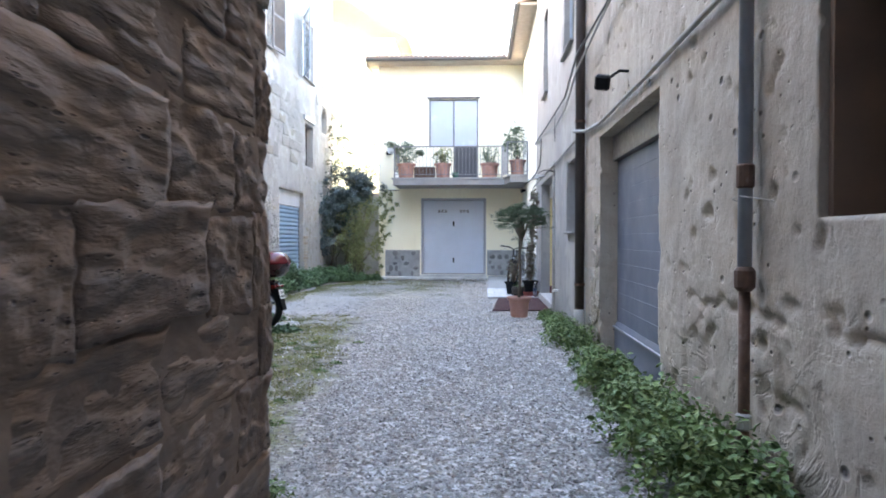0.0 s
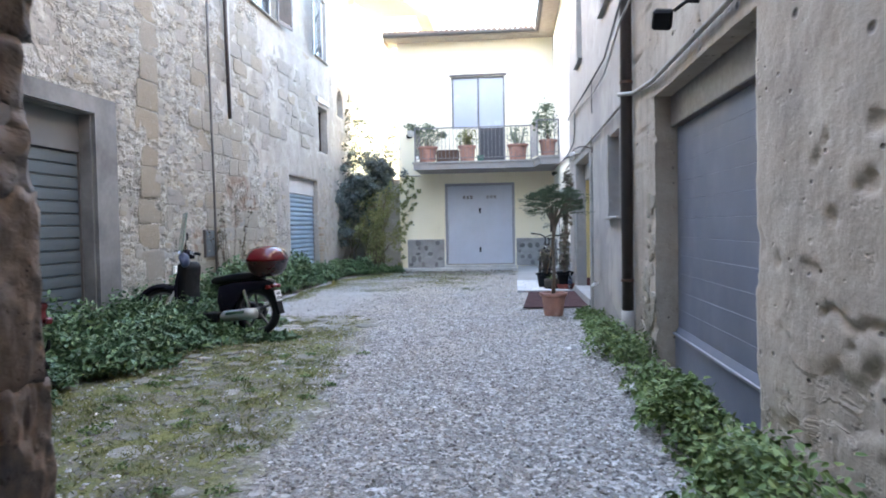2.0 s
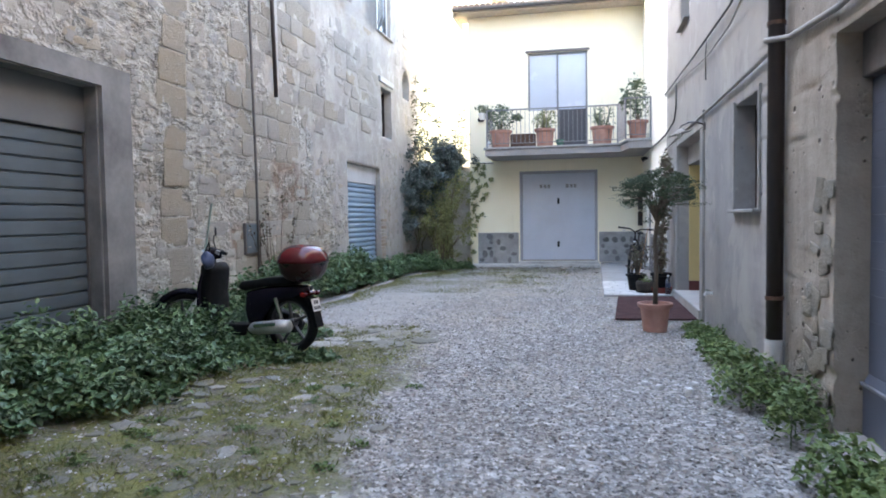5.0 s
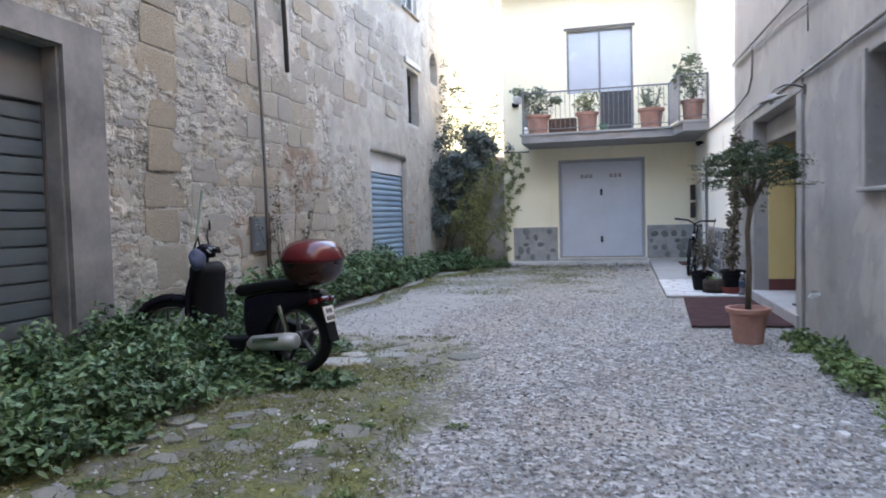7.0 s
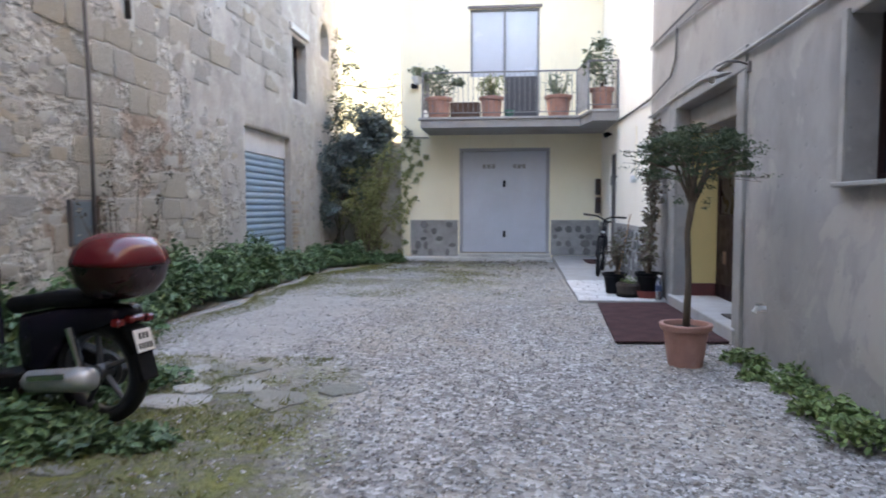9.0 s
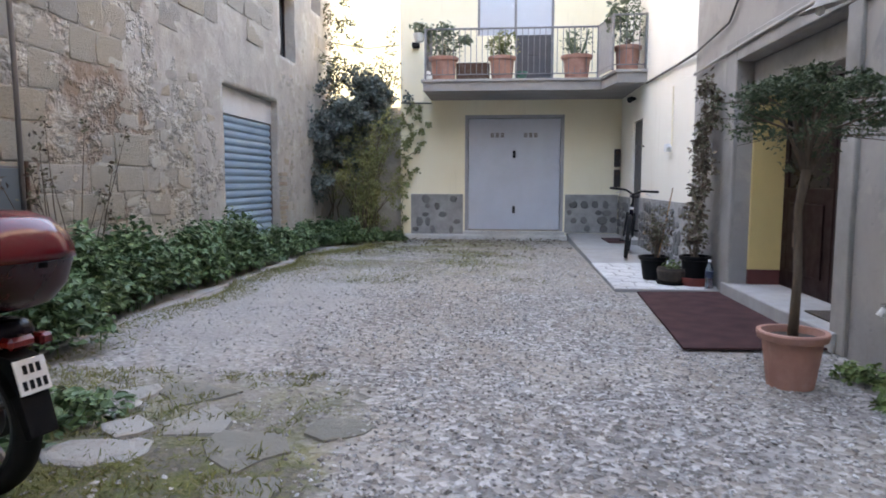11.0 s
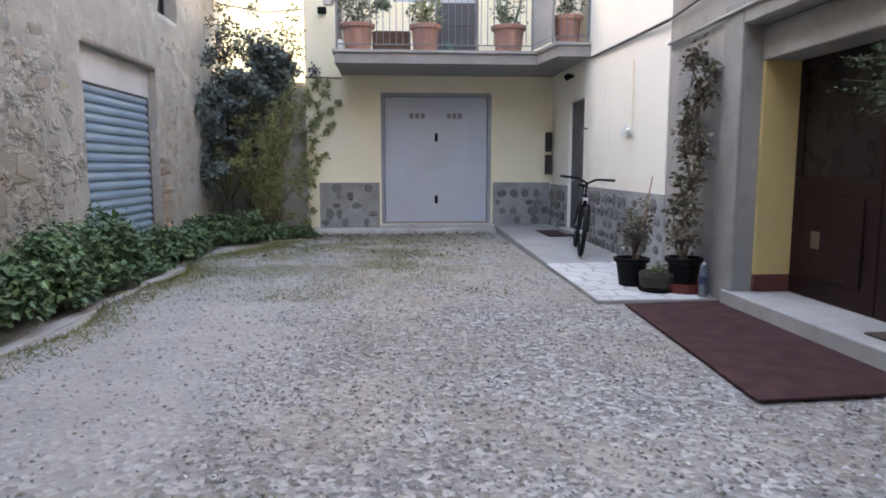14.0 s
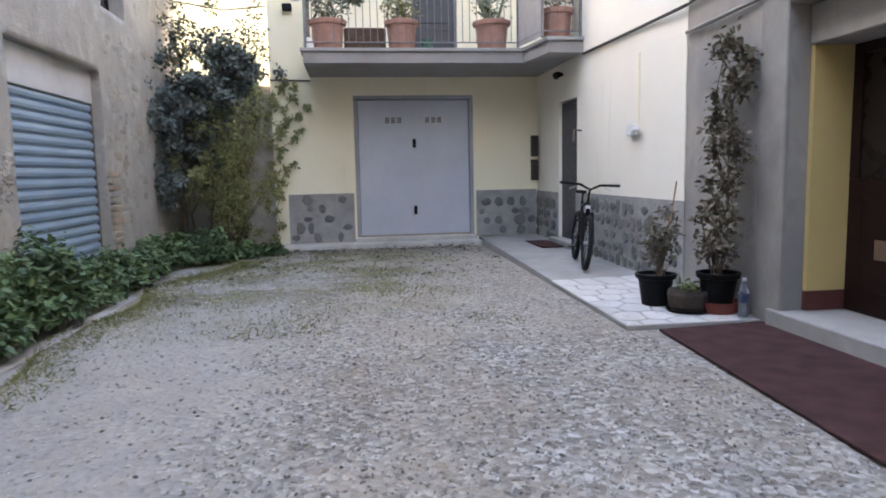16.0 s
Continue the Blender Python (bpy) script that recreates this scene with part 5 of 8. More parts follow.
# ---- old wall: blocks and rubble ----
def old_wall_stones():
    w = bpy.data.objects["wall_west"]
    r = random.Random(21)
    blk = block_meshes("stone_block", M["block"], 10, 0.009, 31, 0.15)
    och = block_meshes("stone_block", M["ochre"], 5, 0.011, 32, 0.15)
    holes = [(5.5, 9.55, -1, 3.15), (16.2, 19.0, -1, 2.9), (18.8, 20.05, 3.3, 4.95), (20.9, 21.8, 4.6, 5.7), (13.3, 16.7, 5.8, 7.9), (17.4, 20.1, 5.9, 7.9)]

    def free(y, z, a, b):
        return not any(h[0] < y + a / 2 and y - a / 2 < h[1] and h[2] < z + b / 2 and z - b / 2 < h[3] for h in holes)

    def put(ms, y, z, a, b, sx=1.0, out=0.0):
        ob = new("stone_block", ms[r.randrange(len(ms))])
        ob.parent = w
        dx = 0.03 * (noise.noise((y * 0.9, z * 0.9, LX)) + 0.5 * noise.noise((y * 3.1, z * 3.1, LX)))
        ob.matrix_basis = Matrix.LocRotScale((LX + dx + out, y, z), Euler((r.uniform(-.02, .02), 0, 0)), (sx, a, b))
    count = 0
    # ochre strip of squared blocks beside the wide shutter
    z = 0.3
    while z < 7.0:
        h = r.uniform(0.34, 0.46)
        put(och, 10.34 + r.uniform(-.05, .05), z + h / 2, r.uniform(0.46, 0.66), h * 0.97, 0.3, 0.004)
        z += h
        count += 1
    # coursed blocks, one by one where the path passes nearest, joined further up and on
    verts, faces = [], []
    for y, z, a, b in courses(r, 10.8, 22.4, 0.3, 7.6, (0.34, 0.72), (0.26, 0.36)):
        if not free(y, z, a, b):
            continue
        keep = noise.noise((y * 0.55, z * 0.6, 3.0)) + r.uniform(-.25, .25)
        rubble = 10.6 < y < 12.0 and r.random() < 0.5
        smooth = y > 15.2 + 0.5 * noise.noise((z, 0, 9)) and z < 3.3
        if keep < -0.22 or rubble or smooth or (y > 12.6 and z < 2.4 and keep < 0.05) or (y > 19 and keep < 0.05):
            continue
        if count < 290 and z < 5.2 and y < 19.5:
            put(blk, y, z, a * 0.995, b * 0.985, r.uniform(0.2, 0.6))
            count += 1
        else:
            me = blk[r.randrange(len(blk))]
            co = np.empty(len(me.vertices) * 3, dtype=np.float32)
            me.vertices.foreach_get("co", co)
            co = co.reshape(-1, 3) * np.array([r.uniform(0.2, 0.6), a * 0.995, b * 0.985]) + np.array([LX, y, z])
            base = sum(len(v) for v in verts)
            verts.append(co)
            for p in me.polygons:
                q = list(p.vertices)
                faces.append([base + q[0], base + q[1], base + q[2], base + (q[3] if len(q) > 3 else q[2])])
    # small rubble between the strips and above the wide shutter
    def rubble(y0, y1, z0, z1, n, size):
        for _ in range(n):
            y, z = r.uniform(y0, y1), r.uniform(z0, z1)
            a = r.uniform(*size) * 1.25
            b = a * r.uniform(0.32, 0.62)
            if not free(y, z, a * 0.7, b * 0.7):
                continue
            me = blk[r.randrange(len(blk))]
            co = np.empty(len(me.vertices) * 3, dtype=np.float32)
            me.vertices.foreach_get("co", co)
            t = r.uniform(-.22, .22)
            co = co.reshape(-1, 3) * np.array([r.uniform(0.4, 1.1), a, b])
            yy, zz = co[:, 1] * math.cos(t) - co[:, 2] * math.sin(t), co[:, 1] * math.sin(t) + co[:, 2] * math.cos(t)
            dx = 0.03 * (noise.noise((y * 0.9, z * 0.9, LX)) + 0.5 * noise.noise((y * 3.1, z * 3.1, LX)))
            co = np.stack([co[:, 0] + LX + dx - 0.006, yy + y, zz + z], 1)
            base = sum(len(v) for v in verts)
            verts.append(co)
            for p in me.polygons:
                q = list(p.vertices)
                faces.append([base + q[0], base + q[1], base + q[2], base + (q[3] if len(q) > 3 else q[2])])
    rubble(9.55, 10.05, 0.2, 7.0, 190, (0.07, 0.2))
    rubble(10.6, 12.0, 0.2, 7.0, 480, (0.07, 0.22))
    rubble(2.5, 9.5, 3.1, 7.0, 900, (0.08, 0.24))
    rubble(13.4, 15.0, 0.3, 1.9, 60, (0.12, 0.3))
    rubble(19.0, 22.3, 0.3, 3.2, 130, (0.1, 0.26))
    rubble(18.9, 19.7, 0.8, 3.2, 70, (0.08, 0.2))
    rubble(13.6, 16.1, 0.3, 2.6, 90, (0.1, 0.3))
    me = bpy.data.meshes.new("rubble_stones")
    me.from_pydata([tuple(p) for v in verts for p in v], [], [tuple(dict.fromkeys(f)) for f in faces])
    me.polygons.foreach_set("use_smooth", [True] * len(me.polygons))
    me.materials.append(M["rubble"])
    o = new("rubble_stones", me)
    o.parent = w
    tagged(o, "small rubble stones bedded in mortar", kind="stuff")
    # stones laid bare at the foot of the grey wall, beside the garage jamb
    e = bpy.data.objects["wall_east"]
    bare = block_meshes("stone_block", M["ochre"], 5, 0.012, 51, 0.3)
    for _ in range(46):
        zz = 0.1 + 1.5 * r.random() ** 1.3
        yy = 7.56 + r.random() * (0.75 - 0.3 * zz)
        a, c = r.uniform(0.08, 0.2), r.uniform(0.06, 0.14)
        ob = new("stone_block", bare[r.randrange(5)])
        ob.parent = e
        ob.matrix_basis = Matrix.LocRotScale((RX - 0.006, yy, zz), Euler((r.uniform(-.4, .4), 0, math.pi)), (r.uniform(0.35, 0.8), a, c))
    # brick edge beside the pale blue shutter
    for i in range(14):
        z = 0.25 + i * 0.085
        b = boxed(LX - 0.03, LX + 0.05 + rng.uniform(-.012, .012), 18.78, 18.78 + rng.uniform(0.22, 0.34), z, z + 0.066, bevel=0.008)
        part("brick", b, M["brick"], w)


# ---- pipes, cables and wall fixtures ----
def wall_fixtures():
    th = root("downpipe", RX - 0.075, 8.56, 0)
    tagged(th, "dark brown downpipe with pale foot on grey wall", "pipe")
    part("pipe", tube(bmesh.new(), [(0, 0, 0.42), (0, 0, 4.9), (0.02, 0, 7.0), (0, 0, 9.4)], 0.062, 14), M["brown_pipe"], th, smooth=True)
    part("foot", tube(bmesh.new(), [(0, 0, -0.02), (0, 0, 0.44)], 0.07, 14), M["conduit"], th, "pale cement pipe foot", smooth=True)
    for z in (0.75, 2.86, 4.8, 6.6):
        part("clamp", lathe(bmesh.new(), [(0.063, z), (0.07, z), (0.07, z + 0.03), (0.063, z + 0.03)], 14), M["rust"], th)
    th = root("drainpipe", RX - 0.07, 3.08, 0)
    tagged(th, "grey painted drainpipe with rusty iron lower section", "pipe")
    part("pipe", tube(bmesh.new(), [(0, 0, 1.2), (0, 0, 5.2), (0.01, 0, 9.4)], 0.034, 12), M["grey_pipe"], th, smooth=True)
    part("pipe", tube(bmesh.new(), [(0.03, 0.06, 1.3), (0.03, 0.062, 9.4)], 0.016, 8), M["conduit"], th, smooth=True)
    part("collar", lathe(bmesh.new(), [(0.034, 1.1), (0.05, 1.12), (0.05, 1.2), (0.034, 1.22)], 12), M["rust"], th)
    part("lower_pipe", tube(bmesh.new(), [(0, 0, -0.02), (0.005, 0.01, 0.5), (0, 0, 1.13)], 0.028, 10), M["rust"], th, "rusty iron lower pipe", smooth=True)
    part("joint", lathe(bmesh.new(), [(0.028, 0.42), (0.04, 0.43), (0.04, 0.49), (0.028, 0.5)], 10), M["conduit"], th)
    part("collar", lathe(bmesh.new(), [(0.034, 1.6), (0.043, 1.61), (0.043, 1.71), (0.034, 1.72)], 12), M["rust"], th)
    part("wire", tube(bmesh.new(), [(0.06, 0.1, 1.52), (-0.055, 0.02, 1.55), (-0.05, -0.06, 1.56), (0.05, -0.2, 1.53)], 0.0028, 5), M["conduit"], th, "loose pale wire tie")

    def cable(name, label, pts, r, mat, n=6):
        o = mesh_ob(name, tube(bmesh.new(), pts, r, n), mat, smooth=True)
        tagged(o, label, "cable")
        return o
    x = RX - 0.035
    cable("conduit", "pale conduit running along the grey wall", [(x, -3.5, 2.7), (x, 1.5, 2.7), (x, 3.8, 2.69), (x, 5.2, 2.66), (x, 7.4, 2.65), (x, 8.35, 2.72), (x - 0.12, 8.56, 2.75), (x, 8.75, 2.75)], 0.022, M["conduit"])
    cable("conduit", "pale conduit running along the grey wall", [(x, 8.75, 2.74), (x, 11.5, 2.71), (x, 14.5, 2.7), (x, 16.38, 2.66)], 0.02, M["conduit"])
    cable("cable", "dark cable sagging along the grey wall", [(x, -3.0, 3.9), (x, 3.0, 3.75), (x - 0.1, 8.5, 3.72), (x, 10.5, 3.6), (x, 13.0, 3.62), (x, 16.38, 3.7)], 0.014, M["cable"])
    cable("cable", "dark cable sagging along the grey wall", [(x, -3.0, 4.25), (x, 3.0, 4.0), (x - 0.1, 8.52, 3.52), (x, 10.5, 3.4), (x, 11.8, 3.38), (x, 14.4, 3.56), (x, 16.38, 3.66)], 0.012, M["conduit"])
    cable("cable", "dark cable dropping to the lower conduit", [(x, 14.75, 3.6), (x, 14.8, 3.2), (x, 15.05, 3.02), (x, 16.38, 2.93)], 0.014, M["cable"])
    cable("cable", "dark cable crossing the cream wing wall", [(x, 16.38, 2.93), (RX - 0.005, 17.6, 2.96), (RX - 0.005, 19.55, 3.0)], 0.018, M["cable"])
    cable("cable", "short loose cable end on grey wall", [(x, 11.9, 3.6), (x - 0.01, 11.9, 3.35), (x, 11.92, 3.1)], 0.007, M["cable"])
    cable("cable", "cable across the garden gap", [(LX + 0.02, 22.3, 4.35), (-4.2, 22.3, 4.2), (-3.45, 22.2, 4.25)], 0.012, M["cable"])
    cable("cable", "thin cable along cream front below the balcony", [(-3.45, FY - 0.02, 2.98), (-2.76, FY - 0.02, 2.97)], 0.014, M["cable"])
    cable("pipe", "thin dark iron pipe up the old wall", [(LX + 0.07, 12.3, 0.2), (LX + 0.07, 12.28, 2.2), (LX + 0.07, 12.2, 4.5), (LX + 0.07, 12.15, 9.0)], 0.021, M["gutter"], 8)
    cable("downpipe", "dark copper downpipe ending high on old wall", [(LX + 0.07, 13.02, 3.4), (LX + 0.075, 12.93, 5.0), (LX + 0.08, 12.85, 9.4)], 0.034, M["brown_pipe"], 10)
    tagged(mesh_ob("pale_chase", boxed(LX - 0.01, LX + 0.014, 13.12, 13.25, 3.3, 7.5, bevel=0.008), M["pale_mortar"]), "pale mortar strip on the old wall", "trim", kind="structure")

    # flood light
    th = root("flood_light", RX, 6.15, 2.88)
    tagged(th, "black flood light on a bracket", "lamp")
    part("bracket", tube(bmesh.new(), [(0, -0.12, 0.02), (-0.08, -0.1, 0.03), (-0.14, 0, 0.0)], 0.014, 6), M["black"], th)
    m = Matrix.Translation((-0.2, 0.1, -0.03)) @ Matrix.Rotation(0.5, 4, "X") @ Matrix.Rotation(-0.3, 4, "Z")
    part("housing", boxed(-0.07, 0.07, -0.045, 0.045, -0.07, 0.07, bevel=0.016, m=m), M["black"], th)
    part("lens", boxed(-0.055, 0.055, 0.046, 0.05, -0.055, 0.055, m=m), M["dark_pane"], th)
    # swan-neck lamp above the doorway
    th = root("wall_lamp", RX, 12.15, 2.56)
    tagged(th, "old swan-neck wall lamp with flat grey shade", "lamp")
    part("wall_plate", boxed(-0.03, 0.0, -0.04, 0.04, -0.05, 0.05, bevel=0.008), M["gutter"], th)
    part("arm", tube(bmesh.new(), [(-0.02, 0, 0.02), (-0.1, 0.02, 0.055), (-0.2, 0.035, 0.06), (-0.29, 0.045, 0.02), (-0.32, 0.05, -0.03)], 0.011, 8), M["gutter"], th, smooth=True)
    part("shade", lathe(bmesh.new(), [(0.03, 0.0), (0.05, -0.03), (0.15, -0.06), (0.153, -0.066), (0.14, -0.064), (0.04, -0.04)], 20, Matrix.Translation((-0.32, 0.05, -0.02)) @ Matrix.Rotation(-0.25, 4, "Y")), M["smooth_grey"], th, smooth=True)
    part("bulb", lathe(bmesh.new(), [(0.001, -0.12), (0.03, -0.1), (0.03, -0.07), (0.015, -0.045)], 10, Matrix.Translation((-0.32, 0.05, -0.02))), M["white_plastic"], th, smooth=True)
    # tap stub
    th = root("wall_tap", RX, 11.65, 0.45)
    tagged(th, "small white water tap stub on grey wall", "tap")
    part("spout", tube(bmesh.new(), [(0.01, 0, 0), (-0.07, 0, 0.005), (-0.09, 0, -0.03)], 0.022, 8), M["white_plastic"], th)
    part("knob", lathe(bmesh.new(), [(0.005, 0.02), (0.03, 0.03), (0.03, 0.045), (0.005, 0.05)], 10, Matrix.Translation((-0.05, 0, 0))), M["chrome"], th)
    # meter box and white label on old wall
    th = root("meter_box", LX, 12.15, 0.93)
    tagged(th, "dark grey metal meter box on old wall", "box")
    part("case", boxed(0.0, 0.05, -0.2, 0.2, 0, 0.46, bevel=0.006), M["gutter"], th)
    part("door", boxed(0.05, 0.058, -0.18, 0.18, 0.02, 0.44, bevel=0.004), M["shutter"], th)
    for z in (0.1, 0.34):
        part("latch", boxed(0.059, 0.066, -0.14, -0.08, z, z + 0.015), M["conduit"], th)
    part("side_pipe", tube(bmesh.new(), [(0.04, 0.24, -0.85), (0.04, 0.24, 0.5)], 0.018, 6), M["rust"], th)
    th = root("wall_socket", LX, 10.95, 0.72)
    tagged(th, "small white box low on old wall", "box")
    part("case", boxed(0.0, 0.05, -0.05, 0.05, 0, 0.13, bevel=0.008), M["white_plastic"], th)
    # letter boxes by the house door
    for z in (1.14, 1.58):
        th = root("letter_box", 1.275, FY, z)
        tagged(th, "narrow dark metal letter box on cream wall", "letter box", group="letter boxes by the house door")
        part("case", boxed(-0.06, 0.06, -0.12, 0.0, 0, 0.38, bevel=0.01), M["brown_pipe"], th)
        part("flap", boxed(-0.045, 0.045, -0.128, -0.121, 0.27, 0.33, bevel=0.002), M["rust"], th)
    # gas pipe stub on wing wall
    th = root("pipe_stub", RX + 0.02, 17.55, 1.72)
    tagged(th, "white bent pipe stub on cream wall", "pipe")
    part("pipe", tube(bmesh.new(), [(0, 0.2, 0.05), (-0.05, 0.2, 0.06), (-0.06, 0.02, 0.06), (-0.06, -0.06, 0.06)], 0.022, 8), M["white_plastic"], th)
    part("riser", tube(bmesh.new(), [(-0.03, 0.02, 0.05), (-0.03, 0.02, 0.95)], 0.012, 8), M["cream"], th)
    part("valve", boxed(-0.09, 0.0, 0.1, 0.26, 0.0, 0.12, bevel=0.012), M["white_plastic"], th)
    th = root("pipe_stub", RX + 0.02, 19.7, 1.9)
    tagged(th, "small grey lamp bracket beside the house door", "bracket")
    part("arm", tube(bmesh.new(), [(0, 0, 0), (-0.12, 0, 0.02), (-0.13, 0, -0.16)], 0.015, 8), M["gutter"], th)
    th = root("wall_spotlight", RX + 0.02, 20.6, 2.85)
    tagged(th, "small dark spotlight under the balcony", "lamp")
    part("head", tube(bmesh.new(), [(0, 0, 0), (-0.08, 0, 0), (-0.14, -0.02, -0.03)], [0.02, 0.05, 0.06], 10), M["black"], th)
    # camera-like dark box at the corner of the house
    th = root("wall_spotlight", -3.1, FY, 4.2)
    tagged(th, "small dark lamp on the white house corner", "lamp")
    part("head", boxed(-0.08, 0.08, -0.14, 0.0, -0.05, 0.06, bevel=0.015), M["black"], th)
    # raised pale panel on the wing
    p = boxed(RX - 0.004, RX + 0.02, 16.43, 17.35, 0.96, 2.7, bevel=0.004)
    tagged(mesh_ob("trim_wall_panel", p, M["cream_pale"]), "pale render panel on the wing wall", "trim", kind="structure")
    tagged(mesh_ob("trim_plinth_cap", boxed(RX - 0.014, RX + 0.02, 16.41, 19.88, 0.951, 0.975, bevel=0.003), M["plinth"]), "thin cap over the stone plinth", "trim", kind="structure")


# ---- scooters ----
def wheel(parent, x, R, wt, spokes=5):
    """A motor-scooter wheel in the x,z plane about (x, 0, R)."""
    m = Matrix.Translation((x, 0, R)) @ Matrix.Rotation(math.pi / 2, 4, "X")
    w = wt / 2
    prof = [(R - 0.075, -w * 0.8), (R - 0.03, -w), (R - 0.008, -w * 0.6), (R, 0), (R - 0.008, w * 0.6), (R - 0.03, w), (R - 0.075, w * 0.8)]
    wh = part("wheel", lathe(bmesh.new(), [(0.03, -w * 0.9), (0.05, -w * 0.9), (0.05, w * 0.9), (0.03, w * 0.9)], 14, m, True), M["wheel_metal"], parent, smooth=False)
    part("tyre", lathe(bmesh.new(), prof, 36, m, True), M["rubber"], wh, smooth=True)
    part("rim", lathe(bmesh.new(), [(R - 0.095, -w * 0.7), (R - 0.074, -w * 0.8), (R - 0.074, w * 0.8), (R - 0.095, w * 0.7)], 36, m, True), M["wheel_metal"], wh, smooth=True)
    for k in range(spokes):
        a = 6.283 * k / spokes
        part("spoke", tube(bmesh.new(), [(x + 0.045 * math.cos(a), 0, R + 0.045 * math.sin(a)), (x + (R - 0.088) * math.cos(a + .2), 0, R + (R - 0.088) * math.sin(a + .2))], [0.02, 0.014], 6), M["wheel_metal"], wh)
    part("brake_disc", lathe(bmesh.new(), [(0.06, w * 0.92), (0.1, w * 0.92), (0.1, w * 0.98), (0.06, w * 0.98)], 20, m, True), M["wheel_metal"], wh)
    return wh


def scooter(x, y, rz, label, body, top_case, screen=False, plate=True, turn=0.0):
    """A large-wheeled scooter: rear wheel at the origin, front towards +x."""
    th = root("scooter", x, y, 0.0, rz)
    tagged(th, label, "scooter")
    R, B = (0.32, 1.26) if plate else (0.25, 1.24)
    wheel(th, 0.0, R, 0.11 if plate else 0.145)
    steer = Matrix.Translation((0.98, 0, 0)) @ Matrix.Rotation(radians(turn), 4, "Z") @ Matrix.Translation((-0.98, 0, 0))
    wheel(th, B, R, 0.09).matrix_basis = steer
    # rear body: engine cover tail, seat, side panels
    bm = extrude_profile(bmesh.new(), [(0.5, 0.3), (0.54, 0.45), (0.52, 0.66), (0.2, 0.72), (-0.2, 0.74), (-0.24, 0.66), (-0.08, 0.6), (0.2, 0.52), (0.34, 0.32)], 0.24, "y", -0.12, 0.035)
    if not plate:
        bm.free()
        bm = extrude_profile(bmesh.new(), [(0.5, 0.4), (0.56, 0.55), (0.54, 0.74), (0.2, 0.8), (-0.12, 0.86), (-0.17, 0.84), (-0.13, 0.78), (-0.16, 0.72), (-0.12, 0.66), (0.2, 0.62), (0.34, 0.42)], 0.3, "y", -0.15, 0.03)
        part("under_tail", extrude_profile(bmesh.new(), [(0.4, 0.48), (0.36, 0.64), (-0.1, 0.655), (-0.08, 0.54), (0.1, 0.5)], 0.24, "y", -0.12, 0.02), M["black"], th, "black plastic under the tail")
        part("plate_holder", tube(bmesh.new(), [(-0.05, 0.0, 0.56), (-0.26, 0.0, 0.5), (-0.32, 0.0, 0.54), (-0.33, 0.0, 0.6)], [0.02, 0.018, 0.016, 0.01], 6), M["black"], th)
    part("tail_body", bm, body, th, smooth=True)
    bm = extrude_profile(bmesh.new(), [(0.62, 0.7), (0.58, 0.765), (0.4, 0.79), (0.22, 0.82), (0.0, 0.83), (-0.1, 0.78), (-0.06, 0.735), (0.3, 0.71), (0.54, 0.66)], 0.27, "y", -0.135, 0.03)
    part("seat", bm, M["black"], th, "black vinyl seat", smooth=True)
    bm = extrude_profile(bmesh.new(), [(0.52, 0.18), (1.12, 0.18), (1.16, 0.28), (0.5, 0.3)], 0.3, "y", -0.15, 0.02)
    part("footboard", bm, M["black"], th)
    # leg shield, tall and curved
    bm = bmesh.new()
    rows = []
    for k in range(8):
        t = k / 7
        z = 0.2 + 0.75 * t
        xx = 0.97 + 0.09 * math.sin(t * 2.2) - 0.05 * t
        half = 0.19 + 0.06 * math.sin(math.pi * min(1, t * 1.15)) - 0.06 * max(0, t - 0.8) * 3
        rows.append([(xx - 0.07 * abs(s) ** 2, s * half, z) for s in (-1, -.6, -.2, .2, .6, 1)])
    front = [[bm.verts.new(p) for p in r_] for r_ in rows]
    back = [[bm.verts.new((p[0] - 0.03, p[1] * 0.97, p[2])) for p in r_] for r_ in rows]
    for g in (front, back):
        for a, b in zip(g, g[1:]):
            for k in range(5):
                bm.faces.new((a[k], a[k + 1], b[k + 1], b[k]))
    for a, b, c, d in zip(front, front[1:], back, back[1:]):
        for k in (0, 5):
            bm.faces.new((a[k], b[k], d[k], c[k]))
    for g, h in ((front[0], back[0]), (front[-1], back[-1])):
        for k in range(5):
            bm.faces.new((g[k], g[k + 1], h[k + 1], h[k]))
    bmesh.ops.recalc_face_normals(bm, faces=bm.faces)
    part("leg_shield", bm, body, th, smooth=True)
    part("glove_box", extrude_profile(bmesh.new(), [(0.84, 0.3), (0.96, 0.3), (1.0, 0.6), (0.96, 0.95), (0.88, 0.97), (0.82, 0.9), (0.86, 0.6)], 0.36, "y", -0.18, 0.04), M["black"], th, smooth=True)
    part("steering_column", tube(bmesh.new(), [(1.05, 0, 0.5), (0.93, 0, 0.98), (0.91, 0, 1.06)], 0.035, 8), M["black"], th)
    for s in (-1, 1):
        part("fork_leg", tube(bmesh.new(), [(1.08, s * 0.075, 0.62), (B, s * 0.075, R)], 0.022, 8), M["alloy"], th).matrix_basis = steer
    # front fender
    bm = bmesh.new()
    rings = []
    for k in range(11):
        a = 0.15 + 2.5 * k / 10
        c, sn = math.cos(a), math.sin(a)
        rings.append([bm.verts.new((B + (R + d) * c, yy, R + (R + d) * sn)) for yy, d in ((-0.07, -0.02), (-0.05, 0.03), (0.0, 0.045), (0.05, 0.03), (0.07, -0.02))])
    for a, b in zip(rings, rings[1:]):
        for k in range(4):
            bm.faces.new((a[k], a[k + 1], b[k + 1], b[k]))
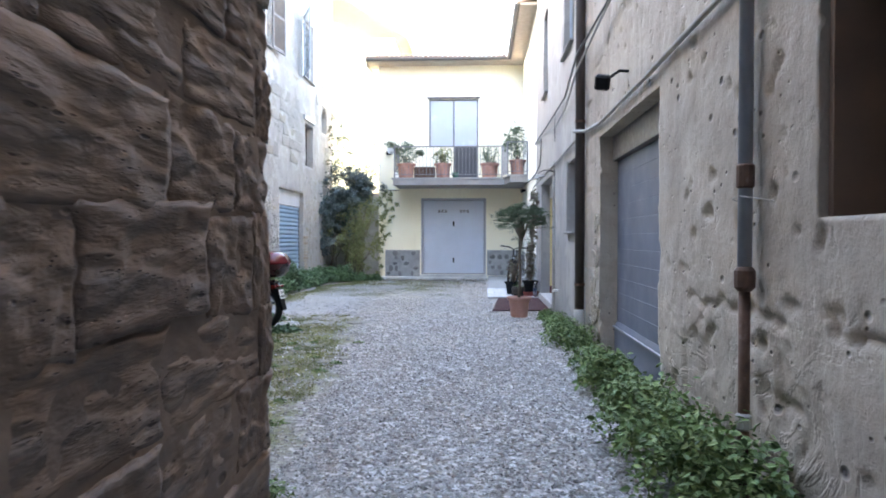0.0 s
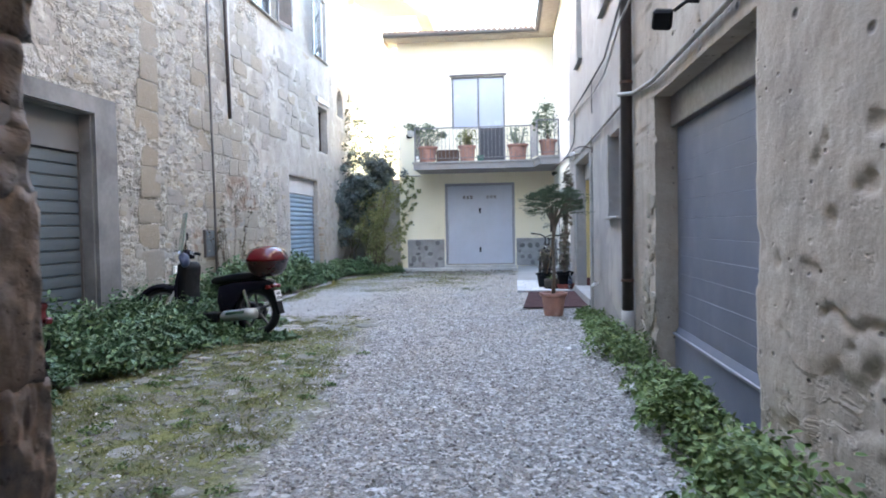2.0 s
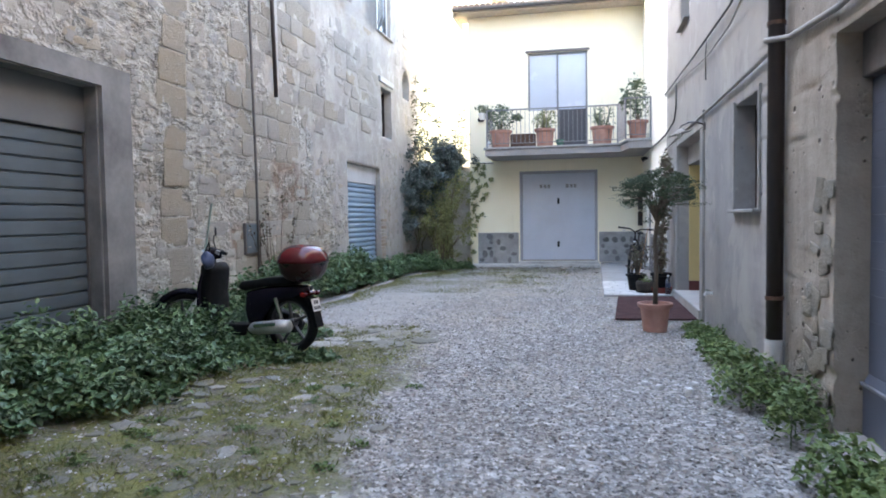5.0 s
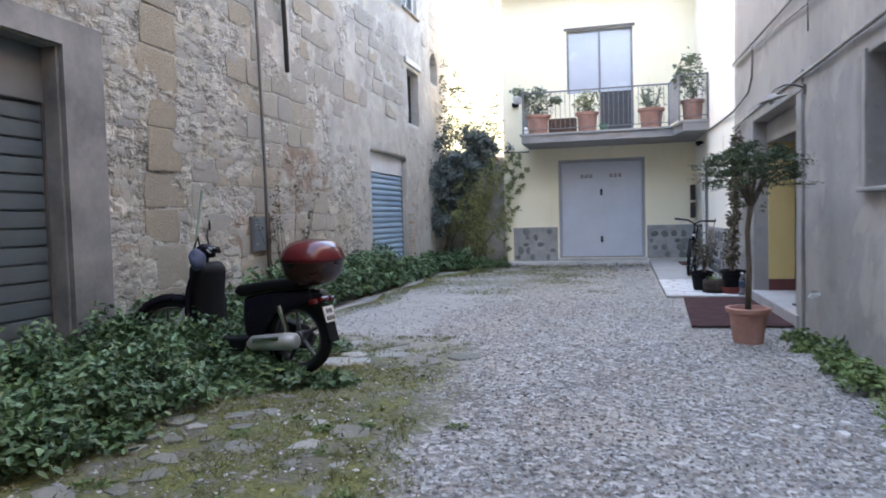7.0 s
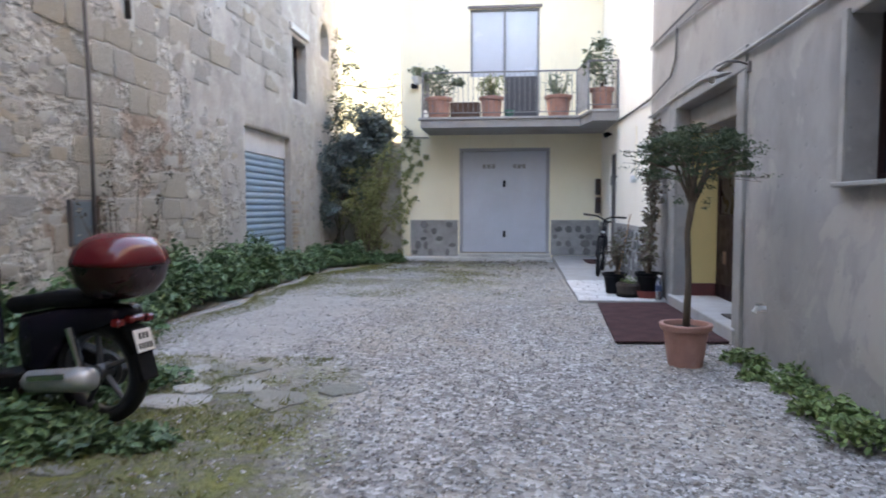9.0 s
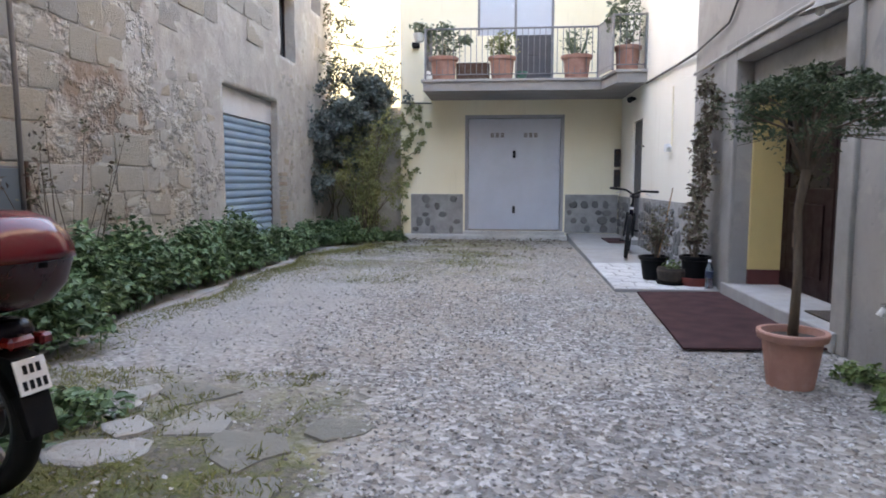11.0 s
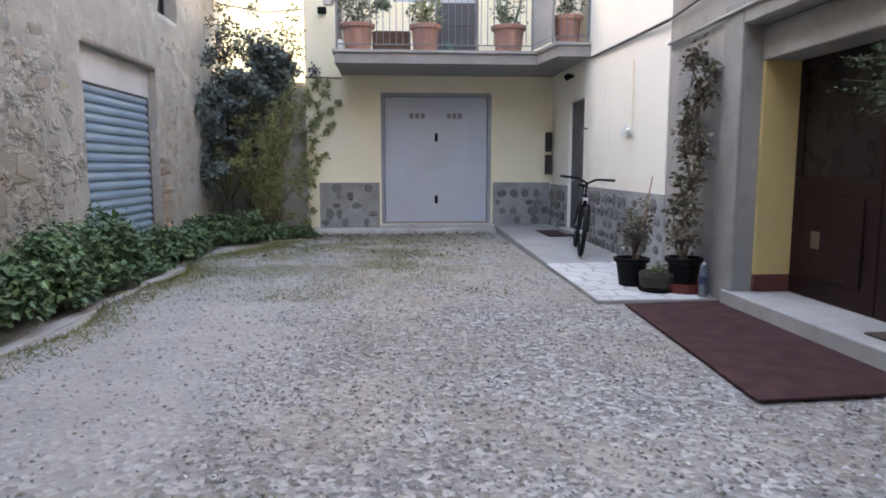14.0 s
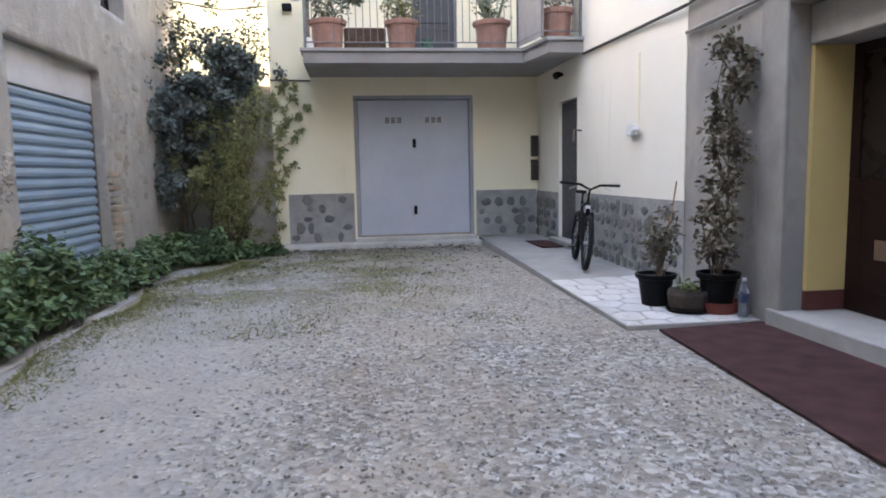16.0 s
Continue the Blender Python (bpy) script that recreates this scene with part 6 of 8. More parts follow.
    bmesh.ops.solidify(bm, geom=bm.faces[:], thickness=0.006)
    part("front_fender", bm, body, th, smooth=True).matrix_basis = steer
    rings, bm = [], bmesh.new()
    for k in range(9):
        a = 0.7 + 2.0 * k / 8
        c, sn = math.cos(a), math.sin(a)
        rings.append([bm.verts.new(((R + d) * c, yy, R + (R + d) * sn)) for yy, d in ((-0.08, -0.01), (-0.05, 0.04), (0.05, 0.04), (0.08, -0.01))])
    for a, b in zip(rings, rings[1:]):
        for k in range(3):
            bm.faces.new((a[k], a[k + 1], b[k + 1], b[k]))
    bmesh.ops.solidify(bm, geom=bm.faces[:], thickness=0.008)
    part("rear_fender", bm, M["black"], th, smooth=True)
    # handlebar group
    part("headset", extrude_profile(bmesh.new(), [(0.84, 1.0), (1.0, 1.0), (1.04, 1.08), (0.96, 1.14), (0.86, 1.1)], 0.2, "y", -0.1, 0.03), body, th, smooth=True).matrix_basis = steer
    part("headlight", lathe(bmesh.new(), [(0.001, 0.0), (0.06, 0.01), (0.07, -0.04)], 16, Matrix.Translation((1.04, 0, 1.06)) @ Matrix.Rotation(math.pi / 2, 4, "Y")), M["chrome"], th).matrix_basis = steer
    hb = part("handlebar", tube(bmesh.new(), [(0.82, -0.34, 1.07), (0.9, -0.12, 1.09), (0.9, 0.12, 1.09), (0.82, 0.34, 1.07)], 0.012, 8), M["alloy"], th)
    for s in (-1, 1):
        part("grip", tube(bmesh.new(), [(0.86, s * 0.24, 1.078), (0.82, s * 0.35, 1.068)], 0.02, 8), M["rubber"], hb)
        part("brake_lever", tube(bmesh.new(), [(0.92, s * 0.22, 1.08), (0.89, s * 0.34, 1.06)], 0.007, 6), M["alloy"], hb)
    hb.matrix_basis = steer
    mr = part("mirror", tube(bmesh.new(), [(0.9, -0.2, 1.1), (0.92, -0.28, 1.2), (0.91, -0.3, 1.26)], 0.006, 6), M["black"], th)
    part("mirror_head", lathe(bmesh.new(), [(0.001, -0.02), (0.05, -0.015), (0.055, 0.0), (0.001, 0.004)], 14, Matrix.Translation((0.9, -0.31, 1.3)) @ Matrix.Rotation(math.pi / 2, 4, "Y")), M["black"], mr)
    mr.matrix_basis = steer
    # engine, exhaust on the right side (towards -y)
    part("engine", extrude_profile(bmesh.new(), [(0.0, 0.2), (0.42, 0.22), (0.5, 0.36), (0.3, 0.46), (0.06, 0.4), (-0.06, 0.3)], 0.12, "y", -0.18, 0.02), M["black"], th, "black engine casing")
    ex = part("exhaust", tube(bmesh.new(), [(0.44, 0.15, 0.26), (0.38, 0.16, 0.27), (0.0, 0.17, 0.31), (-0.08, 0.17, 0.318), (-0.1, 0.17, 0.32)], [0.03, 0.066, 0.074, 0.066, 0.03], 16), M["alloy"] if plate else M["black"], th, "dull silver exhaust silencer" if plate else "black exhaust silencer", smooth=True)
    part("heat_shield", extrude_profile(bmesh.new(), [(0.32, 0.29), (0.04, 0.325), (0.04, 0.36), (0.32, 0.325)], 0.012, "y", 0.237, 0.003), M["chrome"], ex)
    part("exhaust_pipe", tube(bmesh.new(), [(0.43, 0.15, 0.26), (0.53, 0.1, 0.18), (0.6, 0.0, 0.2)], 0.018, 8), M["rust"], th)
    part("shock_absorber", tube(bmesh.new(), [(0.03, 0.12, 0.32), (0.12, 0.12, 0.6)], [0.022, 0.028], 10), M["chrome"], th)
    # rear light, plate
    lx = -0.28 if plate else -0.2
    lz = 0.63 if plate else 0.7
    part("tail_light", boxed(lx, lx + 0.08, -0.06, 0.06, lz, lz + 0.05, bevel=0.015), M["red_lens"], th, "red tail light")
    for s in (-1, 1):
        part("indicator", boxed(lx + 0.01, lx + 0.08, s * 0.12 - 0.03, s * 0.12 + 0.03, lz - 0.01, lz + 0.04, bevel=0.012), M["red_lens"], th)
    if screen:
        part("windscreen", extrude_profile(bmesh.new(), [(1.02, 1.08), (1.035, 1.08), (0.95, 1.62), (0.935, 1.62)], 0.42, "y", -0.21, 0.004), M["screen"], th, "pale greenish clear windscreen").matrix_basis = steer
    if not plate:
        return th
    m = Matrix.Translation((-0.31, 0, 0.53)) @ Matrix.Rotation(0.28, 4, "Y")
    pl = part("number_plate", boxed(-0.004, 0.004, -0.07, 0.07, -0.068, 0.068, bevel=0.002, m=m), M["white_plastic"], th, "white number plate with dark marks")
    for row, n in ((0.026, 3), (-0.035, 4)):
        for k in range(n):
            yy = (k - (n - 1) / 2) * 0.03
            part("plate_mark", box(bmesh.new(), -0.0065, -0.0045, yy - 0.009, yy + 0.009, row - 0.016, row + 0.02, m=m), M["black"], pl)
    part("mud_flap", extrude_profile(bmesh.new(), [(-0.2, 0.62), (-0.28, 0.6), (-0.36, 0.3), (-0.33, 0.29)], 0.13, "y", -0.065, 0.004), M["black"], th)
    part("stand", tube(bmesh.new(), [(0.45, -0.12, 0.2), (0.42, -0.16, 0.0)], 0.012, 6), M["black"], th)
    if top_case:
        rk = part("rack", tube(bmesh.new(), [(0.1, -0.1, 0.8), (-0.2, -0.1, 0.81), (-0.2, 0.1, 0.81), (0.1, 0.1, 0.8)], 0.012, 6), M["black"], th)
        c = Matrix.Translation((-0.16, 0, 0.78)) @ Matrix.Diagonal((1, 1, 1.17, 1))
        lo = bmesh.new()
        hi = bmesh.new()

        def oval(k, rx, ry):
            a = 6.283 * k / 28
            return rx * math.copysign(abs(math.cos(a)) ** 0.75, math.cos(a)), ry * math.copysign(abs(math.sin(a)) ** 0.75, math.sin(a))
        for bm, prof in ((lo, [(0.1, 0.11, 0.0), (0.165, 0.175, 0.02), (0.215, 0.23, 0.08), (0.238, 0.255, 0.165)]), (hi, [(0.247, 0.265, 0.168), (0.244, 0.262, 0.195), (0.222, 0.238, 0.25), (0.175, 0.185, 0.3), (0.1, 0.11, 0.325), (0.001, 0.001, 0.332)])):
            rg = [[bm.verts.new(c @ Vector((*oval(k, a, b), z))) for k in range(28)] for a, b, z in prof]
            for p, q in zip(rg, rg[1:]):
                for k in range(28):
                    bm.faces.new((p[k], p[(k + 1) % 28], q[(k + 1) % 28], q[k]))
            bm.faces.new(rg[0][::-1])
        # lower half wears the red darkened for the ground it mirrors
        tc = part("top_case", lo, M["red_tub_shaded"], th, "dark red gloss top case", smooth=True)
        part("case_lid", hi, M["red_gloss"], tc, smooth=True)
        part("case_seam", lathe(bmesh.new(), [(0.24, 0.163), (0.256, 0.166), (0.24, 0.169)], 28, c @ Matrix.Diagonal((1.0, 1.05, 1, 1)), True), M["black"], tc)
        part("case_lock", boxed(-0.4, -0.365, -0.02, 0.02, 0.95, 0.98, bevel=0.005), M["black"], tc)
    return th


def stretch(th, names, dx):
    """Sets the front of a scooter further from its seat."""
    for ob in th.children:
        if ob.name.split(".")[0] in names or (ob.name.startswith("wheel") and len(ob.data.vertices) and ob.data.vertices[0].co.x > 0.6):
            ob.matrix_basis = Matrix.Translation((dx, 0, 0)) @ ob.matrix_basis


def scooters():
    front = ("leg_shield", "glove_box", "steering_column", "fork_leg", "front_fender", "headset", "headlight", "handlebar", "mirror", "windscreen")
    s = scooter(-3.27, 9.6, 169, "black large-wheeled scooter with dark red top case", M["black_gloss"], True, True, True, 44.0)
    stretch(s, front, 0.13)
    b = root("hanging_bag", -4.22, 9.55, 1.0, 0)
    tagged(b, "blue-grey plastic bag hanging from scooter handlebar", "bag")
    bm = bmesh.new()
    bmesh.ops.create_icosphere(bm, subdivisions=3, radius=0.1)
    for v in bm.verts:
        v.co = Vector((v.co.x * 0.7, v.co.y * 1.1, v.co.z * 1.2)) * 0.8 * (1 + 0.35 * noise.noise(v.co * 11))
    part("bag", bm, M["blue_cloth"], b, smooth=True)
    part("strap", tube(bmesh.new(), [(0, -0.04, 0.1), (0.02, 0, 0.2), (0, 0.05, 0.1)], 0.008, 5), M["black"], b)
    scooter(-3.66, 5.84, 163, "dark red scooter standing in weeds", M["red_gloss"], False, False, False)


# ---- bicycle ----
def bicycle():
    th = root("bicycle", 0.96, 18.83, 0.08)
    th.matrix_basis = pose(0.96, 18.83, 0.083, -5, 0, 258)
    tagged(th, "dark mountain bike leaning by the cream wall", "bicycle")
    R, B = 0.34, 1.08
    for x in (0, B):
        m = Matrix.Translation((x, 0, R)) @ Matrix.Rotation(math.pi / 2, 4, "X")
        wh = part("wheel", lathe(bmesh.new(), [(0.012, -0.04), (0.022, -0.04), (0.022, 0.04), (0.012, 0.04)], 10, m, True), M["alloy"], th)
        part("tyre", lathe(bmesh.new(), [(R - 0.055, 0), (R - 0.035, -0.03), (R - 0.01, -0.025), (R, 0), (R - 0.01, 0.025), (R - 0.035, 0.03)], 36, m, True), M["rubber"], wh, smooth=True)
        part("rim", lathe(bmesh.new(), [(R - 0.065, -0.01), (R - 0.045, -0.013), (R - 0.045, 0.013), (R - 0.065, 0.01)], 36, m, True), M["black"], wh)
        sp = bmesh.new()
        for k in range(24):
            a = 6.283 * k / 24
            tube(sp, [(x + 0.02 * math.cos(a + .6), 0.03 * (-1) ** k, R + 0.02 * math.sin(a + .6)), (x + (R - 0.06) * math.cos(a), 0, R + (R - 0.06) * math.sin(a))], 0.0015, 3, False)
        part("spokes", sp, M["alloy"], wh)
    bb, st, hd0, hd1 = (0.43, 0, 0.31), (0.27, 0, 0.82), (0.86, 0, 0.82), (0.9, 0, 0.68)
    for nm, a, b, r in (("down_tube", bb, hd1, 0.032), ("top_tube", (0.3, 0, 0.76), hd0, 0.025), ("seat_tube", bb, st, 0.02), ("head_tube", hd0, hd1, 0.03)):
        part(nm, tube(bmesh.new(), [a, b], r, 10), M["black_gloss"], th, smooth=True)
    part("frame_sticker", tube(bmesh.new(), [(0.885, 0, 0.7), (0.873, 0, 0.79)], 0.0315, 10), M["white_plastic"], th, "white frame sticker")
    for s in (-1, 1):
        part("chain_stay", tube(bmesh.new(), [bb, (0, s * 0.06, R)], 0.01, 6), M["black_gloss"], th)
        part("seat_stay", tube(bmesh.new(), [(0.3, 0, 0.74), (0, s * 0.06, R)], 0.009, 6), M["black_gloss"], th)
        part("fork_blade", tube(bmesh.new(), [(0.89, s * 0.055, 0.7), (0.98, s * 0.06, 0.52), (B, s * 0.065, R)], [0.022, 0.022, 0.016], 8), M["black"], th)
        part("pedal", boxed(0.43 + s * 0.12, 0.43 + s * 0.12 + 0.09, s * 0.1 - 0.045, s * 0.1 + 0.045, 0.3 + s * 0.1, 0.32 + s * 0.1, bevel=0.004), M["black"], th)
        part("crank", tube(bmesh.new(), [(0.43, s * 0.06, 0.31), (0.43 + s * 0.14, s * 0.07, 0.31 + s * 0.1)], 0.009, 6), M["alloy"], th)
    part("chainring", lathe(bmesh.new(), [(0.04, -0.003), (0.09, -0.003), (0.09, 0.003), (0.04, 0.003)], 24, Matrix.Translation((0.43, -0.05, 0.31)) @ Matrix.Rotation(math.pi / 2, 4, "X"), True), M["black"], th)
    part("saddle", extrude_profile(bmesh.new(), [(0.1, -0.07), (0.12, -0.075), (0.28, -0.025), (0.38, -0.015), (0.4, 0), (0.38, 0.015), (0.28, 0.025), (0.12, 0.075), (0.1, 0.07)], 0.045, "z", 0.92, 0.012), M["black"], th, smooth=True)
    part("seat_post", tube(bmesh.new(), [st, (0.25, 0, 0.92)], 0.013, 8), M["black"], th)
    part("stem", tube(bmesh.new(), [hd0, (0.85, 0, 0.92), (0.92, 0, 0.98)], 0.016, 8), M["black"], th)
    hb = part("handlebar", tube(bmesh.new(), [(0.86, -0.34, 1.06), (0.9, -0.12, 1.05), (0.92, 0, 0.99), (0.9, 0.12, 1.05), (0.86, 0.34, 1.06)], 0.016, 8), M["black"], th)
    for s in (-1, 1):
        part("grip", tube(bmesh.new(), [(0.882, s * 0.24, 1.055), (0.857, s * 0.37, 1.06)], 0.018, 8), M["rubber"], hb)
        part("brake_lever", tube(bmesh.new(), [(0.91, s * 0.18, 1.02), (0.93, s * 0.26, 0.99)], 0.006, 6), M["alloy"], hb)


# ---- pots and plants ----
def pot(parent, R, H, mat, name="pot", z=0.0, taper=0.72):
    p = part(name, lathe(bmesh.new(), [(R * taper, z), (R * 0.93, z + H * 0.82), (R * 0.95, z + H * 0.84), (R * 1.07, z + H * 0.86), (R * 1.12, z + H * 0.97), (R * 1.1, z + H), (R * 0.94, z + H), (R * 0.86, z + H * 0.86)], 28), mat, parent, smooth=False)
    part("soil", lathe(bmesh.new(), [(0.001, z + H * 0.9), (R * 0.88, z + H * 0.88)], 20), M["soil"], p)
    return p


def potted_tree():
    th = root("potted_tree", 0.645, 11.47, 0.0)
    tagged(th, "small flat-topped tree in a terracotta pot", "potted tree")
    pot(th, 0.19, 0.35, M["terracotta"])
    bm = bmesh.new()
    tube(bm, [(0, 0, 0.3), (0.015, 0.01, 0.7), (0.0, 0.02, 1.1), (0.03, 0, 1.35)], [0.032, 0.026, 0.024, 0.03], 10)
    part("trunk", bm, M["bark"], th, smooth=True)
    P, S = [], []
    r = random.Random(12)
    for k in range(14):
        a = 6.283 * k / 14 + r.uniform(-.2, .2)
        L = r.uniform(0.26, 0.42)
        zt = r.uniform(1.66, 1.86)
        end = (0.03 + L * math.cos(a), L * math.sin(a), zt)
        mid = (0.03 + L * 0.35 * math.cos(a), L * 0.35 * math.sin(a), 1.32 + (zt - 1.32) * 0.75)
        part("limb", tube(bmesh.new(), [(0.03, 0, 1.28 + r.uniform(0, .1)), mid, end], [0.014, 0.009, 0.004], 6), M["bark"], th)
    for _ in range(150):
        a, q = r.uniform(0, 6.283), 0.43 * r.random() ** 0.5
        top = 1.97 - 0.95 * q * q
        z = top - 0.26 * r.random() ** 1.6
        n = r.randrange(34, 60)
        P.append(ball_points(n, (0.03 + q * math.cos(a), q * math.sin(a), z), (0.1, 0.1, 0.018), 0.05))
        S.append(0.018 + 0.022 * nrg.random(n))
    for _ in range(46):
        a = r.uniform(0, 6.283)
        L = r.uniform(0.4, 0.57)
        z = r.uniform(1.52, 1.82)
        part("twig", tube(bmesh.new(), [(0.03 + .2 * math.cos(a), .2 * math.sin(a), z), (0.03 + L * math.cos(a), L * math.sin(a), z + r.uniform(-.05, .05))], [0.004, 0.002], 4), M["bark"], th)
        n = 44
        t = nrg.random((n, 1))
        P.append(np.array([[0.03, 0, z]]) + np.array([[math.cos(a), math.sin(a), 0]]) * (0.25 + (L - 0.2) * t) + nrg.normal(size=(n, 3)) * np.array([0.025, 0.025, 0.008]))
        S.append(0.016 + 0.018 * nrg.random(n))
    for _ in range(16):
        n = 14
        P.append(ball_points(n, (r.uniform(-.14, .18), r.uniform(-.14, .14), r.uniform(1.3, 1.55)), (0.05, 0.05, 0.04), 0.2))
        S.append(0.02 + 0.02 * nrg.random(n))
    tagged(leaves("crown", np.concatenate(P), np.concatenate(S), M["conifer"], th, spread=0.8, narrow=0.42), "dark green layered crown")


def bushy(parent, c, r, n, size, mat, name="leaves", spread=0.9, stems=8, z0=0.0, narrow=0.5):
    P = ball_points(n, c, r, 0.25)
    keep = np.array([noise.noise((p[0] * 9, p[1] * 9, p[2] * 9)) > -0.12 for p in P])
    P = P[keep]
    for k in range(stems):
        q = P[rng.randrange(len(P))]
        part("stem", tube(bmesh.new(), [(0.3 * (c[0]), 0.3 * c[1], z0), (c[0] * .6 + q[0] * .4, c[1] * .6 + q[1] * .4, (z0 + q[2]) / 2), tuple(q)], [0.008, 0.006, 0.003], 5, False), M["bark"], parent)
    return leaves(name, P, size * (0.6 + 0.8 * nrg.random(len(P))), mat, parent, spread=spread, narrow=narrow)


def doorway_pots():
    th = root("pot_plant", 0.72, 15.75, 0.045)
    tagged(th, "dry reddish shrub in a black plastic pot", "pot plant")
    pot(th, 0.17, 0.3, M["black"])
    bushy(th, (0.05, 0, 0.62), (0.2, 0.2, 0.34), 700, 0.05, M["dry"], stems=16, z0=0.27)
    part("cane", tube(bmesh.new(), [(0.05, 0, 0.25), (0.22, 0.06, 1.15)], 0.007, 5), M["wood"], th)
    th = root("planter", 0.87, 15.42, 0.045)
    tagged(th, "low mossy stone bowl planter", "planter")
    p = part("bowl", lathe(bmesh.new(), [(0.12, 0.0), (0.165, 0.05), (0.18, 0.16), (0.165, 0.2), (0.14, 0.18)], 20), M["soil"], th)
    part("saucer", lathe(bmesh.new(), [(0.17, 0.0), (0.19, 0.03), (0.18, 0.03), (0.16, 0.005)], 20), M["black"], th)
    bushy(th, (0, 0, 0.22), (0.12, 0.12, 0.07), 200, 0.035, M["weed"], stems=4, z0=0.2)
    th = root("pot_plant", 1.12, 15.36, 0.045)
    tagged(th, "tall sparse climber in dark pot on red saucer", "pot plant")
    part("saucer", lathe(bmesh.new(), [(0.17, 0.0), (0.2, 0.1), (0.19, 0.1), (0.16, 0.01)], 22), M["red_clay"], th, "red clay saucer")
    pot(th, 0.17, 0.34, M["black"], z=0.012)
    P, S = [], []
    r = random.Random(8)
    for k in range(7):
        pts = [(r.uniform(-.05, .05), r.uniform(-.06, .06), 0.3)]
        for j in range(1, 8):
            pts.append((0.13 * j / 8 + r.uniform(-.08, .04), 0.05 * j / 8 + r.uniform(-.28, .28), 0.3 + j * 0.29 * r.uniform(.9, 1.02)))
        part("stem", tube(bmesh.new(), pts, [0.008] * 4 + [0.005] * 4, 5, False), M["bark"], th)
        for q in pts[1:]:
            n = r.randrange(22, 40)
            P.append(ball_points(n, q, (0.08, 0.15, 0.17), 0.1))
            S.append(0.035 + 0.05 * nrg.random(n))
    leaves("leaves", np.concatenate(P), np.concatenate(S), M["dry"], th, spread=1.0, narrow=0.6)
    bushy(th, (0, 0, 0.55), (0.18, 0.18, 0.2), 300, 0.045, M["dry"], name="low_leaves", stems=6, z0=0.3)
    th = root("water_bottle", 1.21, 15.1, 0.045)
    tagged(th, "clear plastic water bottle with white cap", "bottle")
    part("body", lathe(bmesh.new(), [(0.035, 0.0), (0.045, 0.01), (0.045, 0.1), (0.042, 0.11), (0.045, 0.12), (0.045, 0.22), (0.03, 0.27), (0.015, 0.3), (0.015, 0.315)], 20), M["clear"], th, smooth=True)
    part("cap", lathe(bmesh.new(), [(0.017, 0.31), (0.017, 0.335), (0.001, 0.336)], 14), M["white_plastic"], th)
    part("label", lathe(bmesh.new(), [(0.046, 0.125), (0.046, 0.2)], 20), M["blue_cloth"], th)
    # matting
    m = extrude_profile(bmesh.new(), [(0.2, 12.28), (RX - 0.02, 12.36), (RX - 0.02, 14.98), (0.36, 14.9)], 0.016, "z", 0.012, 0.003)
    tagged(mesh_ob("door_mat", m, M["mat"]), "large dark red worn mat before the doorway", "mat")
    sm = boxed(RX + 0.1, RX + 0.44, 12.62, 13.15, 0.157, 0.172, bevel=0.004)
    tagged(mesh_ob("door_mat", sm, M["soil"]), "small dark grey mat on the doorstep", "mat")
    d = extrude_profile(bmesh.new(), [(0.82, 20.0), (RX - 0.15, 20.0), (RX - 0.15, 21.0), (0.82, 21.0)], 0.015, "z", 0.118, 0.003)
    tagged(mesh_ob("door_mat", d, M["mat"]), "dark door mat before the house door", "mat")


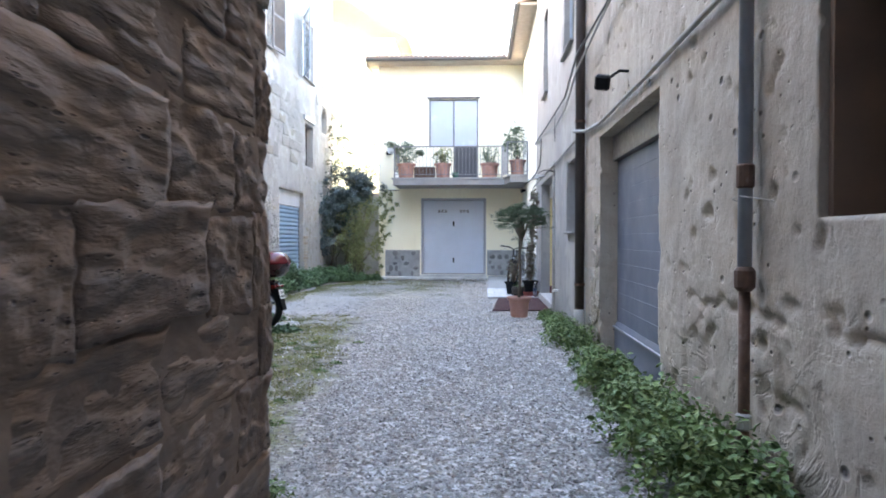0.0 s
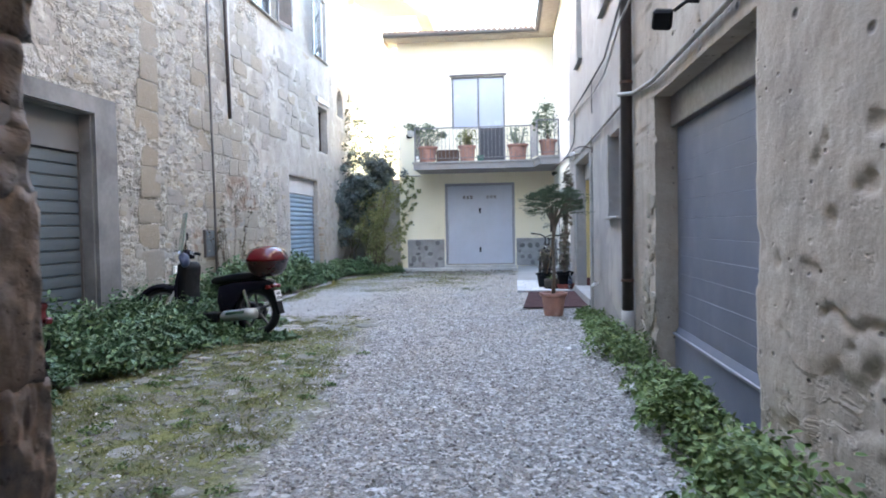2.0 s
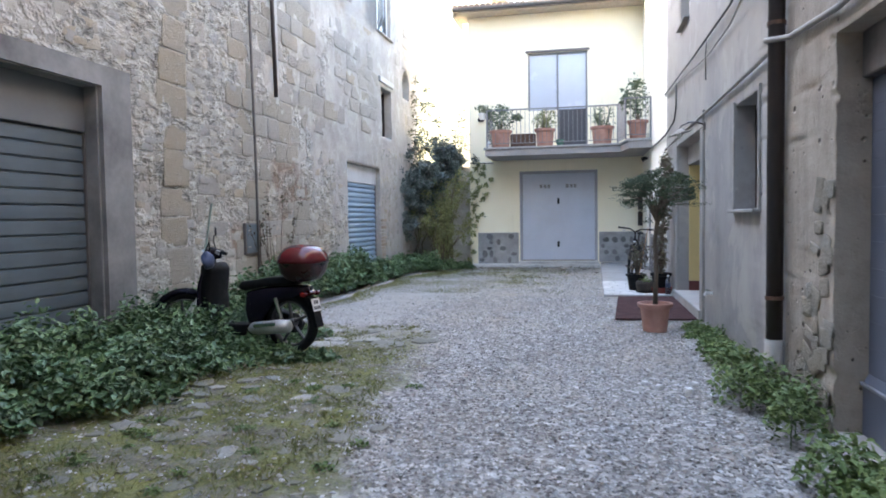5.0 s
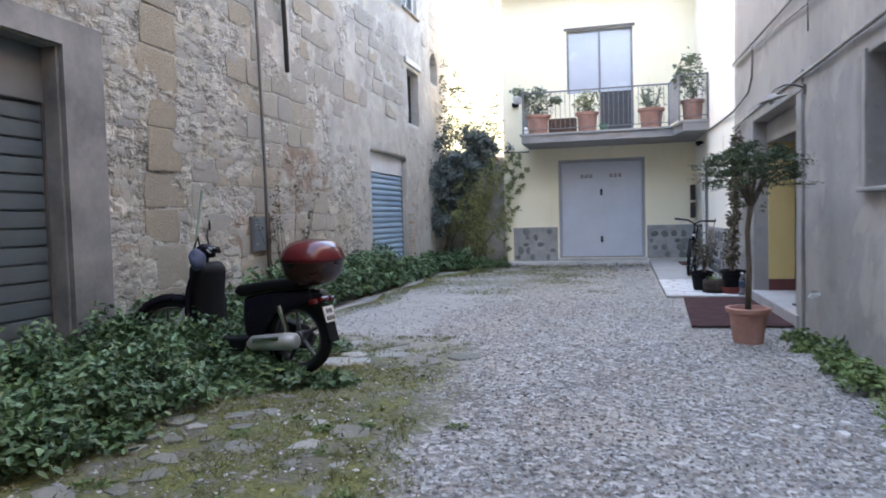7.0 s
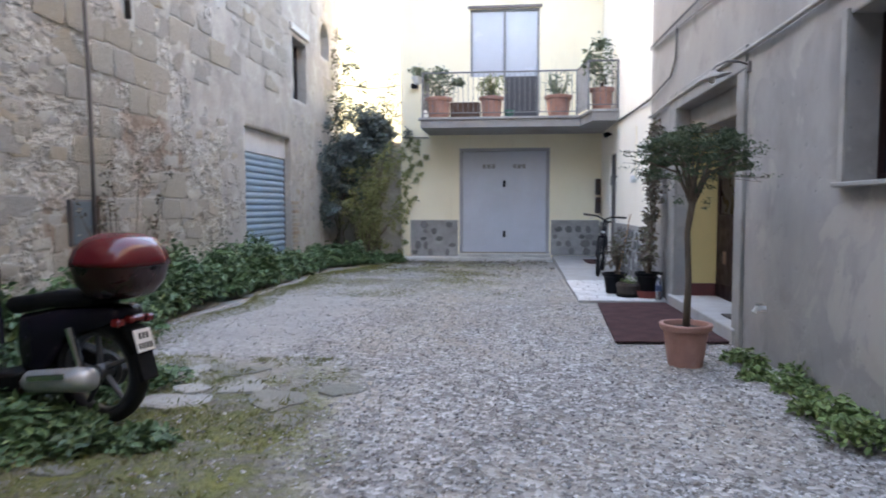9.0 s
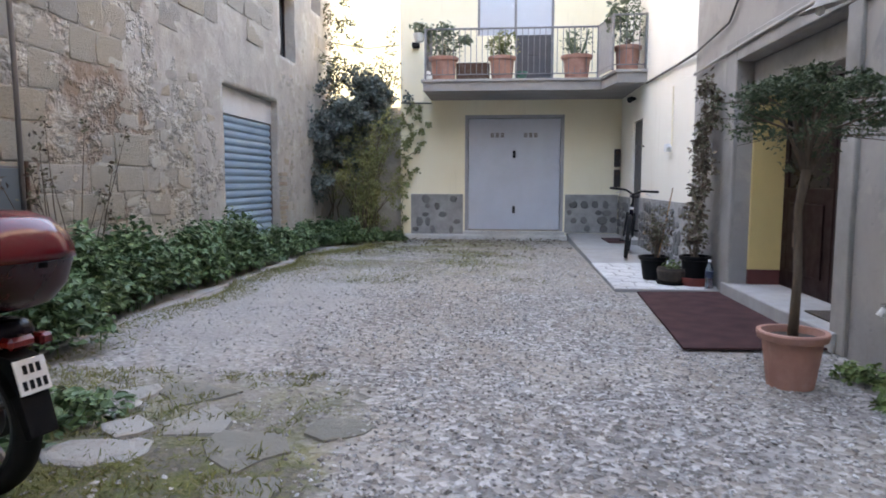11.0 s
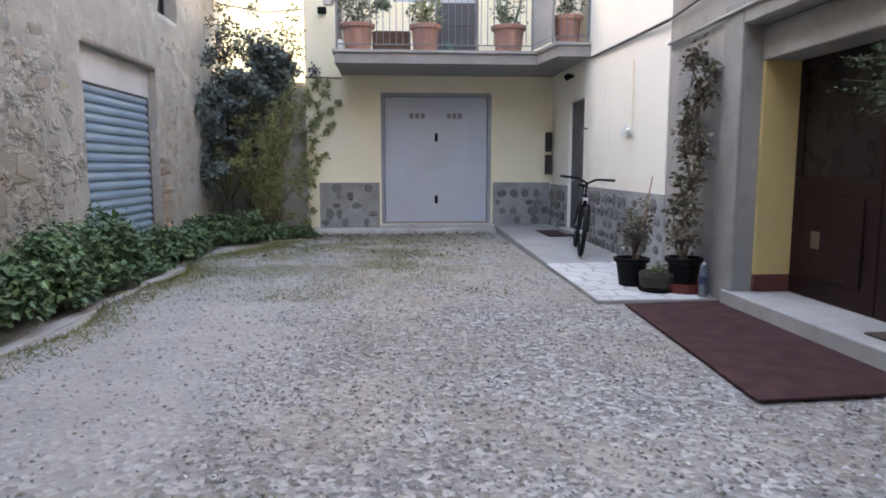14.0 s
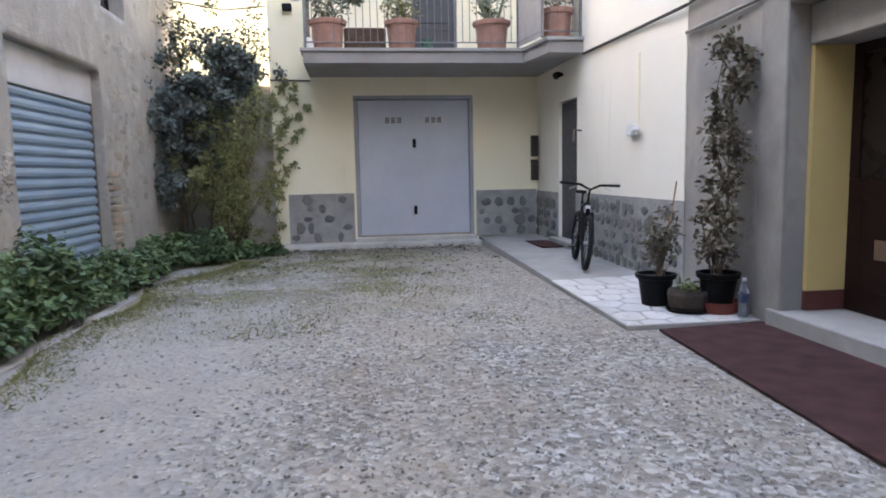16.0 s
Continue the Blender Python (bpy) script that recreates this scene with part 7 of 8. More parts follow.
def balcony_things():
    # terracotta pots with varied plants
    specs = [(-2.38, 20.85, 0.27, 0.46, "balcony_leaf", "leggy leafy plant in terracotta pot on balcony", (0.3, 0.22, 0.34), 420), (-1.22, 20.85, 0.25, 0.46, "shrub", "bushy olive-green plant in terracotta pot on balcony", (0.24, 0.2, 0.26), 420), (0.24, 20.85, 0.28, 0.46, "balcony_leaf", "succulent stems in terracotta pot on balcony", (0.24, 0.16, 0.26), 160), (1.06, 19.98, 0.23, 0.46, "balcony_leaf", "tall leafy plant in terracotta pot on balcony", (0.24, 0.22, 0.5), 520)]
    for i, (x, y, R, H, lf, lab, rad, n) in enumerate(specs):
        th = root("pot_plant", x, y, 3.252)
        tagged(th, lab, "pot plant", group="pots on the balcony")
        pot(th, R, H, M["terracotta"], taper=0.8)
        bushy(th, (0, 0, H + rad[2] * 0.85), tuple(1.4 * q for q in rad), int(n * 1.8), 0.07, M[lf], stems=12, z0=H * 0.85)
        if i == 2:
            bm = bmesh.new()
            for k in range(9):
                a = rng.uniform(0, 6.28)
                tube(bm, [(0.06 * math.cos(a), 0.06 * math.sin(a), H * .85), (0.16 * math.cos(a), 0.1 * math.sin(a), H + 0.22), (0.22 * math.cos(a), 0.14 * math.sin(a), H + rng.uniform(.3, .55))], [0.02, 0.022, 0.014], 7)
            part("fleshy_stems", bm, M["balcony_leaf"], th)
        if i == 0:
            for cx, cz in ((-0.28, 0.95), (0.05, 1.0), (0.42, 0.78)):
                P = ball_points(90, (cx, 0, cz), (0.16, 0.14, 0.12), 0.3)
                leaves("leaf_tuft", P, 0.06 + 0.05 * nrg.random(90), M[lf], th, spread=0.9)
                part("branch", tube(bmesh.new(), [(0, 0, H * 0.85), (cx * 0.5, 0, 0.65), (cx, 0, cz)], [0.012, 0.009, 0.005], 5), M["bark"], th)
        if i == 3:
            P = ball_points(130, (-0.25, -0.1, 0.95), (0.22, 0.16, 0.3), 0.3)
            leaves("leaf_tuft", P, 0.07 + 0.06 * nrg.random(130), M[lf], th, spread=0.9, droop=0.4)
            P = ball_points(90, (-0.05, 0, 1.35), (0.22, 0.16, 0.12), 0.3)
            leaves("leaf_tuft", P, 0.07 + 0.05 * nrg.random(90), M[lf], th, spread=0.9)
            part("branch", tube(bmesh.new(), [(0, 0, H * 0.85), (-0.02, 0, 0.9), (-0.05, 0, 1.35)], [0.012, 0.009, 0.005], 5), M["bark"], th)
    th = root("planter_box", -1.8, 20.95, 3.252)
    tagged(th, "long brown window box planter on balcony", "planter")
    part("trough", boxed(-0.33, 0.33, -0.1, 0.1, 0.0, 0.36, bevel=0.015), M["rust"], th)
    part("soil", boxed(-0.3, 0.3, -0.08, 0.08, 0.361, 0.366), M["soil"], th)
    th = root("small_pot", -0.83, 20.75, 3.252)
    tagged(th, "small green glazed pot on balcony", "pot")
    part("pot", lathe(bmesh.new(), [(0.06, 0), (0.1, 0.08), (0.11, 0.16), (0.09, 0.16)], 16), plain("green_glaze", (0.06, 0.16, 0.12), 0.3), th)
    th = root("garden_ornament", -2.68, 20.7, 3.252)
    tagged(th, "small white rounded ornament on balcony edge", "ornament")
    part("body", lathe(bmesh.new(), [(0.06, 0), (0.085, 0.05), (0.075, 0.12), (0.04, 0.17), (0.001, 0.19)], 14), M["white_plastic"], th, smooth=True)
    th = root("hanging_basket", -2.88, 20.95, 4.05)
    tagged(th, "pale hanging pot with trailing leaves at balcony corner", "pot plant")
    part("pot", lathe(bmesh.new(), [(0.08, 0), (0.13, 0.14), (0.13, 0.16), (0.11, 0.15)], 16), M["white_plastic"], th)
    bushy(th, (0, 0, 0.28), (0.2, 0.18, 0.16), 160, 0.08, M["balcony_leaf"], stems=5, z0=0.14)
    part("hook", tube(bmesh.new(), [(0.02, 0, 0.15), (0.16, -0.1, 0.2)], 0.006, 5), M["rail"], th)


def vines():
    th = root("climbing_vine", -4.58, 21.7, 0.0)
    tagged(th, "dense dark climbing vine covering the yard corner", "climbing plant")
    r = random.Random(15)
    P, S, Q, T = [], [], [], []
    for k in range(16):
        x0 = r.uniform(-.5, .7)
        pts = [(x0, 0.15, 0.0)]
        top = r.uniform(2.4, 5.0) if x0 < 0.1 else r.uniform(2.0, 3.6)
        for j in range(1, 9):
            pts.append((x0 * (1 - j / 14) + r.uniform(-.14, .14) - 0.04 * j * (top > 4), 0.12 + r.uniform(-.2, .12), top * j / 8))
        part("stem", tube(bmesh.new(), pts, [0.03, 0.026, 0.022, 0.018, 0.015, 0.012, 0.01, 0.007, 0.005], 6), M["bark"], th)
    # main dark mass: overlapping uneven clumps
    blobs = [(-0.1, -0.1, 2.9, 0.62), (0.3, -0.1, 2.7, 0.55), (-0.3, -0.1, 2.3, 0.55), (0.1, -0.2, 2.2, 0.6), (-0.35, 0, 3.4, 0.42), (0.55, 0.0, 3.2, 0.42), (0.15, 0, 3.45, 0.4), (-0.3, 0.2, 4.0, 0.28), (-0.2, 0.25, 4.5, 0.26), (0.05, 0.2, 4.75, 0.18), (0.7, 0.1, 3.75, 0.22), (0.85, 0.1, 3.4, 0.25), (-0.5, -0.1, 1.8, 0.38), (-0.5, -0.5, 1.45, 0.36), (-0.45, -0.9, 2.2, 0.26), (-0.48, -0.8, 1.2, 0.24), (0.1, 0.0, 1.7, 0.4), (-0.42, 0.2, 3.8, 0.26), (-0.46, 0.2, 4.3, 0.2), (-0.44, 0.2, 4.7, 0.2), (-0.46, 0.2, 5.1, 0.18), (-0.4, 0.2, 5.4, 0.14), (0.95, 0.2, 3.7, 0.16), (1.0, 0.2, 4.1, 0.14), (0.98, 0.2, 4.4, 0.1), (-0.62, -0.5, 2.5, 0.3), (-0.5, -0.6, 1.9, 0.3), (0.8, -0.05, 2.7, 0.35), (0.5, -0.35, 2.9, 0.36), (0.2, -0.4, 2.6, 0.34), (0.6, -0.2, 3.3, 0.3), (0.4, 0.1, 3.6, 0.3), (0.8, 0.1, 3.1, 0.32), (-0.1, 0.2, 5.05, 0.14), (0.25, 0.2, 4.2, 0.16)]
    for x, y, z, q in blobs:
        for _ in range(int((26 if z < 3.5 else 13) * q * 2)):
            c = np.array([x, y, z]) + nrg.normal(size=3) * q * 0.5
            n = r.randrange(34, 60)
            if z > 3.35:
                n //= 2
                Q.append(ball_points(n, c, (0.15, 0.14, 0.12), 0.2))
                T.append(0.035 + 0.04 * nrg.random(n))
                continue
            P.append(ball_points(n, c, (0.17, 0.16, 0.14), 0.2))
            S.append(0.04 + 0.05 * nrg.random(n))
    leaves("leaves", np.concatenate(P), np.concatenate(S), M["vine"], th, up=(0.1, -0.5, 0.6), spread=0.7, narrow=0.75, droop=0.3)
    leaves("high_leaves", np.concatenate(Q), np.concatenate(T), M["vine_high"], th, up=(0.1, -0.5, 0.6), spread=0.8, narrow=0.6, droop=0.3)
    # yellow-green shrub in front, lower
    sh = root("shrub", -4.08, 21.15, 0.0)
    tagged(sh, "yellow-green twiggy shrub before the vine", "shrub")
    P, S = [], []
    for k in range(26):
        a = r.uniform(-1.4, 1.4)
        H = r.uniform(1.0, 2.6)
        ex = math.sin(a) * r.uniform(0.3, 0.8)
        pts = [(r.uniform(-.12, .12), 0, 0), (ex * 0.2, r.uniform(-.2, .1), H * 0.25), (ex * 0.3, r.uniform(-.15, .1), H * 0.45), (ex * 0.75, r.uniform(-.2, .1), H * 0.8), (ex * 1.1, r.uniform(-.25, .1), H)]
        part("stem", tube(bmesh.new(), pts, [0.016, 0.014, 0.012, 0.008, 0.004], 5), M["bark"], sh)
        for q in pts[2:]:
            for _ in range(3):
                n = r.randrange(30, 48)
                P.append(ball_points(n, np.array(q) + nrg.normal(size=3) * 0.1, (0.14, 0.12, 0.16), 0.1))
                S.append(0.032 + 0.045 * nrg.random(n))
    leaves("leaves", np.concatenate(P), np.concatenate(S), M["shrub"], sh, up=(0.1, -0.4, 0.6), spread=0.8, narrow=0.4, droop=0.5)
    # thin tendrils on the cream wall
    tn = root("climbing_vine", -3.3, FY, 0.0)
    tagged(tn, "thin vine tendrils creeping over cream wall", "climbing plant")
    P = []
    for base, tip in (((-0.2, 1.9), (0.45, 2.5)), ((-0.2, 1.5), (0.3, 2.1)), ((-0.3, 1.2), (0.15, 1.5)), ((-0.15, 0.2), (-0.05, 1.2)), ((0.0, 2.1), (0.25, 2.85)), ((-0.2, 2.4), (0.1, 2.95))):
        pts = [(base[0] + (tip[0] - base[0]) * t + 0.06 * math.sin(9 * t), -0.03, base[1] + (tip[1] - base[1]) * t) for t in (0, .25, .5, .75, 1)]
        part("stem", tube(bmesh.new(), pts, [0.008, 0.007, 0.006, 0.004, 0.002], 5), M["bark"], tn)
        for q in pts:
            P.append(ball_points(22, (q[0], q[1] - 0.04, q[2]), (0.1, 0.05, 0.09), 0.1))
    P = np.concatenate(P)
    leaves("leaves", P, 0.05 + 0.045 * nrg.random(len(P)), M["shrub"], tn, up=(0, -1, 0.3), spread=0.5, narrow=0.55, droop=0.3)
    # bare wisps on the old wall by the meter box
    wp = root("dry_creeper", LX + 0.05, 12.9, 0.3)
    tagged(wp, "dry brown creeper twigs against the old wall", "climbing plant")
    P = []
    for k in range(14):
        a, H = r.uniform(-.9, .9), r.uniform(0.6, 1.5)
        pts = [(0.03, a * 0.2, -0.3), (0.05, a * 0.6 + r.uniform(-.1, .1), H * 0.5), (0.06, a + r.uniform(-.1, .1), H)]
        part("twig", tube(bmesh.new(), pts, [0.006, 0.005, 0.002], 4), M["bark"], wp)
        P.append(ball_points(16, pts[2], (0.05, 0.12, 0.14), 0.1))
    P = np.concatenate(P)
    leaves("leaves", P, 0.03 + 0.03 * nrg.random(len(P)), M["dry"], wp, spread=1.0)


def weeds():
    r = random.Random(18)
    cl = []
    # bank along the old wall
    for _ in range(95):
        y = r.uniform(10.4, 21.6)
        reach = (0.75 if y < 12.3 else 0.24) + (0.75 if y > 19.8 else 0)
        x = LX + r.uniform(0.1, max(0.3, reach))
        cl.append((x, y, r.uniform(0.22, 0.36), r.uniform(0.5, 0.8) if y < 16.5 else r.uniform(0.25, 0.5)))
    for _ in range(16):
        cl.append((r.uniform(-4.6, -3.4), r.uniform(20.9, 21.8), r.uniform(0.2, 0.35), r.uniform(0.12, 0.26)))
    weed_bank("weeds", "bank of dark green nettles along the old wall", cl, M["nettle"], 2300, 0.074)
    cl = []
    # around the scooters and before the wide shutter
    for _ in range(95):
        y = r.uniform(6.4, 10.6)
        f = (y - 6.4) / 4.2
        x = r.uniform(LX + 0.05, -3.75 + 0.35 * f)
        h = r.uniform(0.1, 0.46) * (0.6 + 0.4 * min(1, (-3.3 - x) / 1.0)) + (0.16 if y > 6.5 and x < LX + 0.55 else 0)
        cl.append((x, y, r.uniform(0.15, 0.36), max(0.1, h) * (0.55 if x > -4.05 and y > 8.7 else 1.0)))
    for _ in range(14):
        cl.append((r.uniform(-4.9, -4.15), r.uniform(8.9, 9.7), r.uniform(0.2, 0.3), r.uniform(0.36, 0.5)))
    for _ in range(16):
        cl.append((r.uniform(-3.5, -2.7), r.uniform(9.1, 9.5), r.uniform(0.1, 0.18), r.uniform(0.06, 0.13)))
    for _ in range(30):
        cl.append((r.uniform(-4.9, -3.75), r.uniform(4.7, 6.6), r.uniform(0.14, 0.3), r.uniform(0.08, 0.24)))
    weed_bank("weeds", "low nettles growing round the parked scooters", cl, M["nettle"], 2900, 0.06)
    cl = []
    # at the foot of the grey wall
    for _ in range(30):
        y = 2.5 + 6.6 * r.random()
        cl.append((RX - r.uniform(0.05, 0.34), y, r.uniform(0.12, 0.27), r.uniform(0.12, 0.36) + (0.1 if y < 4.6 else 0)))
    for y, x, q, h in ((2.75, 0.2, 0.26, 0.5), (3.1, 0.34, 0.27, 0.46), (3.6, 0.3, 0.3, 0.52), (4.1, 0.36, 0.28, 0.44), (4.5, 0.24, 0.22, 0.34), (5.6, 0.26, 0.26, 0.32), (6.6, 0.24, 0.22, 0.3), (8.2, 0.3, 0.3, 0.36)):
        cl.append((RX - x, y, q, h))
    for _ in range(11):
        cl.append((RX - r.uniform(0.0, 0.36), r.uniform(9.2, 11.2), r.uniform(0.07, 0.19), r.uniform(0.05, 0.2)))
    for _ in range(6):
        cl.append((RX - r.uniform(0.1, 0.3), r.uniform(11.0, 11.9), r.uniform(0.06, 0.13), r.uniform(0.05, 0.18)))
    weed_bank("weeds", "bright green weeds at the foot of the grey wall", cl, M["weed"], 3300, 0.047, 0.55)
    cl = [(r.uniform(-3.3, -1.5), r.uniform(3.4, 8.6), r.uniform(0.03, 0.08), r.uniform(0.02, 0.05)) for _ in range(42)]
    cl += [(r.uniform(-1.2, -0.95), r.uniform(2.5, 3.2), r.uniform(0.05, 0.12), r.uniform(0.05, 0.14)) for _ in range(8)]
    weed_bank("weeds", "scattered small weeds in the mossy ground", cl, M["weed"], 3000, 0.026)


def grass():
    n = 230000
    x = nrg.uniform(-4.6, -0.9, n)
    y = nrg.uniform(2.6, 11.4, n)
    dens = np.array([0.45 * noise.noise((a * 1.4, b * 1.4, 7)) + 0.55 * noise.noise((a * 6, b * 6, 2)) - 2.2 * max(0.0, a + 1.4 + 0.11 * (b - 3) - 0.5 * noise.noise((b * 0.8, a * .3, 1))) for a, b in zip(x, y)])
    keep = dens + nrg.uniform(-.3, .3, n) > 0.12
    x, y = x[keep], y[keep]
    m = 26000
    x2, y2 = nrg.uniform(-4.4, -0.6, m), nrg.uniform(15.3, 21.7, m)
    k2 = np.array([noise.noise((a * 0.9, b * 0.9, 11)) + rng.uniform(-.3, .3) > 0.04 + 0.24 * (a + 3.2) / 2.6 for a, b in zip(x2, y2)])
    x, y = np.concatenate([x, x2[k2]]), np.concatenate([y, y2[k2]])
    # fringe where the nettles meet the gravel
    y3 = 11.2 + 9.3 * nrg.random(16000) ** 0.6
    x3 = -4.46 + 0.4 * nrg.random(16000) ** 2.4 + 0.12 * np.sin(y3 * 2.3) + np.clip(y3 - 18.0, 0, 3) * 0.25
    x, y = np.concatenate([x, x3]), np.concatenate([y, y3])
    P = np.stack([x, y, np.zeros_like(x)], 1)
    ob = leaves("grass", P, 0.016 + 0.045 * nrg.random(len(P)) ** 2, M["grass"], up=(0, 0, 0.4), spread=0.8, narrow=0.13)
    co = np.empty(len(ob.data.vertices) * 3, dtype=np.float32)
    ob.data.vertices.foreach_get("co", co)
    co = co.reshape(-1, 6, 3)
    co[:, :, 2] = np.abs(co[:, :, 2] - co[:, :1, 2]) + 0.004
    ob.data.vertices.foreach_set("co", co.ravel())
    tagged(ob, "short yellowish grass and moss on the yard floor", "grass", kind="stuff")


# ---- loose stones and gravel ----
def pebbles():
    n = 140000
    x = nrg.uniform(-4.7, RX - 0.02, n)
    y = 1.9 + 17.5 * nrg.random(n) ** 1.25
    keep = []
    for a, b in zip(x, y):
        on_pave = a > 0.1 and b > 14.9
        on_mat = a > 0.22 and 12.35 < b < 15.05
        moss = a < -1.12 - 0.11 * (b - 3) + 0.6 * noise.noise((b * 0.7, a * 0.4, 5)) and b < 11.2
        keep.append(not on_pave and not on_mat and (not moss or nrg.random() < 0.16) and not (a < -4.75 and b < 16) and nrg.random() < (1.2 - 0.045 * b) * (0.25 if a < -2.7 + 0.5 * noise.noise((a, b, 3)) and 10.8 < b < 16.5 else 1.0))
    keep = np.array(keep)
    x, y = x[keep], y[keep]
    n = len(x)
    unit = np.array([[1, 0, 0], [0.2, 1, 0.1], [-1, 0.1, 0], [0, -1, -0.1], [0.1, 0.15, 0.5], [0, 0, -0.5]])
    tri = np.array([[0, 1, 4], [1, 2, 4], [2, 3, 4], [3, 0, 4], [1, 0, 5], [2, 1, 5], [3, 2, 5], [0, 3, 5]])
    s = ((0.007 + 0.014 * nrg.random(n) ** 2) * np.clip(1.2 - 0.03 * y, 0.7, 1.0))[:, None, None]
    a = nrg.random(n) * 6.283
    v = unit[None] * (1 + 0.5 * nrg.uniform(-1, 1, (n, 6, 3))) * s
    c, sn = np.cos(a)[:, None], np.sin(a)[:, None]
    vx, vy = v[:, :, 0] * c - v[:, :, 1] * sn, v[:, :, 0] * sn + v[:, :, 1] * c
    tilt = nrg.uniform(-.3, .3, (n, 1))
    vz = v[:, :, 2] + vx * tilt
    g = np.array([0.022 * noise.noise((p * 0.7, q * 0.7, 0)) + 0.008 * noise.noise((p * 3, q * 3, 4)) for p, q in zip(x, y)])
    V = np.stack([vx + x[:, None], vy + y[:, None], vz + g[:, None] + 0.005], -1).reshape(-1, 3)
    F = (np.arange(n) * 6)[:, None, None] + tri[None]
    ob = arrays_ob("gravel", V, F.reshape(-1, 3), M["pebble"])
    tagged(ob, "loose grey crushed gravel over the yard", "gravel", kind="stuff")


def flat_stone(parent, x, y, rx, ry, h, mat, r, name="cobble"):
    bm = bmesh.new()
    k = r.randrange(7, 11)
    o = r.random() * 6.28
    rings = [[], [], []]
    for i in range(k):
        t = o + 6.283 * i / k
        s = r.uniform(0.64, 1.2)
        for lst, q, z in zip(rings, (1.0, 0.96, 0.8), (-0.03, h * 0.6, h)):
            lst.append(bm.verts.new((rx * s * q * math.cos(t), ry * s * q * math.sin(t), z * r.uniform(0.9, 1.1))))
    for a, b in zip(rings, rings[1:]):
        for i in range(k):
            bm.faces.new((a[i], a[(i + 1) % k], b[(i + 1) % k], b[i]))
    bm.faces.new(rings[2])
    bmesh.ops.recalc_face_normals(bm, faces=bm.faces)
    ob = part(name, bm, mat, parent)
    ob.location = (x, y, 0)
    ob.rotation_euler = (r.uniform(-.04, .04), r.uniform(-.04, .04), r.uniform(0, 6.28))
    return ob


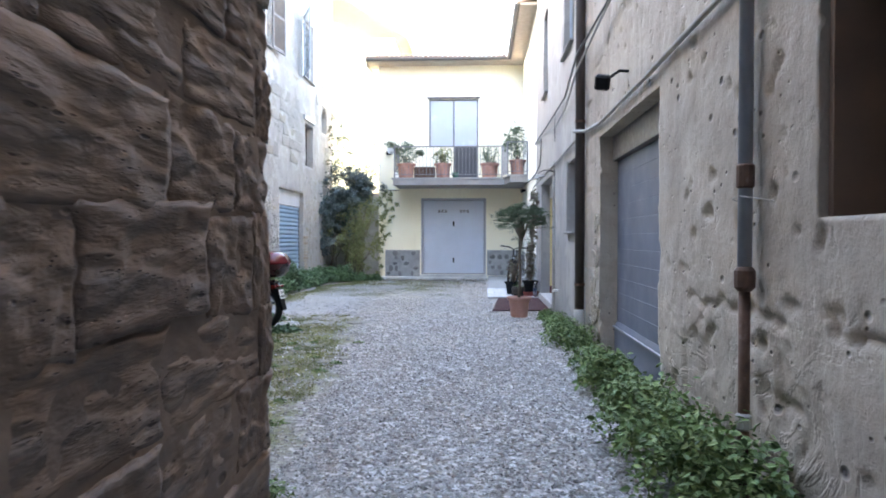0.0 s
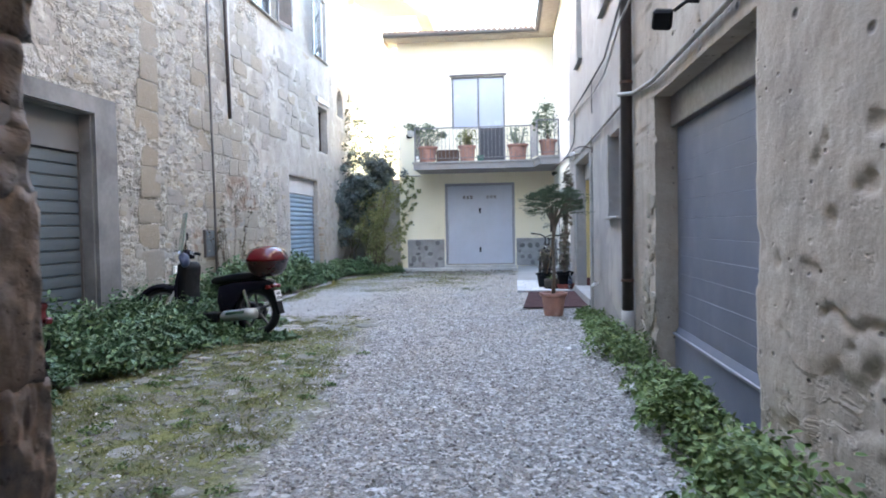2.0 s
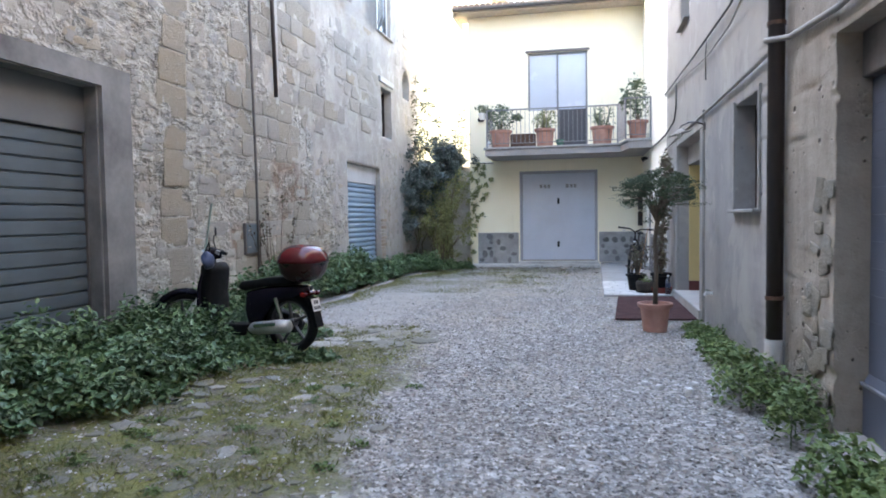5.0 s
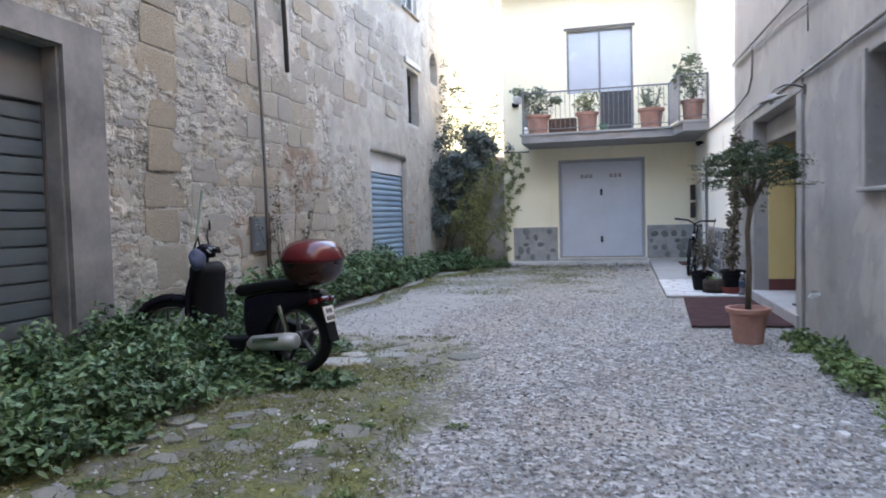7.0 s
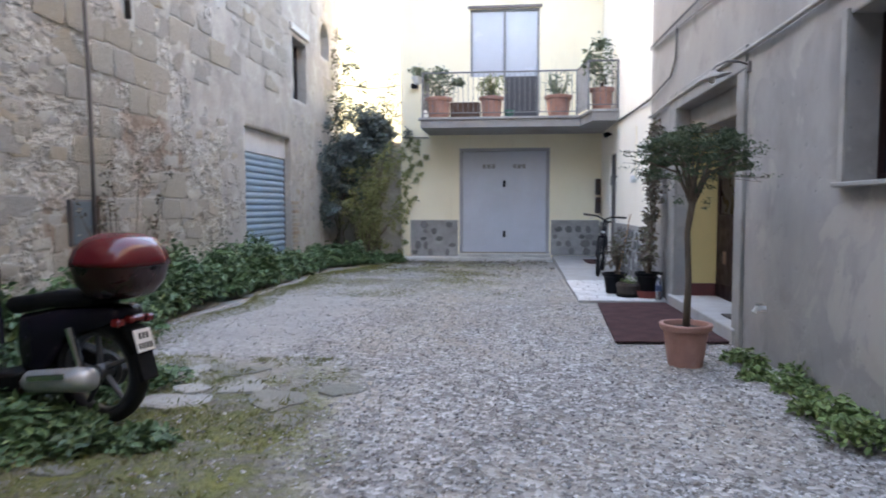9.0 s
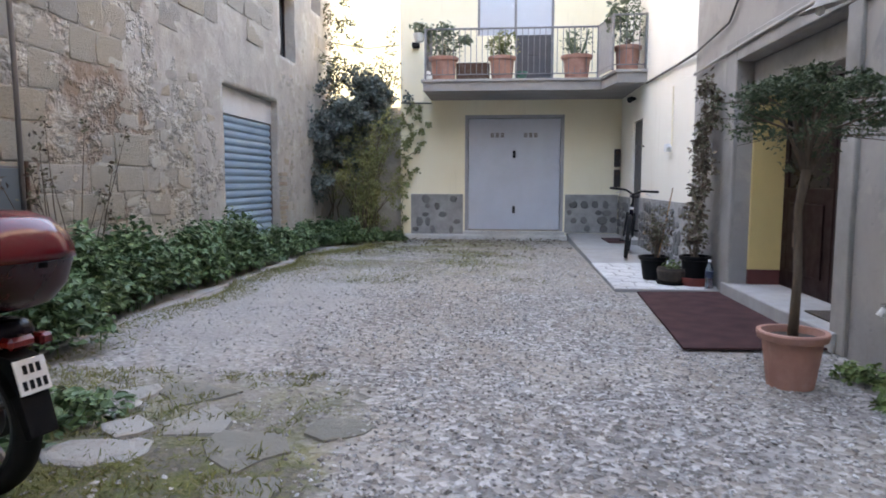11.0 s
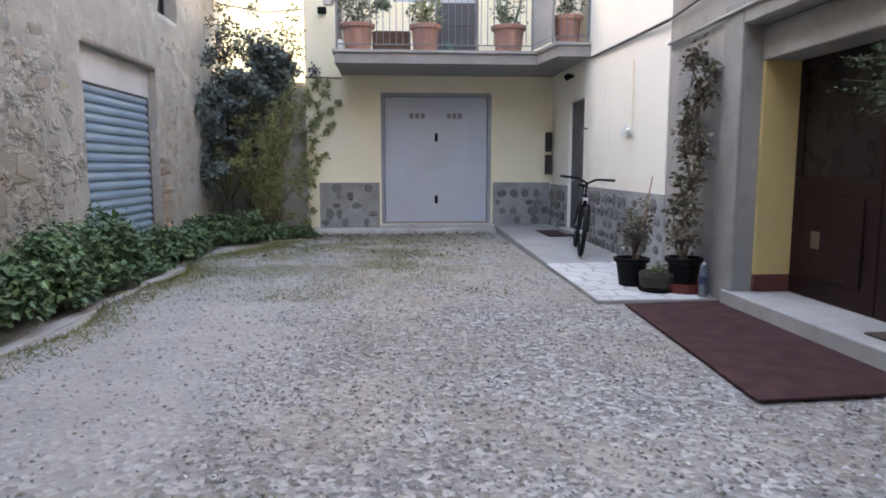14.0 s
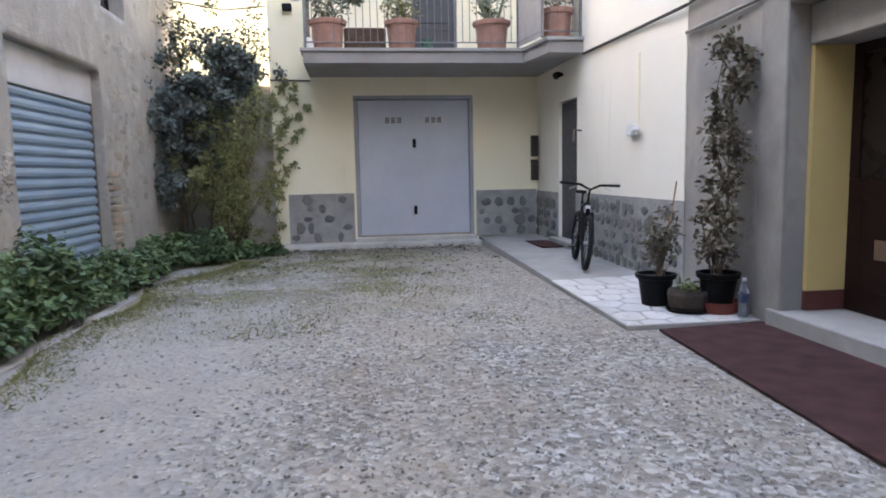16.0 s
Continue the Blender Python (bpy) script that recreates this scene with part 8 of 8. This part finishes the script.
def loose_stones():
    g = bpy.data.objects["ground"]
    r = random.Random(33)
    done = []
    for _ in range(1600):
        x, y = r.uniform(-4.3, -1.35), r.uniform(3.0, 9.3)
        if x > -1.5 - 0.1 * (y - 4):
            continue
        q = r.uniform(0.05, 0.17)
        if any((x - a) ** 2 + (y - b) ** 2 < (q + c) ** 2 * 0.85 for a, b, c in done):
            continue
        if noise.noise((x * 0.9, y * 0.9, 13)) < -0.28:
            continue
        done.append((x, y, q))
        flat_stone(g, x, y, q, q * r.uniform(0.55, 0.9), r.uniform(0.003, 0.012), M["flagstone"], r)
        if len(done) > 240:
            break
    for x, y, rx, ry, h in ((-1.7, 7.0, 0.2, 0.13, 0.016), (-2.4, 10.2, 0.3, 0.2, 0.008), (-2.25, 9.75, 0.22, 0.16, 0.008), (-2.0, 10.45, 0.2, 0.15, 0.006), (-2.75, 10.5, 0.26, 0.2, 0.008), (-3.0, 10.95, 0.28, 0.2, 0.01), (-1.55, 7.2, 0.1, 0.07, 0.02)):
        flat_stone(g, x, y, rx, ry, h, M["flagstone"], r)
    for x, y, a, q, z in ((-3.4, 10.6, 0.34, 0.22, 0.018), (-3.05, 10.05, 0.24, 0.17, 0.025)):
        o = flat_stone(None, x, y, a, q, z, M["slab_stone"], r, "stone_slab")
        tagged(o, "large pale stone slab at the edge of the gravel", "stone slab", group="broken slabs")
    # slabs behind the scooter, edge of old paving
    for x, y, a, b, z in ((-3.35, 10.85, 0.24, 0.16, 0.05), (-3.1, 10.4, 0.2, 0.14, 0.04), (-2.95, 10.1, 0.16, 0.12, 0.03), (-3.45, 10.5, 0.15, 0.12, 0.05)):
        o = flat_stone(None, x, y, a, b, z * 0.45, M["slab_stone"], r, "stone_slab")
        tagged(o, "broken pale stone slab lying by the weeds", "stone slab", group="broken slabs")
    for x, y, q in ((0.4, 8.6, 0.05), (0.3, 8.75, 0.035), (0.62, 8.5, 0.06), (0.78, 8.35, 0.05), (0.7, 8.75, 0.045), (0.9, 8.55, 0.06), (0.55, 8.3, 0.03)):
        o = flat_stone(None, x, y, q, q * 0.7, q * 0.7, M["marble"], r, "rubble_stone")
        tagged(o, "small pale broken stone on gravel", "stone", group="broken stones by the grey wall")
    e = bmesh.new()
    extrude_profile(e, [(-4.66, 11.6), (-4.54, 11.6), (-4.5, 14.4), (-4.48, 17.6), (-4.58, 17.6), (-4.62, 14.4)], 0.05, "z", -0.03, 0.012)
    tagged(mesh_ob("kerb_old", e, M["paving"]), "old concrete edging along the weeds", "kerb", kind="structure")


def leaf_litter():
    """Dead leaves and dark crumbs blown against the house front."""
    n = 900
    x = nrg.uniform(-4.2, 0.1, n)
    y = 21.7 - 3.4 * nrg.random(n) ** 2.2
    P = np.stack([x, y, np.full(n, 0.022)], 1)
    ob = leaves("leaf_litter", P, 0.03 + 0.05 * nrg.random(n), M["dry"], up=(0, 0, 1), spread=0.22, narrow=0.6)
    tagged(ob, "scattered dead brown leaves before the house front", "leaves", kind="stuff")


def far_things():
    th = root("far_house", 0, 0, 0)
    tagged(th, "pale yellow house beyond the yard", "house", kind="structure")
    part("wall", boxed(-11.0, -3.9, 30.0, 36.0, -0.2, 10.4), M["far_yellow"], th)
    bm = extrude_profile(bmesh.new(), [(-11.6, 12.2), (-8.0, 13.2), (-3.3, 10.2), (-3.3, 10.45), (-8.0, 13.6), (-11.6, 12.6)], 7.0, "y", 29.5)
    part("roof", bm, M["roof_tile"], th)


old_wall_stones()
wall_fixtures()
scooters()
bicycle()
potted_tree()
doorway_pots()
balcony_things()
vines()
weeds()
grass()
leaf_litter()
far_things()
loose_stones()
pebbles()
